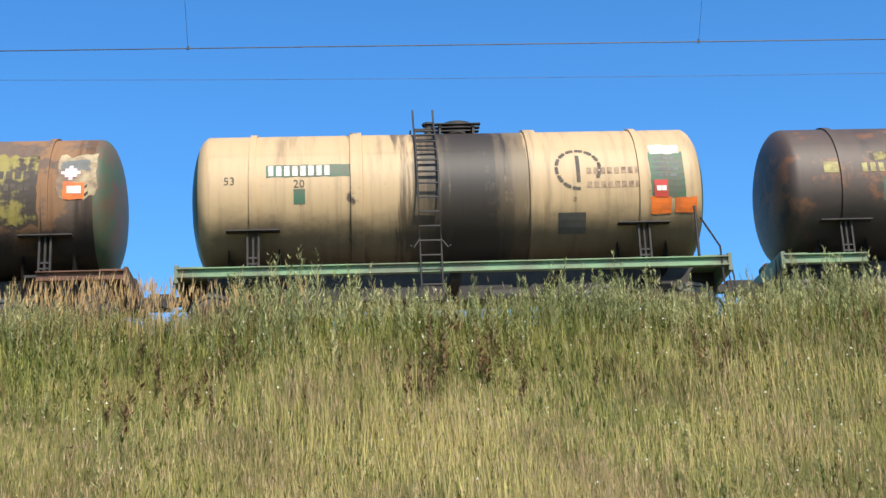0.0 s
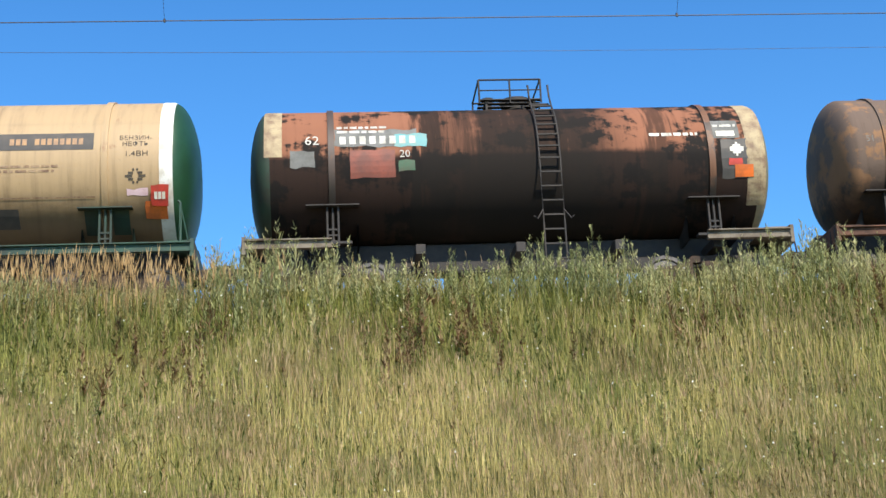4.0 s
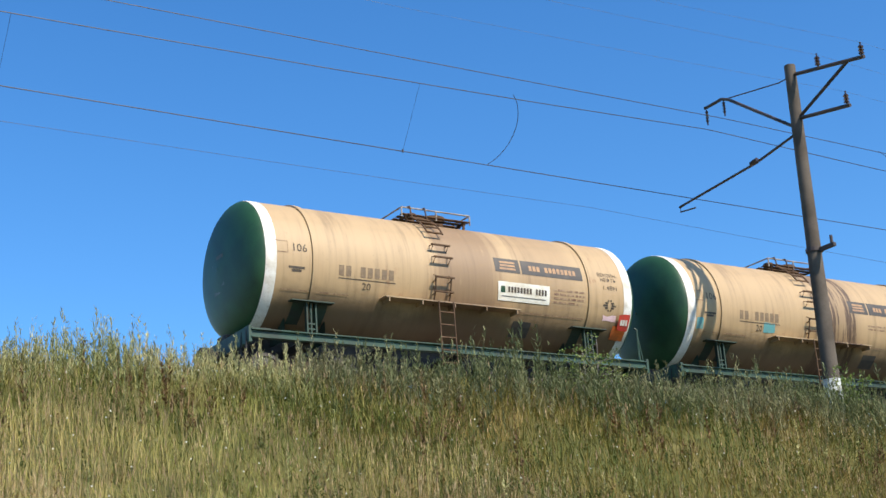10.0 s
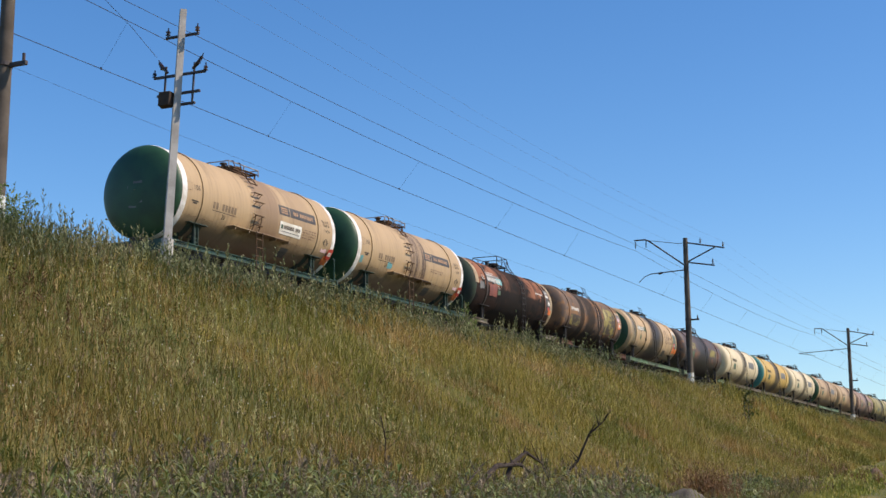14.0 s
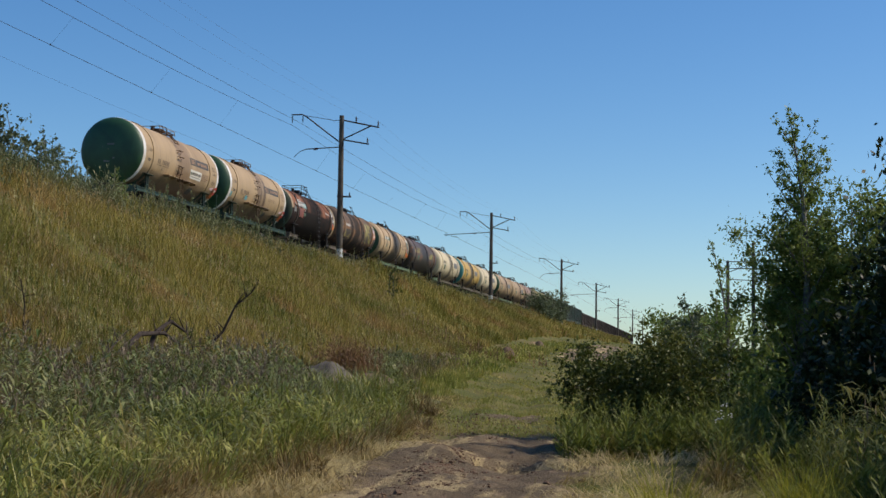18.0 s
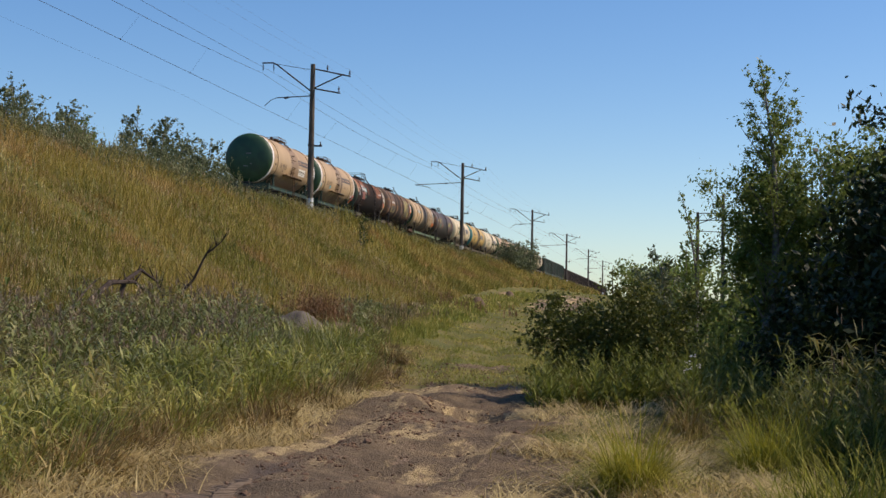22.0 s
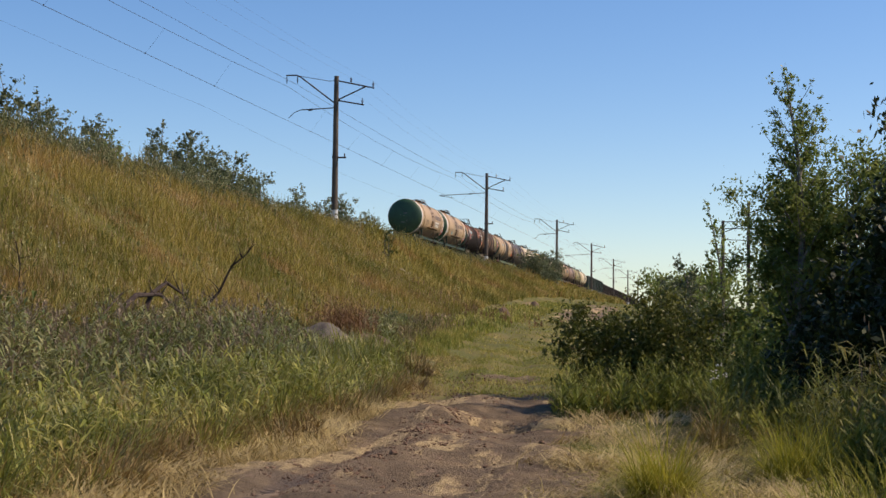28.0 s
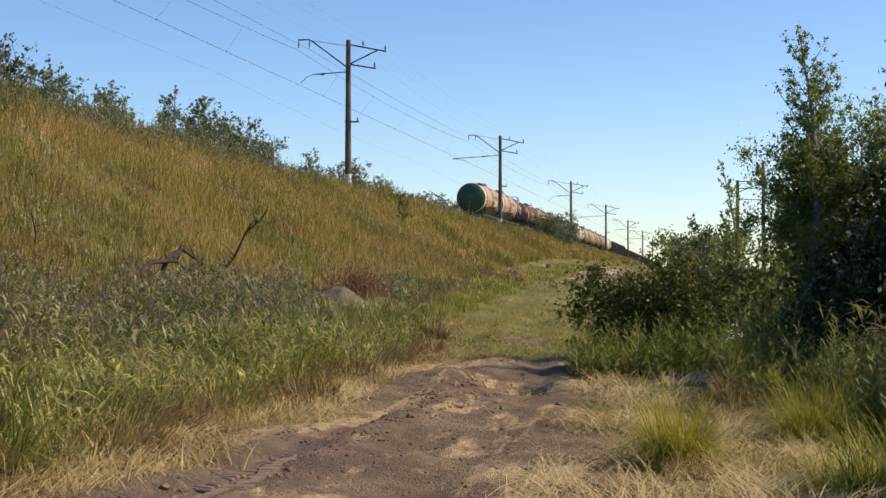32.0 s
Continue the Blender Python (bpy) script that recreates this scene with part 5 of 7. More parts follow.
def signal_post():
    """Pale square post with two cross arms, insulators and a switch box."""
    w = empty("line_post", "pale concrete line post with cross arms and switch box", "post", pose(33.3, 24.5, 0, 0, 4.6, 0))
    part("pole", Geo().tube((0, 0, 6.6), (0, 0, 15.9), 0.17, 4, 0.13).tube((0, 0, 6.6), (0, 0, 8.9), 0.19, 8, 0.18), M["concrete_pale"], w, "pale grey square pole")
    for z, half in ((15.1, 0.58), (13.88, 0.9), (13.3, 0.75), (12.95, 0.6)):
        part("cross_arm", Geo().box((0.05, 0, z), (0.07, half * 2, 0.07)), M["iron"], w)
    for y, z in ((-0.52, 15.13), (0.52, 15.13)):
        g = Geo()
        insulator(g, (0.05, y, z), (0, 0, 1), 2, 0.075)
        part("pin_insulator", g, M["porcelain"], w, smooth=True)
    for s in (-1, 1):
        part("fork", Geo().box((0.05, s * 0.5, 13.55), (0.05, 0.05, 1.3)), M["iron"], w)
        g = Geo()
        insulator(g, (0.05, s * 0.62, 14.1), (0, s * 0.45, 0.9), 3, 0.06)
        g.tube((0.05, s * 0.45, 14.0), (0.05, s * 0.75, 14.35), 0.05, 6)
        part("switch_insulator", g, M["porcelain"], w, smooth=True)
        g = Geo()
        insulator(g, (0.05, s * 0.9, 13.85), (0, 0, 1), 2, 0.07)
        part("end_insulator", g, M["porcelain"], w, smooth=True)
    part("switch_box", Geo().box((-0.1, 0.3, 13.1), (0.3, 0.4, 0.42)), M["bogie"], w, "brown rusty switch box")


signal_post()

SPANS = [-93.0, -33.2, 27.2, 88.6, 146.8, 210.5, 269.1, 329.0, 389.0, 450.0]


def wire(name, label, y, z, r, mat, sag=0.0, drop=0.0):
    """One line from mast to mast, hanging by sag between them."""
    g = Geo()
    pts = []
    for a, b in zip(SPANS, SPANS[1:]):
        n = 10 if b < 100 else 5
        for k in range(n):
            t = k / n
            x = a + (b - a) * t
            pts.append((x, y + float(bend(x)), z - sag * 4 * t * (1 - t) - drop * x))
    g.line(pts, r, 5)
    return tagged(part(name, g, M[mat], None, smooth=True), label, "wire", "overhead wires")


wire("contact_wire", "dark copper contact wire over the track", 28.75, 15.05, 0.012, "wire", 0.0)
wire("messenger_wire", "sagging messenger wire above the contact wire", 27.75, 16.75, 0.011, "wire", 0.55)
wire("messenger_wire", "second messenger wire hung from the mast arms", 27.05, 16.8, 0.010, "wire", 0.2)
# feeder wires are thinned and greyed to look faint from the camera
wire("feeder_wire", "grey feeder wire on the field side of the masts", 22.1, 16.9, 0.0028, "wire_faint", 0.7)
wire("feeder_wire", "grey feeder wire on the field side of the masts", 23.55, 17.2, 0.0028, "wire_faint", 0.6)
wire("feeder_wire", "grey feeder wire on the lower bracket", 22.8, 15.85, 0.0028, "wire_faint", 0.6)
wire("earth_wire", "thin grey earth wire beyond the track", 33.2, 16.6, 0.005, "wire", 0.35, 0.012)

g = Geo()
for x in [v for a, b in zip(SPANS[:6], SPANS[1:7]) for v in (a + 9, a + 19, a + 30, a + 41, a + 51)]:
    t = next((x - a) / (b - a) for a, b in zip(SPANS, SPANS[1:]) if a <= x < b)
    zt = 16.75 - 0.55 * 4 * t * (1 - t)
    g.line([(x, 28.75 + float(bend(x)), 15.05), (x, 27.75 + float(bend(x)), zt)], 0.004, 4)
    g.tube((x, 28.75 + float(bend(x)), 15.02), (x, 28.75 + float(bend(x)), 15.10), 0.025, 6)
tagged(part("droppers", g, M["wire"]), "thin dropper wires between contact and messenger wire", "wire", kind="stuff")
g = Geo()
ends = [(20.6, 27.75, 16.65), (21.0, 27.95, 16.45), (21.1, 28.25, 15.9), (20.8, 28.55, 15.35), (20.3, 28.75, 15.05)]
g.line([sum((Vector(e) * (math.comb(4, k) * t ** k * (1 - t) ** (4 - k)) for k, e in enumerate(ends)), Vector()) for t in np.linspace(0, 1, 12)], 0.009, 5)
tagged(part("jumper_cable", g, M["wire"]), "loose looped jumper cable on the wires", "wire")
g = Geo().line([(33.3, 27.05, 16.75), (34.1, 26.0, 15.4), (34.15, 25.1, 14.35)], 0.008, 5)
tagged(part("jumper_cable", g, M["wire"]), "jumper cable down to the line post", "wire")


# ---- grass and weeds ----
STRAW = [(0.19, 0.188, 0.048), (0.30, 0.275, 0.08), (0.43, 0.37, 0.128), (0.56, 0.455, 0.185), (0.39, 0.31, 0.11)]
BROWN = [(0.15, 0.12, 0.048), (0.23, 0.175, 0.074), (0.33, 0.255, 0.12), (0.42, 0.33, 0.165)]
OLIVE = [(0.055, 0.068, 0.012), (0.105, 0.108, 0.02), (0.175, 0.152, 0.032), (0.245, 0.19, 0.045), (0.15, 0.13, 0.027)]
UMBER = [(0.12, 0.083, 0.023), (0.20, 0.135, 0.036), (0.29, 0.20, 0.058), (0.37, 0.265, 0.085)]
GOLD = [(0.105, 0.12, 0.02), (0.195, 0.19, 0.036), (0.30, 0.255, 0.056), (0.40, 0.315, 0.08), (0.28, 0.23, 0.05)]
RUST = [(0.18, 0.115, 0.036), (0.30, 0.18, 0.056), (0.41, 0.26, 0.088), (0.47, 0.33, 0.125)]
M["olive_grass"] = leafy("olive_bank_grass", OLIVE, 0.18, patch=0.22, var=0.22, alt=UMBER, alt_scale=0.42, alt_at=(0.52, 0.64))
M["gold_grass"] = leafy("golden_bank_grass", GOLD, 0.22, patch=0.16, var=0.17, alt=RUST, alt_scale=0.34, alt_at=(0.51, 0.64))
M["slope_grass"] = leafy("dry_slope_grass", STRAW, 0.18, patch=0.25, var=0.28, alt=BROWN, alt_scale=0.5)
M["bank_green"] = leafy("green_bank_grass", [(0.075, 0.098, 0.018), (0.15, 0.17, 0.035), (0.25, 0.245, 0.062), (0.36, 0.315, 0.10)], 0.25, patch=0.5, var=0.4, alt=[(0.09, 0.075, 0.025), (0.17, 0.135, 0.047), (0.25, 0.20, 0.075)], alt_scale=0.8, alt_at=(0.54, 0.64))
M["bank_herb"] = leafy("leafy_green_bank_herb", [(0.055, 0.08, 0.017), (0.10, 0.125, 0.03), (0.17, 0.18, 0.05)], 0.25, patch=0.6, var=0.32, alt=[(0.12, 0.085, 0.035), (0.20, 0.14, 0.06)], alt_scale=0.7, alt_at=(0.60, 0.70))
M["green_grass"] = leafy("fresh_green_grass", [(0.12, 0.155, 0.026), (0.21, 0.235, 0.043), (0.35, 0.32, 0.08), (0.50, 0.40, 0.15)], 0.35, patch=0.4)
M["reed"] = leafy("blue_green_reed_leaf", [(0.07, 0.10, 0.026), (0.125, 0.158, 0.044), (0.215, 0.235, 0.085), (0.32, 0.31, 0.14)], 0.25, 0.42, patch=0.5, var=0.5)
M["reed_under"] = leafy("dull_reed_undergrowth", [(0.075, 0.09, 0.023), (0.125, 0.142, 0.04), (0.20, 0.185, 0.063), (0.27, 0.215, 0.095)], 0.2, patch=0.5, var=0.35, alt=[(0.14, 0.105, 0.055), (0.23, 0.17, 0.09), (0.31, 0.235, 0.13)], alt_scale=0.5, alt_at=(0.43, 0.56))
M["seedhead"] = leafy("brown_seed_head", [(0.30, 0.20, 0.115), (0.42, 0.29, 0.165), (0.56, 0.43, 0.25)], 0.2, patch=0.6)
M["rust_plume"] = leafy("rust_red_grass_plume", [(0.30, 0.19, 0.085), (0.42, 0.28, 0.13), (0.52, 0.38, 0.19)], 0.25, patch=0.6)
M["plume"] = leafy("dull_purple_brown_plume", [(0.14, 0.108, 0.07), (0.23, 0.18, 0.12), (0.32, 0.255, 0.175)], 0.2, patch=0.6)
M["mugwort"] = leafy("grey_green_mugwort", [(0.19, 0.21, 0.08), (0.32, 0.325, 0.135), (0.47, 0.44, 0.205), (0.58, 0.50, 0.26)], 0.25, patch=0.4, var=0.35)
M["mugwort_dark"] = leafy("dull_green_mugwort", [(0.085, 0.11, 0.045), (0.145, 0.17, 0.07), (0.22, 0.22, 0.105), (0.30, 0.26, 0.14)], 0.25, patch=0.4)
M["dock"] = leafy("rust_brown_dock", [(0.12, 0.07, 0.036), (0.20, 0.115, 0.055), (0.28, 0.17, 0.08)], 0.2, patch=0.6)
M["verge_green"] = leafy("bright_verge_grass", [(0.09, 0.125, 0.021), (0.165, 0.195, 0.036), (0.28, 0.285, 0.068), (0.40, 0.36, 0.115)], 0.32, 0.42, patch=0.5, var=0.45, alt=[(0.15, 0.125, 0.04), (0.27, 0.21, 0.075), (0.38, 0.30, 0.12)], alt_scale=0.9, alt_at=(0.56, 0.66))
M["verge_mid"] = leafy("yellowing_verge_grass", [(0.10, 0.13, 0.025), (0.17, 0.185, 0.038), (0.29, 0.265, 0.068), (0.42, 0.34, 0.12)], 0.3, patch=0.5)
M["under_green"] = leafy("green_bank_herb", [(0.06, 0.088, 0.018), (0.105, 0.13, 0.03), (0.19, 0.185, 0.054), (0.29, 0.24, 0.10)], 0.3, patch=0.4)
M["pale_straw"] = leafy("bleached_straw", [(0.25, 0.19, 0.075), (0.42, 0.335, 0.145), (0.60, 0.50, 0.24)], 0.2, patch=0.8, var=0.35)
M["dry_weed"] = leafy("withered_brown_weed", [(0.14, 0.097, 0.04), (0.25, 0.175, 0.07), (0.37, 0.27, 0.11)], 0.2, patch=0.5)
M["lush_weed"] = leafy("lush_green_weed", [(0.06, 0.095, 0.019), (0.105, 0.142, 0.03), (0.18, 0.195, 0.048)], 0.3, patch=0.5)
M["thatch"] = leafy("flattened_dry_straw", [(0.17, 0.125, 0.045), (0.30, 0.23, 0.085), (0.46, 0.37, 0.15)], 0.2, patch=0.7, var=0.35)
M["yellow_grass"] = leafy("yellow_green_tussock", [(0.14, 0.17, 0.018), (0.26, 0.265, 0.032), (0.42, 0.375, 0.065)], 0.35, patch=0.9, var=0.4)
M["flower"] = leafy("small_white_flower", [(0.7, 0.7, 0.62), (0.8, 0.78, 0.7)], 0.2, patch=1.0)


def blades(p, h, w, lean, rnd, droop=0.5):
    """Bent tapering blades at the points p; returns vertices and triangles."""
    n = len(p)
    a = rnd.uniform(0, 2 * math.pi, n)
    side = np.stack([np.cos(a), np.sin(a), np.zeros(n)], -1) * (w / 2)[:, None]
    b = rnd.uniform(0, 2 * math.pi, n)
    out = np.stack([np.cos(b), np.sin(b), np.zeros(n)], -1) * (h * lean)[:, None]
    up = np.zeros((n, 3))
    up[:, 2] = h
    mid = p + out * 0.35 + up * 0.58
    tip = p + out + up * (1 - droop * lean)[:, None]
    v = np.stack([p - side, p + side, mid - side * 0.8, mid + side * 0.8, tip], 1).reshape(-1, 3)
    k = np.arange(n)[:, None] * 5
    f = (k[:, None, :] + np.array([[0, 1, 3], [0, 3, 2], [2, 3, 4]])[None]).reshape(-1, 3)
    return v, f, tip


def arcs(p, length, w, way, lean, rnd, flat=0.0):
    """Long blades that rise and arch over outwards; four joints each. flat: how far they lie over from the foot."""
    n = len(p)
    out = np.stack([np.cos(way), np.sin(way), np.zeros(n)], -1)
    side = np.stack([-np.sin(way), np.cos(way), np.zeros(n)], -1) * (w / 2)[:, None]
    rows = []
    q, turn = p.copy(), 0.15 + 0.35 * lean + flat
    for k in range(5):
        taper = (1.0, 1.0, 0.8, 0.5, 0.08)[k]
        rows += [q - side * taper, q + side * taper]
        q = q + (out * np.sin(turn)[:, None] + np.array([0, 0, 1.0]) * np.cos(turn)[:, None]) * (length / 4)[:, None]
        turn = turn + lean * rnd.uniform(0.35, 0.75, n)
    v = np.stack(rows, 1).reshape(-1, 3)
    k = np.arange(n)[:, None] * 10
    quads = np.array([[i, i + 1, i + 3] for i in (0, 2, 4, 6)] + [[i, i + 3, i + 2] for i in (0, 2, 4, 6)])
    return v, (k[:, None, :] + quads[None]).reshape(-1, 3)


def stuff(name, parts, mat, label, category, parent=None):
    """Joins vertex and triangle arrays into one object."""
    vs, fs, k = [], [], 0
    for v, f in parts:
        vs.append(v)
        fs.append(f + k)
        k += len(v)
    return tagged(new(name, sheet(name, np.concatenate(vs), np.concatenate(fs), mat, False)), label, category, kind="stuff")


def scatter(rnd, n, x0, x1, y0, y1, clump=0.0, scale=1.0, seed=0):
    """Random places between two lines, thinned into clumps."""
    x = rnd.uniform(x0, x1, n)
    lo = y0(x) if callable(y0) else y0
    hi = y1(x) if callable(y1) else y1
    y = lo + (hi - lo) * rnd.uniform(0, 1, n)
    keep = rnd.uniform(-1, 1, n) < 1 - clump + clump * wave(x, y, scale, seed)
    keep &= ((x - 42.8) / 3.2) ** 2 + ((y - 11.0) / 2.4) ** 2 > 1      # the heaps stay clear
    keep &= ((x - 107.3) / 3.0) ** 2 + ((y - 14.7) / 0.9) ** 2 > 1      # so does the bare scar
    keep &= (x < 94) | (x > 132) | (abs(y - road_y(x)) > 1.3)
    x, y = x[keep], y[keep]
    return np.stack([x, y, land(x, y) - 0.02], -1)


def spindles(tip, length, w, rnd):
    """Seed heads: two crossed slim diamonds at each tip."""
    n = len(tip)
    vs, fs = [], []
    for q in range(2):
        a = rnd.uniform(0, 2 * math.pi, n)
        side = np.stack([np.cos(a), np.sin(a), np.zeros(n)], -1) * w[:, None]
        up = np.zeros((n, 3))
        up[:, 2] = length
        up[:, 0] = rnd.uniform(-0.3, 0.3, n) * length
        v = np.stack([tip - up * 0.35, tip - side, tip + up, tip + side], 1).reshape(-1, 3)
        k = np.arange(n)[:, None] * 4 + q * 4 * n
        fs.append((k[:, None, :] + np.array([[0, 1, 2], [0, 2, 3]])[None]).reshape(-1, 3))
        vs.append(v)
    return np.concatenate(vs), np.concatenate(fs)


def toe(x):
    """Where the bank meets the low ground."""
    return SHOULDER_Y - (SHOULDER_Z - base_level(x) - 0.5) * 1.5 + bend(x)


def slope_grass():
    rnd = np.random.RandomState(11)
    up = lambda x: SHOULDER_Y + 0.5 + bend(x)
    crest = lambda p: SHOULDER_Y - (p[:, 1] - bend(p[:, 0]))          # distance down from the shoulder
    # bank across from the viewer: low tangle, green band under the shoulder, tall pale stalks lower down
    p = scatter(rnd, 60000, -15, 14, 15.2, up, 0.5, 0.8, 31)
    v, f, _ = blades(p, rnd.uniform(0.12, 0.42, len(p)), rnd.uniform(0.6, 1.6, len(p)) * 0.010, rnd.uniform(0.3, 1.3, len(p)), rnd)
    stuff("bank_tangle", [(v, f)], M["bank_green"], "low green and olive grass tangle on the bank", "grass")
    p = scatter(rnd, 125000, -15, 14, 15.2, up, 0.55, 0.55, 36)
    low = step(1.6, 4.6, crest(p) + 1.1 * wave(p[:, 0], p[:, 1], 1.6, 37)) * (1 - 0.6 * step(2, 9, p[:, 0] + wave(p[:, 0], p[:, 1], 1.3, 29)))
    p = p[rnd.uniform(0, 1, len(p)) < 0.10 + 0.90 * low]
    h = rnd.uniform(0.3, 0.72, len(p)) * (1 + 0.3 * wave(p[:, 0], p[:, 1], 1.0, 32))
    v, f, tip = blades(p, h, rnd.uniform(0.6, 1.4, len(p)) * 0.0065, rnd.uniform(0.03, 0.42, len(p)), rnd, 0.3)
    stuff("slope_grass", [(v, f)], M["slope_grass"], "dry straw-yellow grass stalks covering the railway bank", "grass")
    k = rnd.uniform(0, 1, len(tip)) < 0.28
    heads = [spindles(tip[k], rnd.uniform(0.05, 0.13, k.sum()), rnd.uniform(0.003, 0.006, k.sum()), rnd)]
    p = scatter(rnd, 52000, -15, 14, 18.5, up, 0.8, 0.6, 38)
    p = p[rnd.uniform(0, 1, len(p)) < step(4.0, 1.5, crest(p) + 1.2 * wave(p[:, 0], p[:, 1], 1.5, 39))]
    v, f, _ = blades(p, rnd.uniform(0.25, 0.65, len(p)), rnd.uniform(0.7, 1.5, len(p)) * 0.010, rnd.uniform(0.1, 0.8, len(p)), rnd)
    stuff("slope_grass", [(v, f)], M["bank_green"], "green grass in a band under the shoulder of the bank", "grass")
    p = scatter(rnd, 15000, -16, 40, SHOULDER_Y + 0.3, 26.3, 0.3, 0.8, 30)
    v, f, _ = blades(p, rnd.uniform(0.4, 0.85, len(p)), rnd.uniform(0.7, 1.5, len(p)) * 0.014, rnd.uniform(0.1, 0.7, len(p)), rnd)
    stuff("slope_grass", [(v, f)], M["bank_green"], "tall green grass between the shoulder and the ballast", "grass")
    # reddish plumed grass in a patch on the crest
    n = 520
    q = np.stack([rnd.normal(-3.6, 1.3, n), SHOULDER_Y - 0.2 + rnd.normal(0, 0.45, n), np.zeros(n)], -1)
    q[:, 2] = land(q[:, 0], q[:, 1])
    v, f, tip = blades(q, rnd.uniform(0.65, 1.05, n), np.full(n, 0.006), rnd.uniform(0.05, 0.3, n), rnd, 0.3)
    stuff("plume_grass", [(v, f), spindles(tip, rnd.uniform(0.12, 0.2, n), rnd.uniform(0.006, 0.014, n), rnd)], M["rust_plume"], "rust-red plumed grass on the crest of the bank", "grass")
    # further bank: olive by the post, then golden with rusty drifts
    made = []
    for n, x0, x1, y0, hs, w, clump in ((85000, 11, 40, toe, (0.2, 0.6), 0.012, 0.5), (95000, 20, 48, toe, (0.25, 0.75), 0.0125, 0.4),
                                        (75000, 48, 85, toe, (0.3, 0.8), 0.018, 0.4), (42000, 85, 160, toe, (0.35, 0.9), 0.042, 0.35), (16000, 160, 320, toe, (0.4, 1.0), 0.10, 0.3)):
        p = scatter(rnd, n, x0, x1, y0, up, clump, 0.8, 31)
        fade = step(40, 20, p[:, 0] + 3 * wave(p[:, 0], p[:, 1], 3.0, 33))
        if x1 == 40 or x0 == 20:
            p = p[rnd.uniform(0, 1, len(p)) < (fade if x1 == 40 else 1 - fade)]
        h = rnd.uniform(*hs, len(p)) * (1 + 0.35 * wave(p[:, 0], p[:, 1], 1.6, 32)) * (1 + 0.3 * step(2.5, 0, crest(p)))
        v, f, tip = blades(p, h, rnd.uniform(0.6, 1.3, len(p)) * w, rnd.uniform(0.1, 0.95, len(p)), rnd)
        made.append((v, f))
        if x1 < 90:
            k = rnd.uniform(0, 1, len(p)) < 0.10
            heads.append(spindles(tip[k], rnd.uniform(0.05, 0.12, k.sum()), np.full(k.sum(), w * 0.6), rnd))
    stuff("slope_grass", made[:1], M["olive_grass"], "olive green grass covering the bank by the post", "grass")
    stuff("slope_grass", made[1:], M["gold_grass"], "golden, rusty and olive grass covering the further bank", "grass")
    stuff("grass_heads", heads, M["seedhead"], "brown seed heads over the dry grass", "grass")
    # green undergrowth in drifts
    made = []
    for n, x0, x1, y0, w in ((26000, 12, 32, 13.5, 0.013), (22000, 30, 80, toe, 0.022), (6000, 80, 200, toe, 0.06)):
        p = scatter(rnd, n, x0, x1, y0, up, 1.1, 1.7, 35)
        v, f, _ = blades(p, rnd.uniform(0.2, 0.5, len(p)), rnd.uniform(0.8, 2.0, len(p)) * w, rnd.uniform(0.2, 0.9, len(p)), rnd)
        made.append((v, f))
    stuff("undergrowth", made, M["under_green"], "green herbs growing through the dry grass", "undergrowth")
    made = []
    for n, x0, x1, per, leaf in ((2900, -15, 15, 20, 0.015), (900, 13, 30, 20, 0.018)):
        p = scatter(rnd, n, x0, x1, 19.3, SHOULDER_Y - 0.2, 0.7, 0.9, 34)
        p = p[rnd.uniform(0, 1, len(p)) < 0.12 + 0.88 * step(3.4, 1.4, crest(p) + 0.9 * wave(p[:, 0], p[:, 1], 1.5, 39))]
        made += weed_plants(p, rnd.uniform(0.25, 0.65, len(p)), rnd, per, leaf)
    stuff("bank_herbs", made, M["bank_herb"], "leafy dark green herbs under the shoulder of the bank", "weeds")


def weed_plants(p, h, rnd, per, leaf, long=1.0):
    """Upright stems clothed in small leaves that shorten towards the tip."""
    n = len(p)
    tilt = np.stack([rnd.uniform(-.12, .12, n), rnd.uniform(-.12, .12, n), np.ones(n)], -1)
    made = []
    a = rnd.uniform(0, 6.283, n)
    side = np.stack([np.cos(a), np.sin(a), np.zeros(n)], -1) * 0.008
    top = p + tilt * h[:, None]
    v = np.stack([p - side, p + side, top], 1).reshape(-1, 3)
    made.append((v, np.arange(3 * n).reshape(-1, 3)))
    t = rnd.uniform(0.12, 1.0, (n, per))
    c = p[:, None, :] + tilt[:, None, :] * (h[:, None] * t)[..., None]
    ang = rnd.uniform(0, 6.283, (n, per))
    reach = (0.125 * (1.08 - t) + 0.025) * (h[:, None] / 0.9) * rnd.uniform(0.5, 1.2, (n, per)) * long
    d = np.stack([np.cos(ang), np.sin(ang), np.zeros_like(ang)], -1)
    q = np.stack([-np.sin(ang), np.cos(ang), rnd.uniform(-.5, .5, ang.shape)], -1)
    end = c + d * reach[..., None] + np.array([0, 0, 1]) * (reach * rnd.uniform(0.3, 1.3, ang.shape))[..., None]
    wd = leaf * (1.25 - t)[..., None] * q * rnd.uniform(0.6, 1.3, ang.shape)[..., None]
    mid = (c + end) / 2
    v = np.stack([c, mid - wd, end, mid + wd], 2).reshape(-1, 3)
    k = np.arange(n * per)[:, None] * 4
    f = (k[:, None, :] + np.array([[0, 1, 2], [0, 2, 3]])[None]).reshape(-1, 3)
    made.append((v, f))
    return made


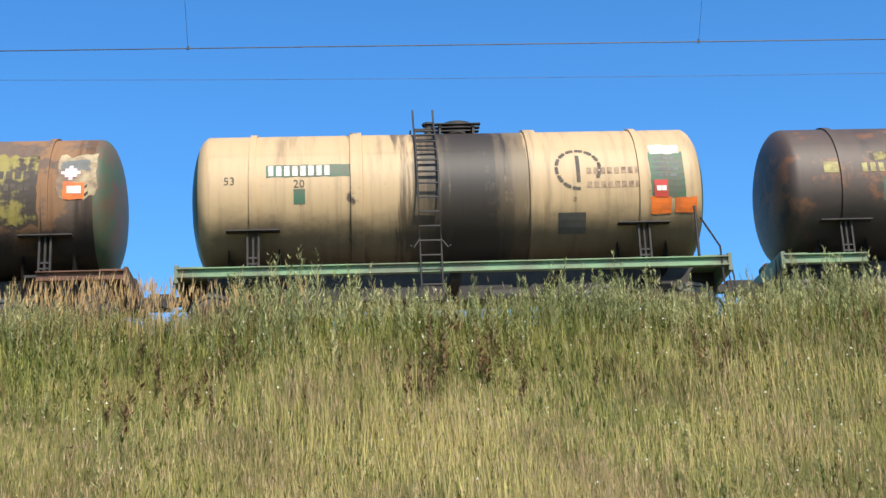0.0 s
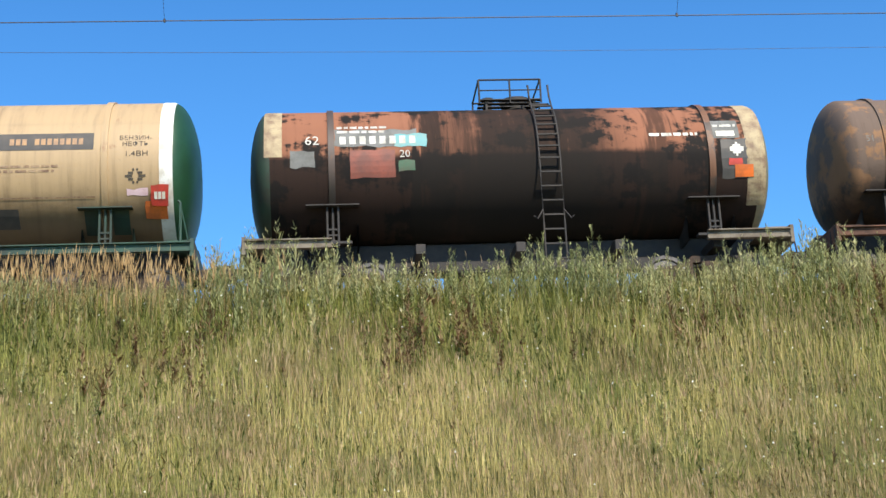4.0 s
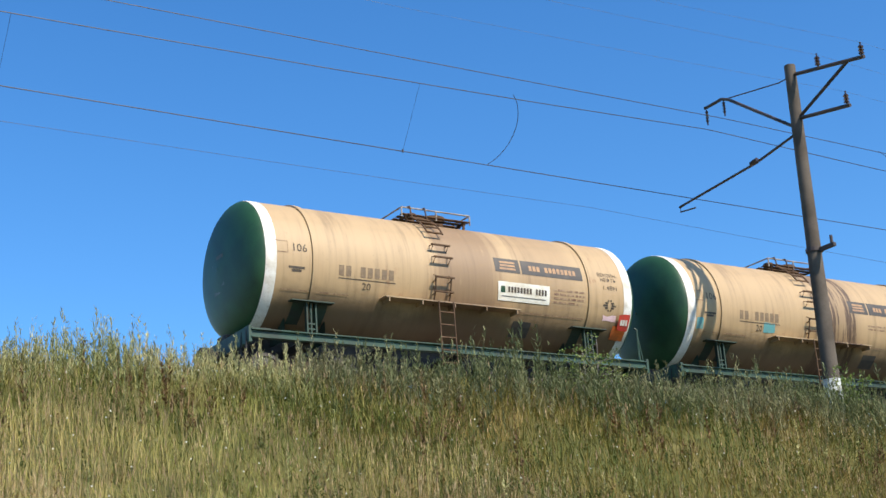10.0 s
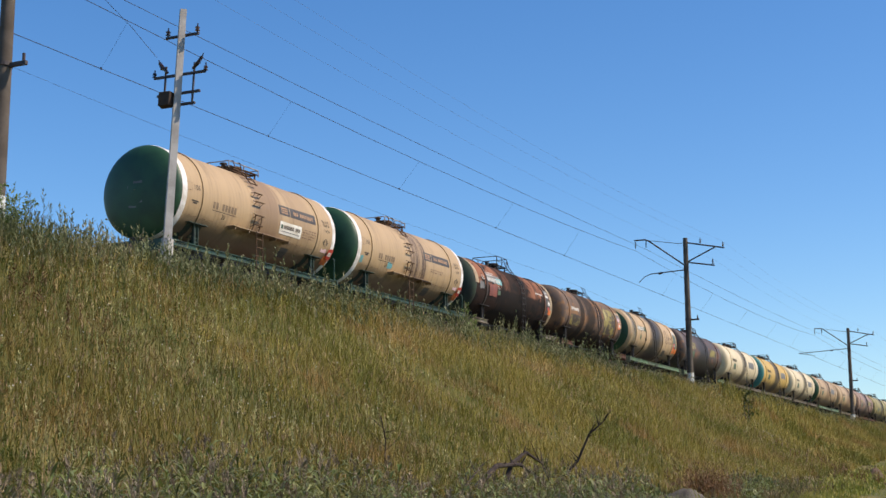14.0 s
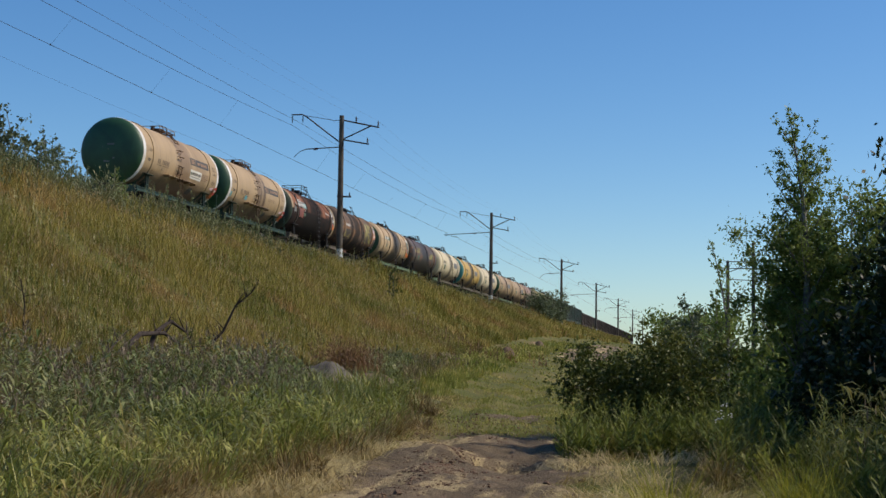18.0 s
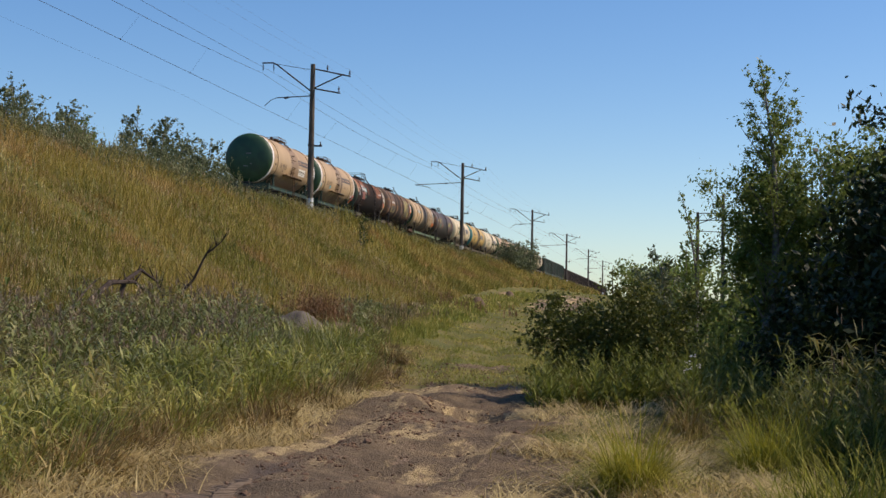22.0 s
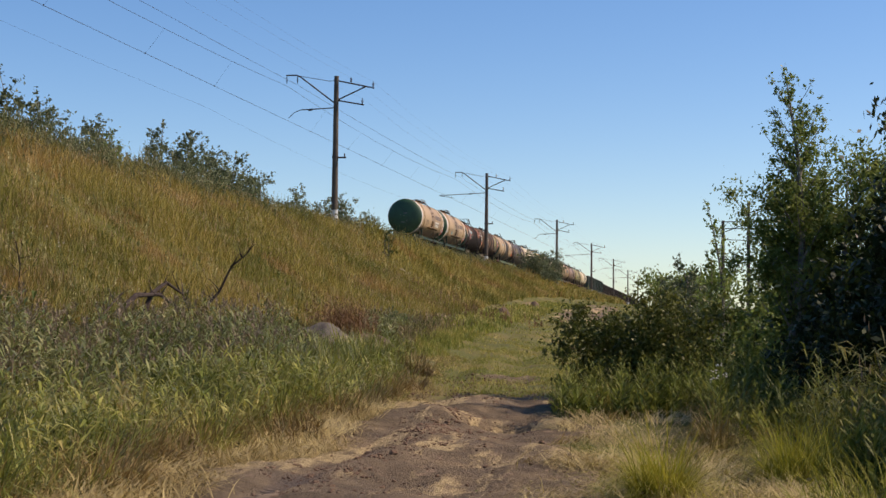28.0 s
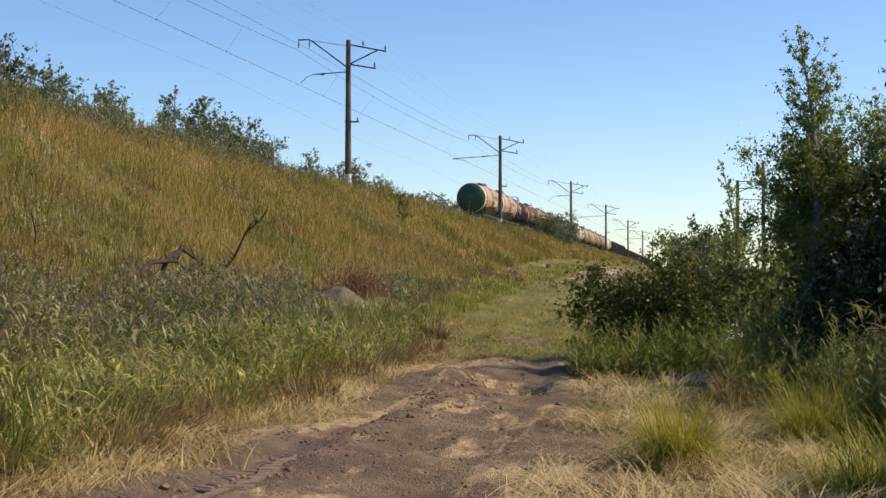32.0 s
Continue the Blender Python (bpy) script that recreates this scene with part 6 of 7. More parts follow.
def spike_plants(p, h, rnd, per, leaf, bush=1.0):
    """Tall weeds: a leafy lower half that narrows into a feathery upright spike."""
    n = len(p)
    tilt = np.stack([rnd.uniform(-.1, .1, n), rnd.uniform(-.1, .1, n), np.ones(n)], -1)
    a = rnd.uniform(0, 6.283, n)
    side = np.stack([np.cos(a), np.sin(a), np.zeros(n)], -1) * 0.006
    made = [(np.stack([p - side, p + side, p + tilt * h[:, None]], 1).reshape(-1, 3), np.arange(3 * n).reshape(-1, 3))]
    t = rnd.uniform(0.08, 1.0, (n, per)) ** 0.8
    c = p[:, None, :] + tilt[:, None, :] * (h[:, None] * t)[..., None]
    ang = rnd.uniform(0, 6.283, (n, per))
    reach = (0.15 * np.clip(1.05 - t, 0, 1) ** 0.8 + 0.03) * h[:, None] * rnd.uniform(0.35, 1.1, (n, per)) * bush
    lift = reach * rnd.uniform(0.5, 2.2, ang.shape)
    end = c + np.stack([np.cos(ang) * reach, np.sin(ang) * reach, lift], -1)
    q = np.stack([-np.sin(ang), np.cos(ang), rnd.uniform(-.5, .5, ang.shape)], -1) * (leaf * rnd.uniform(0.5, 1.2, ang.shape))[..., None]
    mid = c * 0.45 + end * 0.55
    v = np.stack([c, mid - q, end, mid + q], 2).reshape(-1, 3)
    k = np.arange(n * per)[:, None] * 4
    made.append((v, (k[:, None, :] + np.array([[0, 1, 2], [0, 2, 3]])[None]).reshape(-1, 3)))
    return made


def shoulder_weeds():
    rnd = np.random.RandomState(21)
    made = []
    for n, x0, x1, per, leaf, hs in ((2300, -16, 12, 52, 0.009, (0.62, 1.18)), (1400, 12, 28, 44, 0.012, (0.75, 1.4)), (2000, 28, 70, 20, 0.024, (0.8, 1.5)), (1900, 70, 190, 16, 0.058, (0.8, 1.5)), (600, 190, 330, 12, 0.10, (0.7, 1.3))):
        x = rnd.uniform(x0, x1, n)
        y = SHOULDER_Y + 0.1 + rnd.normal(0, 0.75, n) + bend(x)
        h = rnd.uniform(*hs, n) * (0.85 + 0.27 * wave(x, y * 0.3, 0.6, 41)) * np.where(rnd.uniform(0, 1, n) < 0.2, 1.2, 0.85)
        h = np.maximum(h, 0.3) * (1 - 0.25 * step(-5, -10, x)) * (1 - 0.2 * np.exp(-((x + 3.6) / 1.6) ** 2))
        p = np.stack([x, y, land(x, y) - 0.03], -1)
        made += spike_plants(p, h, rnd, per, leaf) if x1 < 80 else weed_plants(p, h, rnd, per, leaf * 0.85, 0.7)
    stuff("shoulder_weeds", made[:2] , M["mugwort"], "tall grey-green weeds with straw tips on top of the bank", "weeds")
    stuff("shoulder_weeds", made[2:10], M["mugwort_dark"], "tall grey-green weeds along the top of the bank", "weeds")
    x = rnd.uniform(-16, 120, 2600)
    y = TRACK_Y + 3.6 + rnd.normal(0, 0.5, len(x)) + bend(x)
    made += weed_plants(np.stack([x, y, land(x, y)], -1), rnd.uniform(0.7, 1.5, len(x)), rnd, 14, 0.045)
    stuff("shoulder_weeds", made[10:], M["mugwort"], "tall weeds on the far side of the track", "weeds")
    # scattered weeds down the bank: grey-green, dull brown and lush ones in drifts
    for name, mat, seed, dense, hs, label in (("bank_weeds", "mugwort", 43, 1.0, (0.35, 0.75), "grey-green weeds scattered over the bank"),
                                              ("bank_weeds", "dry_weed", 46, 1.0, (0.3, 0.7), "brown withered weeds scattered over the bank"),
                                              ("bank_weeds", "lush_weed", 48, 1.1, (0.25, 0.6), "lush green weeds in drifts on the bank")):
        made = []
        for n, x0, x1, per, leaf in ((900, -15, 12, 18, 0.015), (1700, 12, 34, 18, 0.019), (2000 if mat == "mugwort" else 1100, 32, 90, 16, 0.028), (500, 90, 200, 12, 0.06)):
            p = scatter(rnd, int(n * dense), x0, x1, lambda x: np.maximum(toe(x), 13.6), lambda x: SHOULDER_Y - 0.3 + bend(x), 1.0, 1.5, seed)
            made += weed_plants(p, rnd.uniform(*hs, len(p)), rnd, per, leaf)
        if mat == "lush_weed":
            p = scatter(rnd, 1500, 9.5, 17.5, 13.6, 19.5, 0.7, 1.2, 49)
            made += weed_plants(p, rnd.uniform(0.2, 0.55, len(p)), rnd, 26, 0.018)
        stuff(name, made, M[mat], label, "weeds")
    # rust-brown dock stands
    made = []
    for cx, cy, r, n in ((2.2, 21.6, 0.55, 26), (-2.4, 21.0, 0.7, 26), (1.0, 20.6, 0.4, 14), (5.6, 21.4, 0.5, 18), (-6.5, 21.7, 0.7, 22), (9.0, 22.0, 0.6, 22), (14.5, 21.8, 0.8, 26), (18.5, 22.2, 0.7, 24), (24.0, 21.0, 0.9, 24), (82.5, 14.2, 2.2, 60), (78.5, 14.6, 1.6, 40)):
        px, py = rnd.normal(cx, r, n), rnd.normal(cy, r, n)
        made += weed_plants(np.stack([px, py, land(px, py) - 0.02], -1), rnd.uniform(0.4, 0.9, n), rnd, 40, 0.02 if cx < 40 else 0.035)
    stuff("dock_weeds", made, M["dock"], "rust-brown withered dock stands on the bank", "weeds")
    p = scatter(rnd, 1100, -14, 34, 15.5, 23.3, 0.9, 2.2, 44)
    p[:, 2] += rnd.uniform(0.35, 0.75, len(p))
    stuff("wild_flowers", [spindles(p, np.full(len(p), 0.018), np.full(len(p), 0.016), rnd)], M["flower"], "tiny white flowers among the dry grass", "flowers")


def reed_plants(p, h, rnd, per, width, reach):
    """Upright canes with long pointed leaves held out and up, the tips hanging."""
    n = len(p)
    lean = np.stack([rnd.uniform(-.16, .16, n), rnd.uniform(-.16, .16, n), np.ones(n)], -1)
    a = rnd.uniform(0, 6.283, n)
    side = np.stack([np.cos(a), np.sin(a), np.zeros(n)], -1) * 0.006
    top = p + lean * h[:, None]
    made = [(np.stack([p - side, p + side, top], 1).reshape(-1, 3), np.arange(3 * n).reshape(-1, 3))]
    t = rnd.uniform(0.2, 1.0, (n, per))
    c = p[:, None, :] + lean[:, None, :] * (h[:, None] * t)[..., None]
    ang = rnd.uniform(0, 6.283, (n, per))
    ln = reach * rnd.uniform(0.6, 1.2, (n, per))
    rise = rnd.uniform(0.2, 1.1, (n, per))
    d = np.stack([np.cos(ang) * np.cos(rise), np.sin(ang) * np.cos(rise), np.sin(rise)], -1)
    q = np.stack([-np.sin(ang), np.cos(ang), rnd.uniform(-.4, .4, ang.shape)], -1) * (width * rnd.uniform(0.6, 1.2, ang.shape))[..., None]
    mid = c + d * (ln * 0.45)[..., None]
    end = c + d * (ln * 0.95)[..., None] - np.array([0, 0, 1]) * (ln * rnd.uniform(0.1, 0.55, ang.shape))[..., None]
    v = np.stack([c, mid - q, mid + q, end], 2).reshape(-1, 3)
    k = np.arange(n * per)[:, None] * 4
    made.append((v, (k[:, None, :] + np.array([[0, 1, 2], [1, 3, 2]])[None]).reshape(-1, 3)))
    return made, top


def low_ground_plants():
    """Reeds and tall grass between the bank and the road, straw at the road's edge, and the verge on the other side."""
    rnd = np.random.RandomState(51)
    left = lambda x: road_y(x) + 1.75 + 0.5 * step(24, 14, x) + 0.3 * wave(x, x * 0, 1.1, 52)
    view = lambda p: 1 - 0.62 * np.exp(-((p[:, 1] / p[:, 0] - 0.278) / 0.035) ** 2) * step(25, 32, p[:, 0])      # plants lowered along the camera's sight line to the heaps
    # reed bed with plumes at the back
    reeds, heads, under = [], [], []
    for n, x0, x1, w, reach in ((3000, 8, 34, 0.021, 0.36), (1500, 34, 52, 0.026, 0.38)):
        p = scatter(rnd, n, x0, x1, lambda x: left(x) + 1.9, lambda x: toe(x) - 0.5, 0.9, 1.3, 53)
        h = rnd.uniform(0.75, 1.25, len(p)) * (1 + 0.22 * wave(p[:, 0], p[:, 1], 1.2, 57)) * view(p)
        h *= 0.72 + 0.28 * step(1.5, 4.5, p[:, 1] - left(p[:, 0]))
        made, top = reed_plants(p, h, rnd, 10, w, reach)
        reeds += made
        k = (rnd.uniform(0, 1, len(p)) < 0.6) & (p[:, 1] - left(p[:, 0]) > 2.4)
        heads += spike_plants(top[k] - [0, 0, 0.06], rnd.uniform(0.14, 0.26, k.sum()), rnd, 16, 0.011, 2.6)
    for n, x0, x1, w in ((20000, 6, 32, 0.016), (15000, 32, 62, 0.024), (3000, 62, 110, 0.06)):
        p = scatter(rnd, n, x0, x1, lambda x: left(x) + 1.2, lambda x: toe(x) + 0.1, 0.8, 0.9, 53)
        h = rnd.uniform(0.35, 0.9, len(p)) * (1 + 0.35 * wave(p[:, 0], p[:, 1], 0.8, 57)) * step(95, 45, p[:, 0]) * view(p) + 0.12
        v, f, _ = blades(p, h, rnd.uniform(0.7, 1.4, len(p)) * w, rnd.uniform(0.2, 0.9, len(p)), rnd, 0.45)
        under.append((v, f))
    herbs = []
    for n, x0, x1 in ((1500, 12, 34), (1400, 34, 60)):
        p = scatter(rnd, n, x0, x1, lambda x: left(x) + 3.0, lambda x: toe(x) + 0.3, 0.6, 1.0, 59)
        herbs += weed_plants(p, rnd.uniform(0.4, 0.85, len(p)) * view(p), rnd, 24, 0.02, 1.2)
    stuff("toe_weeds", herbs, M["reed_under"], "dull green and brown weeds behind the reeds", "weeds")
    stuff("reeds", reeds, M["reed"], "tall blue-green reeds at the foot of the bank", "reeds")
    stuff("reed_heads", heads, M["plume"], "purple-brown plumes on the reeds", "reeds")
    stuff("reed_undergrowth", under, M["reed_under"], "dull green and brown grass between the reeds", "grass")
    # tall arching clumps in front of the reeds, withered ones along their foot
    for mat, n, a0, a1, size, seed, label in (("verge_green", 170, 0.3, 2.7, 0.95, 63, "tall bright green grass clumps along the foot of the bank"),
                                              ("reed", 80, 0.9, 3.6, 1.0, 64, "tall blue-green grass clumps along the foot of the bank"),
                                              ("dry_weed", 120, 0.0, 1.3, 0.6, 65, "withered brown grass clumps beside the road"),
                                              ("thatch", 70, 0.1, 1.2, 0.6, 66, "straw-yellow grass clumps beside the road")):
        rn = np.random.RandomState(seed)
        clumps = []
        for k in range(n):
            cx = 8 + 34 * rn.uniform() ** 1.3
            cy = float(left(np.array([cx]))[0]) + rn.uniform(a0, a1)
            q, rr0 = 75, rn.uniform(0.12, 0.4)
            a, d = rn.uniform(0, 6.283, q), rr0 * np.sqrt(rn.uniform(0, 1, q))
            px, py = cx + d * np.cos(a), cy + d * np.sin(a)
            pts = np.stack([px, py, land(px, py) - 0.03], -1)
            way = np.arctan2(np.sin(a) + rn.normal(0, 0.6), np.cos(a) + rn.normal(0, 0.6)) + rn.normal(0, 0.5, q)
            clumps.append(arcs(pts, rn.uniform(0.65, 1.25, q) * rn.uniform(0.75, 1.05) * size, rn.uniform(0.008, 0.018, q) * (1 + cx / 45), way, rn.uniform(0.15, 1.25, q), rn))
        stuff("verge_clumps", clumps, M[mat], label, "grass")
    leafy_front = []
    for n, x0, x1 in ((1300, 8, 28), (700, 28, 45)):
        p = scatter(rnd, n, x0, x1, lambda x: left(x) + 0.4, lambda x: left(x) + 2.6, 0.8, 0.8, 62)
        made, top = reed_plants(p, rnd.uniform(0.45, 0.95, len(p)) * view(p), rnd, 10, 0.014 + 0.0003 * x0, 0.38)
        leafy_front += made
    stuff("reeds", leafy_front, M["verge_green"], "bright green reed shoots in front of the reed bed", "reeds")
    green, straw, shady = [], [], []
    for n, x0, x1, w in ((7000, 5, 30, 0.012), (12000, 30, 60, 0.018), (8000, 60, 120, 0.05)):
        p = scatter(rnd, n, x0, x1, lambda x: left(x) + 0.1, lambda x: left(x) + 2.6, 0.6, 0.9, 54)
        h = rnd.uniform(0.25, 0.7, len(p)) * (0.6 + 0.4 * step(0, 1.2, p[:, 1] - left(p[:, 0])))
        v, f, _ = blades(p, h, rnd.uniform(0.7, 1.4, len(p)) * w, rnd.uniform(0.2, 0.9, len(p)), rnd, 0.5)
        green.append((v, f))
    for n, x0, x1, d0, d1, w in ((30000, 6, 27, -0.65, 0.4, 0.009), (8000, 27, 48, -0.6, 0.4, 0.016)):
        p = scatter(rnd, n, x0, x1, lambda x: left(x) + d0, lambda x: left(x) + d1, 0.7, 0.6, 55)
        v, f, _ = blades(p, rnd.uniform(0.05, 0.17, len(p)), rnd.uniform(0.7, 1.4, len(p)) * w, rnd.uniform(1.6, 4.4, len(p)), rnd, 0.22)
        straw.append((v, f))
    for n, x0, x1, d0, d1, w in ((17000, 5, 19, -4.6, -1.35, 0.008), (1500, 30, 48, -4.0, -1.5, 0.014)):
        p = scatter(rnd, n, x0, x1, lambda x: road_y(x) + d0, lambda x: road_y(x) + d1 - 0.35 * step(20, 12, x), 0.95, 0.8, 55)
        v, f, _ = blades(p, rnd.uniform(0.03, 0.12, len(p)), rnd.uniform(0.7, 1.4, len(p)) * w, rnd.uniform(1.6, 4.6, len(p)), rnd, 0.2)
        straw.append((v, f))
    # thin grass and straw round the viewer's stand
    p = scatter(rnd, 16000, -16, 6, -9, 13.5, 0.6, 1.2, 61)
    p = p[(abs(p[:, 1] - road_y(p[:, 0])) > 1.7) & (np.hypot(p[:, 0], p[:, 1]) > 1.2)]
    v, f, _ = blades(p, rnd.uniform(0.06, 0.3, len(p)), rnd.uniform(0.7, 1.4, len(p)) * 0.012, rnd.uniform(0.3, 1.6, len(p)), rnd, 0.4)
    green.append((v, f))
    # short turf along the far road and on the verge by the thicket
    for n, x0, x1, d0, d1, w in ((34000, 26, 62, -2.6, 2.6, 0.013), (16000, 60, 130, -2.5, 4.5, 0.032), (7000, 100, 260, -8, 9, 0.10), (46000, 6, 40, -7, -1.5, 0.009), (9000, 40, 140, -14, -2.0, 0.05)):
        p = scatter(rnd, n, x0, x1, lambda x: road_y(x) + d0, lambda x: road_y(x) + d1, 0.9, 0.8, 56)
        p = p[(p[:, 0] > 31 + 3 * wave(p[:, 0], p[:, 1], 1.0, 67)) | (abs(p[:, 1] - road_y(p[:, 0])) > 1.5)]
        h = rnd.uniform(0.03, 0.11, len(p)) * np.where(p[:, 0] > 27, 1.9, 1.0) * np.where(p[:, 1] < road_y(p[:, 0]) - 4.2, 2.2, 1.0)
        v, f, _ = blades(p, h, rnd.uniform(0.7, 1.4, len(p)) * w, rnd.uniform(0.3, 1.2, len(p)), rnd, 0.45)
        (shady if d1 == -1.5 else green).append((v, f))
    # long flattened straw in swaths on both edges
    rn = np.random.RandomState(68)
    swaths = []
    for k in range(210):
        cx = 7 + 17 * rn.uniform() ** 1.3
        side = 1 if k % 2 else -1
        cy = float(left(np.array([cx]))[0]) + rn.uniform(-0.5, 0.5) if side > 0 else float(road_y(cx)) - rn.uniform(1.6, 4.6)
        q, way = 75, (0.15 if side > 0 else rn.uniform(-0.6, 0.6)) + rn.choice((0, 3.1416)) + rn.normal(0, 0.4)
        px, py = cx + rn.normal(0, 0.35, q), cy + rn.normal(0, 0.16, q)
        pts = np.stack([px, py, land(px, py) + 0.04], -1)
        swaths.append(arcs(pts, rn.uniform(0.35, 0.85, q), rn.uniform(0.005, 0.010, q), way + rn.normal(0, 0.45, q), rn.uniform(0.15, 0.5, q), rn, 0.88))
    stuff("straw_swaths", swaths, M["pale_straw"], "long pale straw lying in tangled swaths", "straw")
    stuff("verge_grass", green, M["green_grass"], "green grass beside the dirt road", "grass")
    stuff("verge_grass", shady, M["verge_mid"], "darker green grass between the road and the thicket", "grass")
    stuff("dry_straw", straw, M["thatch"], "flattened pale straw at the road's edge", "straw")


def tussock(x, y, r, h, n, mat, seed, label):
    """One uneven clump of long arching grass made of several tufts."""
    rnd = np.random.RandomState(seed)
    tufts = rnd.normal(0, 0.42 * r, (7, 2))
    size = rnd.uniform(0.6, 1.1, 7)
    k = rnd.choice(7, n)
    a, d = rnd.uniform(0, 6.283, n), 0.3 * r * np.sqrt(rnd.uniform(0, 1, n))
    px, py = x + tufts[k, 0] + d * np.cos(a), y + tufts[k, 1] + d * np.sin(a)
    p = np.stack([px, py, land(px, py) - 0.03], -1)
    way = np.arctan2(np.sin(a) + tufts[k, 1] / r, np.cos(a) + tufts[k, 0] / r) + rnd.normal(0, 0.8, n)
    v, f = arcs(p, rnd.uniform(0.45, 1.2, n) * h * size[k], rnd.uniform(0.004, 0.010, n), way, rnd.uniform(0.25, 1.5, n), rnd)
    return tagged(new("grass_tussock", sheet("grass_tussock", v, f, mat, False)), label, "grass", "tussocks")


slope_grass()
shoulder_weeds()
low_ground_plants()
for i, (x, y, r, h, n, mat, label) in enumerate((
        (13.5, 0.62, 0.34, 0.98, 1500, "yellow_grass", "yellow-green arching grass tussock by the road"),
        (12.4, 0.45, 0.25, 0.42, 350, "thatch", "withered straw tussock by the road"),
        (15.8, -0.70, 0.60, 1.1, 2500, "yellow_grass", "sunlit yellow-green grass tussock under the trees"),
        (11.5, -1.10, 0.55, 0.85, 1900, "yellow_grass", "yellow-green grass tussock at the edge of shade"),
        (20.2, 0.15, 0.3, 0.95, 420, "thatch", "pale dry grass tussock with white umbels"),
        (22.6, -0.4, 0.8, 1.25, 1300, "under_green", "green arching tall grass in front of the bushes"),
        (18.4, -1.3, 0.7, 1.1, 1000, "under_green", "green arching tall grass in front of the thicket"),
        (25.6, 0.9, 0.7, 1.15, 1100, "verge_green", "light green tall grass at the foot of the bush"),
        (26.3, 2.1, 0.8, 1.1, 1100, "verge_green", "light green tall grass at the foot of the bush"),
        # darker green paints the trees' shade into these two
        (19.9, -3.0, 1.2, 1.4, 1600, "under_green", "shaded tall grass under the trees"),
        (17.3, -3.0, 1.2, 1.4, 1600, "under_green", "shaded tall grass under the trees"),
        (48.0, 12.6, 1.4, 1.1, 1500, "reed", "blue-green grass tussock below the bank"),
        (55.0, 13.0, 1.7, 1.1, 1500, "green_grass", "fresh green grass tussock below the bank"))):
    tussock(x, y, r, h, n, M[mat], 70 + i, label)


def thicket_weeds():
    """Lush herbs round the foot of the bushes."""
    rnd = np.random.RandomState(91)
    made = []
    for n, x0, x1, y0, y1, hs in ((330, 24.6, 28.6, 0.2, 3.0, (0.5, 1.15)), (300, 20.5, 27.0, -2.6, 0.4, (0.5, 1.3)), (420, 14.5, 22.0, -5.5, -1.2, (0.5, 1.2)), (300, 11.5, 15.5, -4.5, -1.7, (0.4, 0.9)), (120, 28.0, 40.0, 1.8, 3.4, (0.4, 0.9))):
        p = scatter(rnd, n, x0, x1, y0, y1, 0.4, 0.6, 92)
        made += weed_plants(p, rnd.uniform(*hs, len(p)), rnd, 40, 0.02, 1.7)
    stuff("thicket_weeds", made, M["herb"], "lush green herbs round the foot of the bushes", "weeds")
    # reeds in front of the shaded thicket; a darker green puts shade into them
    q = scatter(rnd, 110, 15.8, 19.0, -2.4, -1.0, 0.3, 0.6, 94)
    made, top = reed_plants(q, rnd.uniform(0.9, 1.5, len(q)), rnd, 12, 0.014, 0.42)
    # umbels on thin stems
    q = np.array([(20.1, 0.15, 0.0), (20.15, 0.05, 0.0), (20.05, 0.22, 0.0), (20.2, 0.25, 0.0)])
    q[:, 2] = land(q[:, 0], q[:, 1])
    v, f, tip = blades(q, np.array([1.15, 1.0, 0.95, 1.06]), np.full(4, 0.012), np.full(4, 0.05), rnd)
    stuff("reeds", made + [(v, f)], M["under_green"], "arching green reeds in front of the thicket", "reeds")
    p = np.concatenate([tip + rnd.normal(0, 0.035, tip.shape) * [1, 1, 0.5] for _ in range(7)])
    stuff("umbel_flowers", [spindles(p, np.full(len(p), 0.012), np.full(len(p), 0.016), rnd)], M["flower"], "white umbel flowers over a dry tussock", "flowers")
    # purple-brown plumes standing in the shade
    n = 26
    q = np.stack([rnd.uniform(15.0, 22.0, n), rnd.uniform(-3.6, -1.0, n), np.zeros(n)], -1)
    q[:, 2] = land(q[:, 0], q[:, 1])
    h = rnd.uniform(1.0, 1.9, n)
    v, f, tip = blades(q, h, np.full(n, 0.012), rnd.uniform(0.05, 0.2, n), rnd)
    stuff("plume_grass", [(v, f), spindles(tip, rnd.uniform(0.08, 0.15, n), rnd.uniform(0.008, 0.016, n), rnd)], M["plume"], "brown plumed grass in front of the trees", "grass")


M["herb"] = leafy("lush_herb_leaf", [(0.08, 0.115, 0.022), (0.15, 0.19, 0.038), (0.27, 0.28, 0.07)], 0.35, patch=0.6, var=0.45)
thicket_weeds()


# ---- trees and bushes ----
M["leaf_dark"] = leafy("dark_willow_leaf", [(0.055, 0.076, 0.016), (0.10, 0.122, 0.026), (0.185, 0.192, 0.045)], 0.26, 0.5, patch=0.5)
# near-black leaves carry the thicket's shade in their colour
M["leaf_shade"] = leafy("shade_darkened_leaf", [(0.014, 0.027, 0.008), (0.024, 0.042, 0.012), (0.044, 0.062, 0.017)], 0.12, 0.5, patch=0.5)
M["leaf_mid"] = leafy("poplar_leaf", [(0.105, 0.165, 0.04), (0.175, 0.24, 0.06), (0.29, 0.335, 0.10)], 0.45, 0.45, patch=0.5)
M["leaf_birch"] = leafy("birch_leaf", [(0.075, 0.10, 0.05), (0.13, 0.16, 0.078), (0.21, 0.235, 0.125)], 0.3, 0.5, patch=0.3)


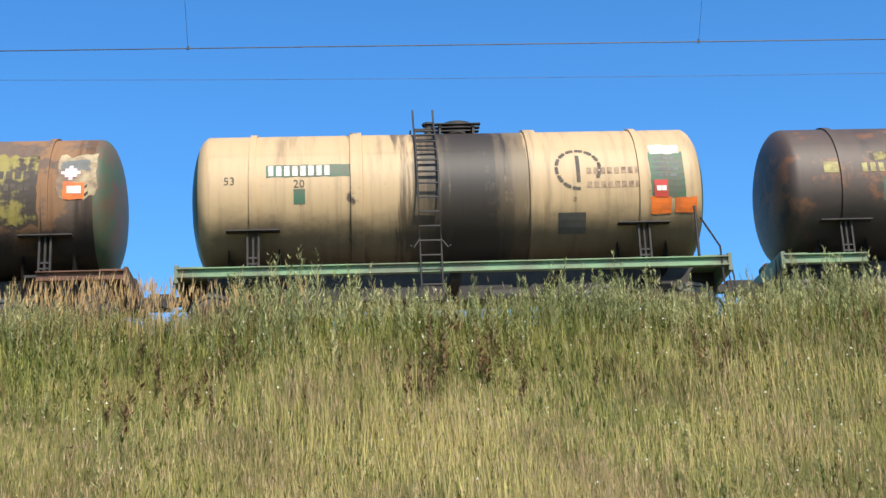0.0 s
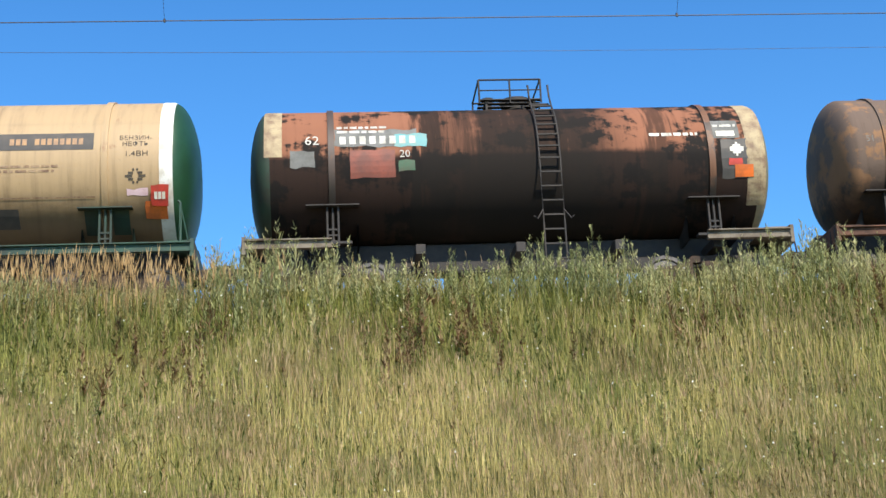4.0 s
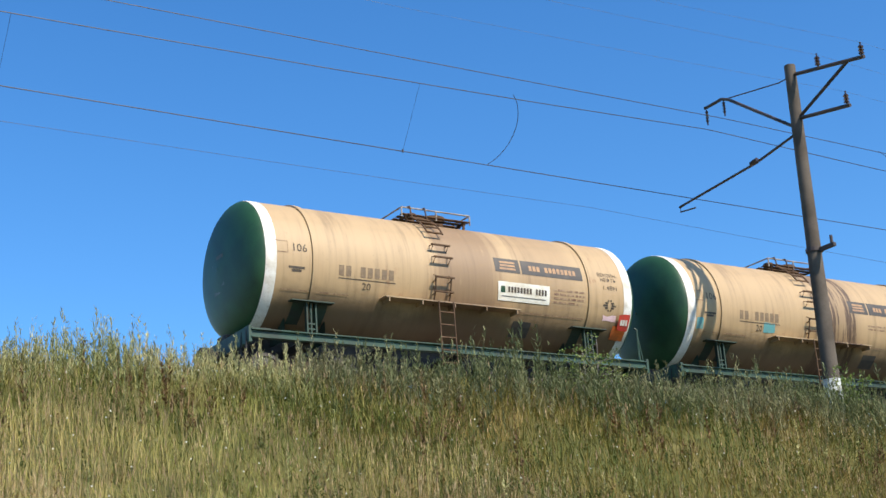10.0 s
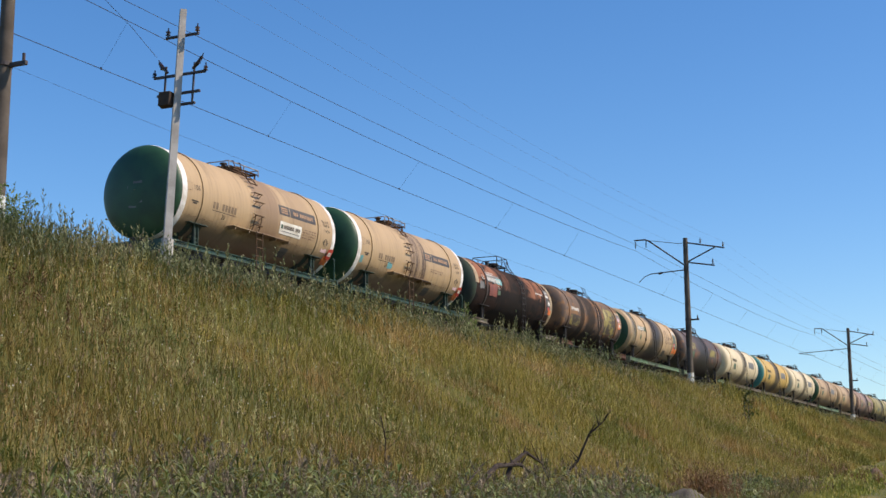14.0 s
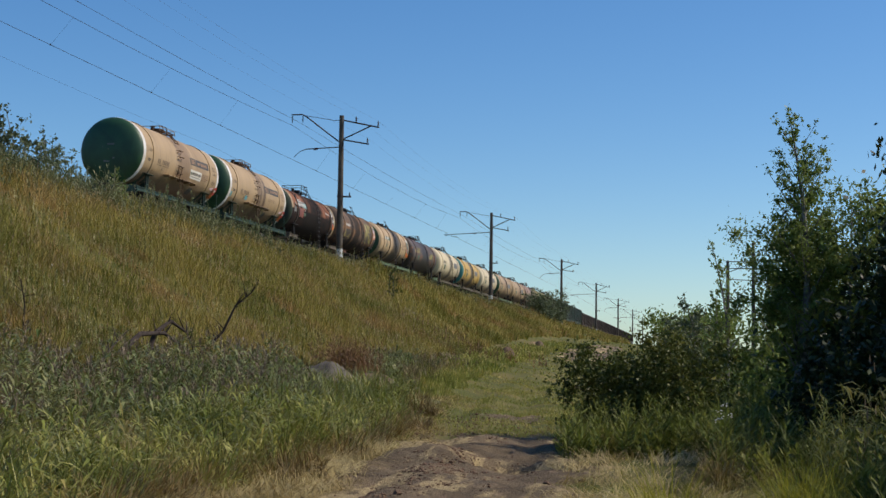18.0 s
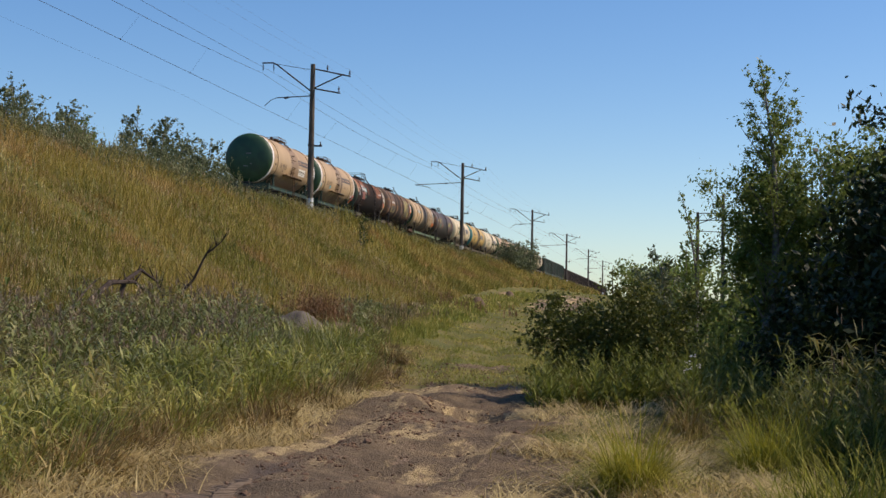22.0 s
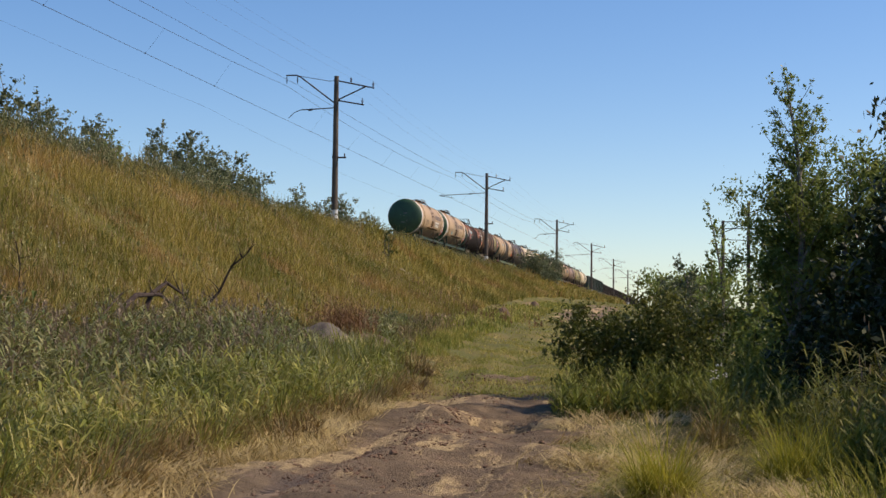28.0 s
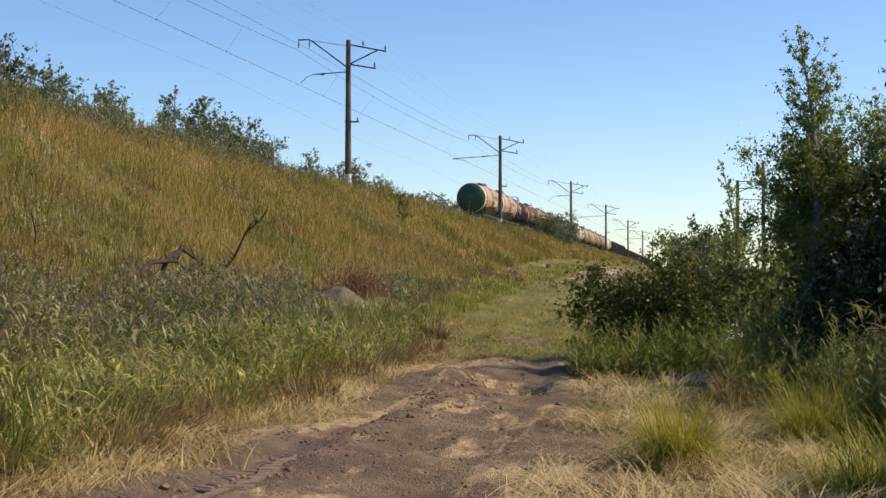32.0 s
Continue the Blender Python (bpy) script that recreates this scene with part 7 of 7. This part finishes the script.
def leaves(centres, sizes, n, leaf, rnd):
    """Small leaves strewn round the clump centres, more of them at the clumps' skins."""
    k = rnd.choice(len(centres), n, p=sizes ** 2 / (sizes ** 2).sum())
    d = rnd.normal(0, 1, (n, 3))
    d /= np.linalg.norm(d, axis=1)[:, None]
    c = centres[k] + d * (sizes[k] * np.abs(rnd.normal(0, 0.55, n)))[:, None]
    u = rnd.normal(0, 1, (n, 3))
    u /= np.linalg.norm(u, axis=1)[:, None]
    w = np.cross(u, rnd.normal(0, 1, (n, 3)))
    w /= np.linalg.norm(w, axis=1)[:, None] + 1e-6
    s = leaf * rnd.uniform(0.6, 1.3, n)[:, None]
    v = np.stack([c - u * s, c - w * s * 0.5, c + u * s, c + w * s * 0.5], 1).reshape(-1, 3)
    q = np.arange(n)[:, None] * 4
    f = (q[:, None, :] + np.array([[0, 1, 2], [0, 2, 3]])[None]).reshape(-1, 3)
    return v, f


def woody(name, label, category, x, y, height, spread_r, n, leaf, mat, seed, stems=1, low=0.15, slim=1.0, limbs=9, bark="bark", group="", sink=0.1, rise=(0.1, 0.8)):
    """Tapered stems with limbs, and a crown of leaf clumps at the limbs' ends with gaps between them."""
    rnd = np.random.RandomState(seed)
    z0 = float(land(x, y)) - sink
    ob = empty(name, label, category, pose(x, y, z0), group)
    centres, sizes = [], []
    trunk = Geo()
    for s in range(stems):
        a = rnd.uniform(0, 6.283)
        out = (0.25 if stems == 1 else 0.75) * spread_r * rnd.uniform(0.3, 1)
        hh = height * (1 if s == 0 else rnd.uniform(0.55, 0.95))
        foot = Vector((0.12 * s * math.cos(a), 0.12 * s * math.sin(a), 0))
        tipx = Vector((out * math.cos(a), out * math.sin(a), hh * 0.97))
        bow = Vector((rnd.uniform(-.1, .1) * hh, rnd.uniform(-.1, .1) * hh, 0))
        spine = [foot.lerp(tipx, t) + bow * math.sin(math.pi * t) * 0.6 for t in np.linspace(0, 1, 8)]
        r0 = 0.018 * hh * (0.8 if stems > 1 else 1)
        for k in range(7):
            trunk.tube(spine[k], spine[k + 1], r0 * (1 - k / 7.6), 7, r0 * (1 - (k + 1) / 7.6))
        limbs_n = int(limbs * 1.7)
        for k in range(limbs_n):
            t = low + (0.98 - low) * (k + rnd.uniform(0, 0.8)) / limbs_n
            p = spine[0].lerp(spine[-1], t) + bow * math.sin(math.pi * t) * 0.6
            b = rnd.uniform(0, 6.283)
            prof = math.sin(math.pi * min(1, (t - low * 0.4) / (1.12 - low * 0.4)) ** 0.75) * slim
            r = spread_r * prof * rnd.uniform(0.55, 1.1)
            q = p + Vector((r * math.cos(b), r * math.sin(b), r * rnd.uniform(*rise)))
            trunk.tube(p, q, r0 * 0.32 * (1.1 - t), 5, 0.006)
            for m in range(6):
                c = p.lerp(q, 0.25 + 0.16 * m)
                j = 0.10 * spread_r * prof
                centres.append((c.x + rnd.normal(0, j), c.y + rnd.normal(0, j), c.z + rnd.normal(0, j)))
                sizes.append(max(0.10, spread_r * prof * rnd.uniform(0.16, 0.36)))
        centres.append(tuple(spine[-1]))
        sizes.append(0.09 * spread_r + 0.08)
    part("trunk", trunk, M[bark], ob, "tapered stem with thin limbs", True)
    v, f = leaves(np.array(centres), np.array(sizes), n, leaf, rnd)
    part("crown", sheet("crown", v, f, M[mat], False), M[mat], ob, "loose crown of small leaves")
    return ob


# along the road
woody("bush", "dense dark willow bush beside the dirt road", "bush", 28.6, 1.5, 2.35, 1.6, 42000, 0.043, "leaf_dark", 3, 6, 0.05, 1.0, 8, "twig")
woody("bush", "low dark bush at the road's edge", "bush", 28.2, 2.3, 1.3, 0.75, 5000, 0.055, "leaf_dark", 4, 4, 0.05, 1.0, 6, "twig")
woody("bush", "green bush behind the tall grass", "bush", 29.6, 0.2, 1.8, 1.3, 9000, 0.055, "leaf_mid", 5, 5, 0.05, 1.0, 7, "twig")
woody("poplar", "slim young poplar with an upright leading shoot", "tree", 33.0, -1.05, 7.4, 1.15, 20000, 0.036, "leaf_mid", 6, 1, 0.10, 0.75, 40, rise=(0.9, 1.8))
woody("poplar", "young poplar with glossy leaves and several stems", "tree", 34.0, -1.9, 6.0, 1.8, 42000, 0.046, "leaf_mid", 7, 4, 0.08, 0.9, 12, rise=(0.5, 1.4))
woody("poplar", "bushy young poplar beside the thicket", "tree", 34.6, -3.4, 6.2, 2.2, 42000, 0.05, "leaf_mid", 8, 4, 0.08, 1.0, 12, rise=(0.4, 1.2))
# the thicket's trees and bushes take the leaf colour darkened for shade
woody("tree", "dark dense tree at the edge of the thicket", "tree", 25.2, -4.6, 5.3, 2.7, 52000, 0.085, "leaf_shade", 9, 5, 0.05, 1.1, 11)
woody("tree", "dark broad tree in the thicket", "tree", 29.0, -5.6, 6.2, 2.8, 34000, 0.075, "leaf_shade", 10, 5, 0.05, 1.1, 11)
# out-of-view trees, added only to cast shade on thicket and verge
woody("tree", "unseen tall tree added to shade the thicket", "tree", 24.5, -10.5, 9.5, 3.6, 14000, 0.14, "leaf_shade", 11, 4, 0.1, 1.1, 12)
woody("tree", "unseen tall tree added to shade the thicket", "tree", 30.5, -10.5, 9.5, 3.8, 14000, 0.14, "leaf_shade", 12, 4, 0.1, 1.1, 12)
woody("tree", "unseen tree added to shade the verge", "tree", 17.6, -6.9, 5.6, 2.5, 10000, 0.12, "leaf_shade", 27, 4, 0.1, 1.1, 12)
woody("tree", "unseen tree added to shade the verge", "tree", 13.2, -7.8, 6.6, 2.6, 10000, 0.12, "leaf_shade", 26, 4, 0.1, 1.1, 12)
woody("tree", "unseen tall tree added to shade the thicket", "tree", 18.5, -9.0, 8.0, 3.2, 10000, 0.14, "leaf_shade", 13, 4, 0.1, 1.1, 12)
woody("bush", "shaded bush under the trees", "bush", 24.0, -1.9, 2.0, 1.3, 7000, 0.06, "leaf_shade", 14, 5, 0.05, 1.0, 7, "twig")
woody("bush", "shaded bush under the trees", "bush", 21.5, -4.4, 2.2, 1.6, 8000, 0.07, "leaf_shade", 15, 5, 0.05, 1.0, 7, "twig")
woody("sapling", "slender sunlit sapling with sparse leaves", "sapling", 46.0, 0.45, 5.6, 0.7, 1900, 0.055, "leaf_mid", 16, 2, 0.15, 0.8, 14, rise=(0.8, 1.8))
woody("bush", "rounded green bush beyond the thicket", "bush", 60.0, 1.5, 4.2, 1.3, 5000, 0.085, "leaf_birch", 17, 4, 0.1, 1.0, 8)
woody("bush", "rounded green bush beyond the thicket", "bush", 52.0, -0.6, 3.4, 1.8, 6000, 0.085, "leaf_mid", 18, 4, 0.1, 1.0, 8)
woody("bush", "far low bush by the road", "bush", 75.0, 2.5, 2.6, 2.2, 4000, 0.10, "leaf_dark", 19, 4, 0.1, 1.0, 8)
for i, (x, y, h, r) in enumerate(((95, 2.0, 3.5, 2.6), (120, 4.0, 3.2, 3.0), (70, -4, 4.5, 3.0), (88, -8, 5.0, 3.5), (150, 6, 3.4, 3.4), (48, -7, 5.5, 3.0), (110, -9, 5, 4))):
    woody("bush", "distant green bush on the low ground", "bush", x, y, h, r, 3000, 0.16, "leaf_mid", 200 + i, 4, 0.08, 1.0, 8)
# on the bank
woody("sapling", "small dark sapling on the grassy bank", "sapling", 84.5, 20.0, 2.3, 0.42, 700, 0.06, "leaf_dark", 20, 2, 0.1, 1.0, 8)
woody("sapling", "leafy sapling among weeds on top of the bank", "sapling", 53.8, 23.9, 1.9, 0.5, 700, 0.05, "leaf_mid", 22, 2, 0.1, 1.0, 8)
woody("sapling", "leafy sapling leaning over the weeds on the bank", "sapling", 18.85, 23.8, 1.75, 0.6, 700, 0.04, "leaf_mid", 24, 3, 0.2, 1.0, 7)
woody("sapling", "leafy sapling among weeds on top of the bank", "sapling", 27.0, 23.9, 1.6, 0.6, 800, 0.045, "leaf_mid", 23, 3, 0.1, 1.0, 7)
for i, (x, h, r) in enumerate(((174, 3.4, 1.9), (180, 4.3, 2.2), (188, 3.6, 1.8), (194, 4.2, 2.0))):
    woody("bush", "green bush on the shoulder of the bank", "bush", x, 22.8 + float(bend(x)), h, r, 2600, 0.12, "leaf_birch", 230 + i, 4, 0.08, 1.0, 8, "twig")
# birches beyond the track
rr = random.Random(9)
for i in range(46):
    x = 62 + i * 3.7 + rr.uniform(-2, 2)
    woody("birch", "grey-green birch in the row beyond the track", "tree", x, 40 + rr.uniform(-1.5, 3.5) + float(bend(x)), rr.uniform(8.1, 10.3) * (1.0 if x < 112 else 0.86), rr.uniform(1.9, 2.5), 5600, 0.12, "leaf_birch", 300 + i, 2, 0.2, 1.0, 12, group="birch row", rise=(0.2, 0.8))


# ---- odd things on the ground ----
def limb(name, label, pts, r, mat, twigs=0, seed=0):
    g = Geo()
    pts = [Vector(p) for p in pts]
    n = len(pts) - 1
    for k in range(n):
        g.tube(pts[k], pts[k + 1], r * (1 - k / (n + 0.6)), 7, r * (1 - (k + 1) / (n + 0.6)))
    rn = random.Random(seed)
    for k in range(twigs):
        t = rn.uniform(0.3, 0.95) * n
        p = pts[int(t)].lerp(pts[int(t) + 1], t % 1)
        q = p + Vector((rn.uniform(-.3, .3), rn.uniform(-.3, .3), rn.uniform(-0.05, .4)))
        g.tube(p, q, r * 0.35, 5, 0.004)
        g.tube(q, q + Vector((rn.uniform(-.15, .15), rn.uniform(-.15, .15), rn.uniform(0, .2))), 0.006, 4, 0.003)
    return tagged(part(name, g, M[mat], None, smooth=True), label, "branch")


limb("dead_branch", "bare dark dead branch leaning out of the grass", [(38.2, 14.5, 1.3), (38.3, 14.3, 2.0), (38.5, 13.9, 2.5), (38.6, 13.6, 3.2), (38.7, 13.2, 3.55), (38.8, 13.0, 3.85)], 0.058, "twig", 14, 1)
limb("dead_branch", "fallen dark dead branch above the reeds", [(30.5, 13.5, 1.7), (31.6, 13.4, 2.25), (33.0, 13.4, 2.3), (34.2, 13.4, 2.0), (35.0, 13.4, 1.6)], 0.08, "twig", 10, 2)
limb("dead_branch", "arched dark dead branch above the reeds", [(32.3, 13.6, 1.5), (32.7, 13.5, 2.3), (33.4, 13.4, 2.6), (34.2, 13.3, 2.35), (34.8, 13.3, 1.8)], 0.075, "twig", 7, 3)
limb("dead_branch", "thin dead branch in the reeds", [(28.8, 13.2, 1.5), (29.8, 13.3, 1.9), (30.6, 13.3, 2.3)], 0.04, "twig", 6, 4)
limb("dead_branch", "thin bare twig standing in the grass", [(29.0, 15.0, 1.6), (28.7, 14.8, 2.8), (28.3, 14.7, 3.3)], 0.025, "twig", 7, 5)
limb("log", "pale bare log lying on the bank", [(84.6, 19.4, 5.05), (86.0, 18.7, 4.62), (87.2, 18.2, 4.3)], 0.07, "log", 1, 6)


def heap(name, label, cx, cy, rx, ry, h, mat, seed):
    rnd = np.random.RandomState(seed)
    n = 34
    u = np.linspace(-1.15, 1.15, n)
    gx, gy = np.meshgrid(u, u)
    d = np.sqrt(gx ** 2 + gy ** 2)
    px, py = cx + gx * rx, cy + gy * ry
    gz = land(px, py) - 0.12 + h * np.maximum(0, 1 - d ** 2.0) ** 0.85 * (1 + 0.18 * wave(px, py, 0.3, seed)) + rnd.uniform(-.03, .03, gx.shape)
    idx = np.arange(n * n).reshape(n, n)
    f = np.stack([idx[:-1, :-1], idx[:-1, 1:], idx[1:, 1:], idx[1:, :-1]], -1).reshape(-1, 4)
    return tagged(new(name, sheet(name, np.stack([px.ravel(), py.ravel(), gz.ravel()], -1), f, M[mat], True)), label, "heap")


heap("grey_mound", "grey gravel heap at the foot of the bank", 42.6, 11.9, 2.2, 1.4, 0.68, "gravel_grey", 61)
heap("brown_mound", "brown soil heap beside the gravel", 43.9, 10.9, 1.7, 1.1, 0.6, "brown_earth", 62)
rnd = np.random.RandomState(77)
p = np.stack([rnd.normal(44.6, 0.7, 170), rnd.normal(12.0, 0.45, 170), np.zeros(170)], -1)
p[:, 2] = land(p[:, 0], p[:, 1]) + 0.35
stuff("dry_brushwood", weed_plants(p, rnd.uniform(0.7, 1.35, 170), rnd, 22, 0.02), M["dock"], "dry brown brushwood on the heap", "brushwood")
heap("bare_scar", "pale bare earth scar on the bank", 107.3, 14.7, 3.2, 1.0, 0.45, "scar", 63)
heap("soil_bump", "dark clump of soil on the bank's foot", 104.3, 13.9, 0.7, 0.5, 0.8, "brown_earth", 64)
heap("soil_bump", "dark clump of soil on the bank's foot", 84.5, 13.1, 0.8, 0.5, 0.7, "brown_earth", 65)


def clods():
    """Loose lumps of soil along the ruts."""
    rn = random.Random(5)
    g = Geo()
    phi = (1 + 5 ** 0.5) / 2
    base = [Vector(v).normalized() for v in ((-1, phi, 0), (1, phi, 0), (-1, -phi, 0), (1, -phi, 0), (0, -1, phi), (0, 1, phi), (0, -1, -phi), (0, 1, -phi), (phi, 0, -1), (phi, 0, 1), (-phi, 0, -1), (-phi, 0, 1))]
    faces = [(0, 11, 5), (0, 5, 1), (0, 1, 7), (0, 7, 10), (0, 10, 11), (1, 5, 9), (5, 11, 4), (11, 10, 2), (10, 7, 6), (7, 1, 8), (3, 9, 4), (3, 4, 2), (3, 2, 6), (3, 6, 8), (3, 8, 9), (4, 9, 5), (2, 4, 11), (6, 2, 10), (8, 6, 7), (9, 8, 1)]
    for k in range(3600):
        if k < 1500:
            t = rn.uniform(0, 1)
            u = rn.choice((11.5, 15.0, 16.5, 19.5, 20.5, 21.5, 24.0)) + rn.gauss(0, 0.7)
            x, y = u, float(road_y(u)) + 0.4 + rn.gauss(0, 0.25) - 0.05 * (u - 18)
        else:
            x = rn.uniform(9, 40)
            y = float(road_y(x)) + rn.gauss(0, 1.1)
        r = rn.uniform(0.007, 0.024) * (2.0 if rn.random() < 0.06 else 1)
        z = float(land(x, y)) + 0.03
        g.add([Vector((x, y, z)) + Vector((v.x * rn.uniform(.7, 1.5), v.y * rn.uniform(.7, 1.5), v.z * rn.uniform(.5, 1))) * r for v in base], faces)
    tagged(part("soil_clods", g, M["clod"]), "dry brown clods of soil thrown up by wheels", "soil", kind="stuff")


clods()


def tread_marks():
    """Rows of low soil ribs pressed by tyre lugs along the ruts."""
    rn = random.Random(15)
    g = Geo()
    for x0, x1, off, way in ((8.5, 13.8, 0.95, 1), (9.0, 12.6, 0.5, -1)):
        x = x0
        while x < x1:
            if rn.random() > 0.12:
                y = float(road_y(x)) + off + 0.06 * math.sin(x * 1.7)
                z = float(land(x, y)) + 0.033
                m = Matrix.Rotation(way * radians(62) + rn.uniform(-.06, .06), 3, "Z")
                g.box((x, y, z), (0.30 * rn.uniform(0.7, 1.1), 0.06, 0.03), m, 0.9)
            x += 0.105
    tagged(part("tread_marks", g, M["tread_soil"]), "ribbed tyre tread marks pressed into the road soil", "soil", kind="stuff")


M["tread_soil"] = plain("pressed_grey_brown_soil", (0.22, 0.168, 0.118), (0.15, 0.118, 0.085), 4.0, 0.95, bump=0.8, fine=30)
tread_marks()


def far_mast(x, y, top, gantry=False):
    w = empty("far_mast", "distant dark line mast", "mast", pose(x, y, float(land(x, y)) - 0.2), group="far masts")
    part("pole", Geo().tube((0, 0, 0), (0, 0, top), 0.22, 8, 0.15), M["concrete"], w)
    part("arm", Geo().line([(0, 0, top - 1.2), (0, -2.6, top - 0.2)], 0.05).line([(0, 0, top - 1.9), (0, -2.8, top - 2.0)], 0.04), M["iron"], w)
    return w


far_mast(150, 1.0, 9.2)
far_mast(158, -1.6, 11.5)
g = Geo()
for z in (0.0, 0.7):
    g.line([(0, 0, z), (0, -14, z)], 0.05)
for k in range(14):
    g.line([(0, -k, 0), (0, -k - 0.5, 0.7), (0, -k - 1, 0)], 0.03)
gan = tagged(part("gantry", g, M["iron"]), "distant lattice gantry between line masts", "gantry", "far masts")
gan.location = (150, 1.0, float(land(150, 1.0)) + 8.2)


# ---- what moves ----
def motions():
    """The train rolls past at an even 23 km/h."""
    knots = [(0.0, -47.09), (2.5, -31.07), (4.5, -18.35), (6.0, -8.72), (7.5, 0.85), (9.0, 10.6), (11.0, 23.35), (13.0, 36.2), (14.5, 45.8),
             (16.5, 58.6), (19.0, 74.64), (22.0, 94.0), (25.5, 116.7), (28.0, 132.98), (30.0, 146.0), (32.0, 159.1)]
    for w, u in TRAIN:
        rows = []
        for t, s in knots:
            x = u + s
            slope = float(bend(x + 1) - bend(x - 1)) / 2
            rows.append((t, pose(x, TRACK_Y + float(bend(x)), RAIL, 0, 0, math.degrees(math.atan(slope)))))
        walk(w, rows)
    # wheels of the tank wagons turn with the way they roll
    ts = [round(k * 0.1, 1) for k in range(321)]
    way = np.interp(ts, [k[0] for k in knots], [k[1] for k in knots])
    for sets in WHEELS[:8]:
        for wheel in sets:
            x = wheel.location.x
            walk(wheel, [(t, pose(x, 0, 0.475, 0, math.degrees((s - way[0]) / 0.475), 0)) for t, s in zip(ts, way)])


motions()
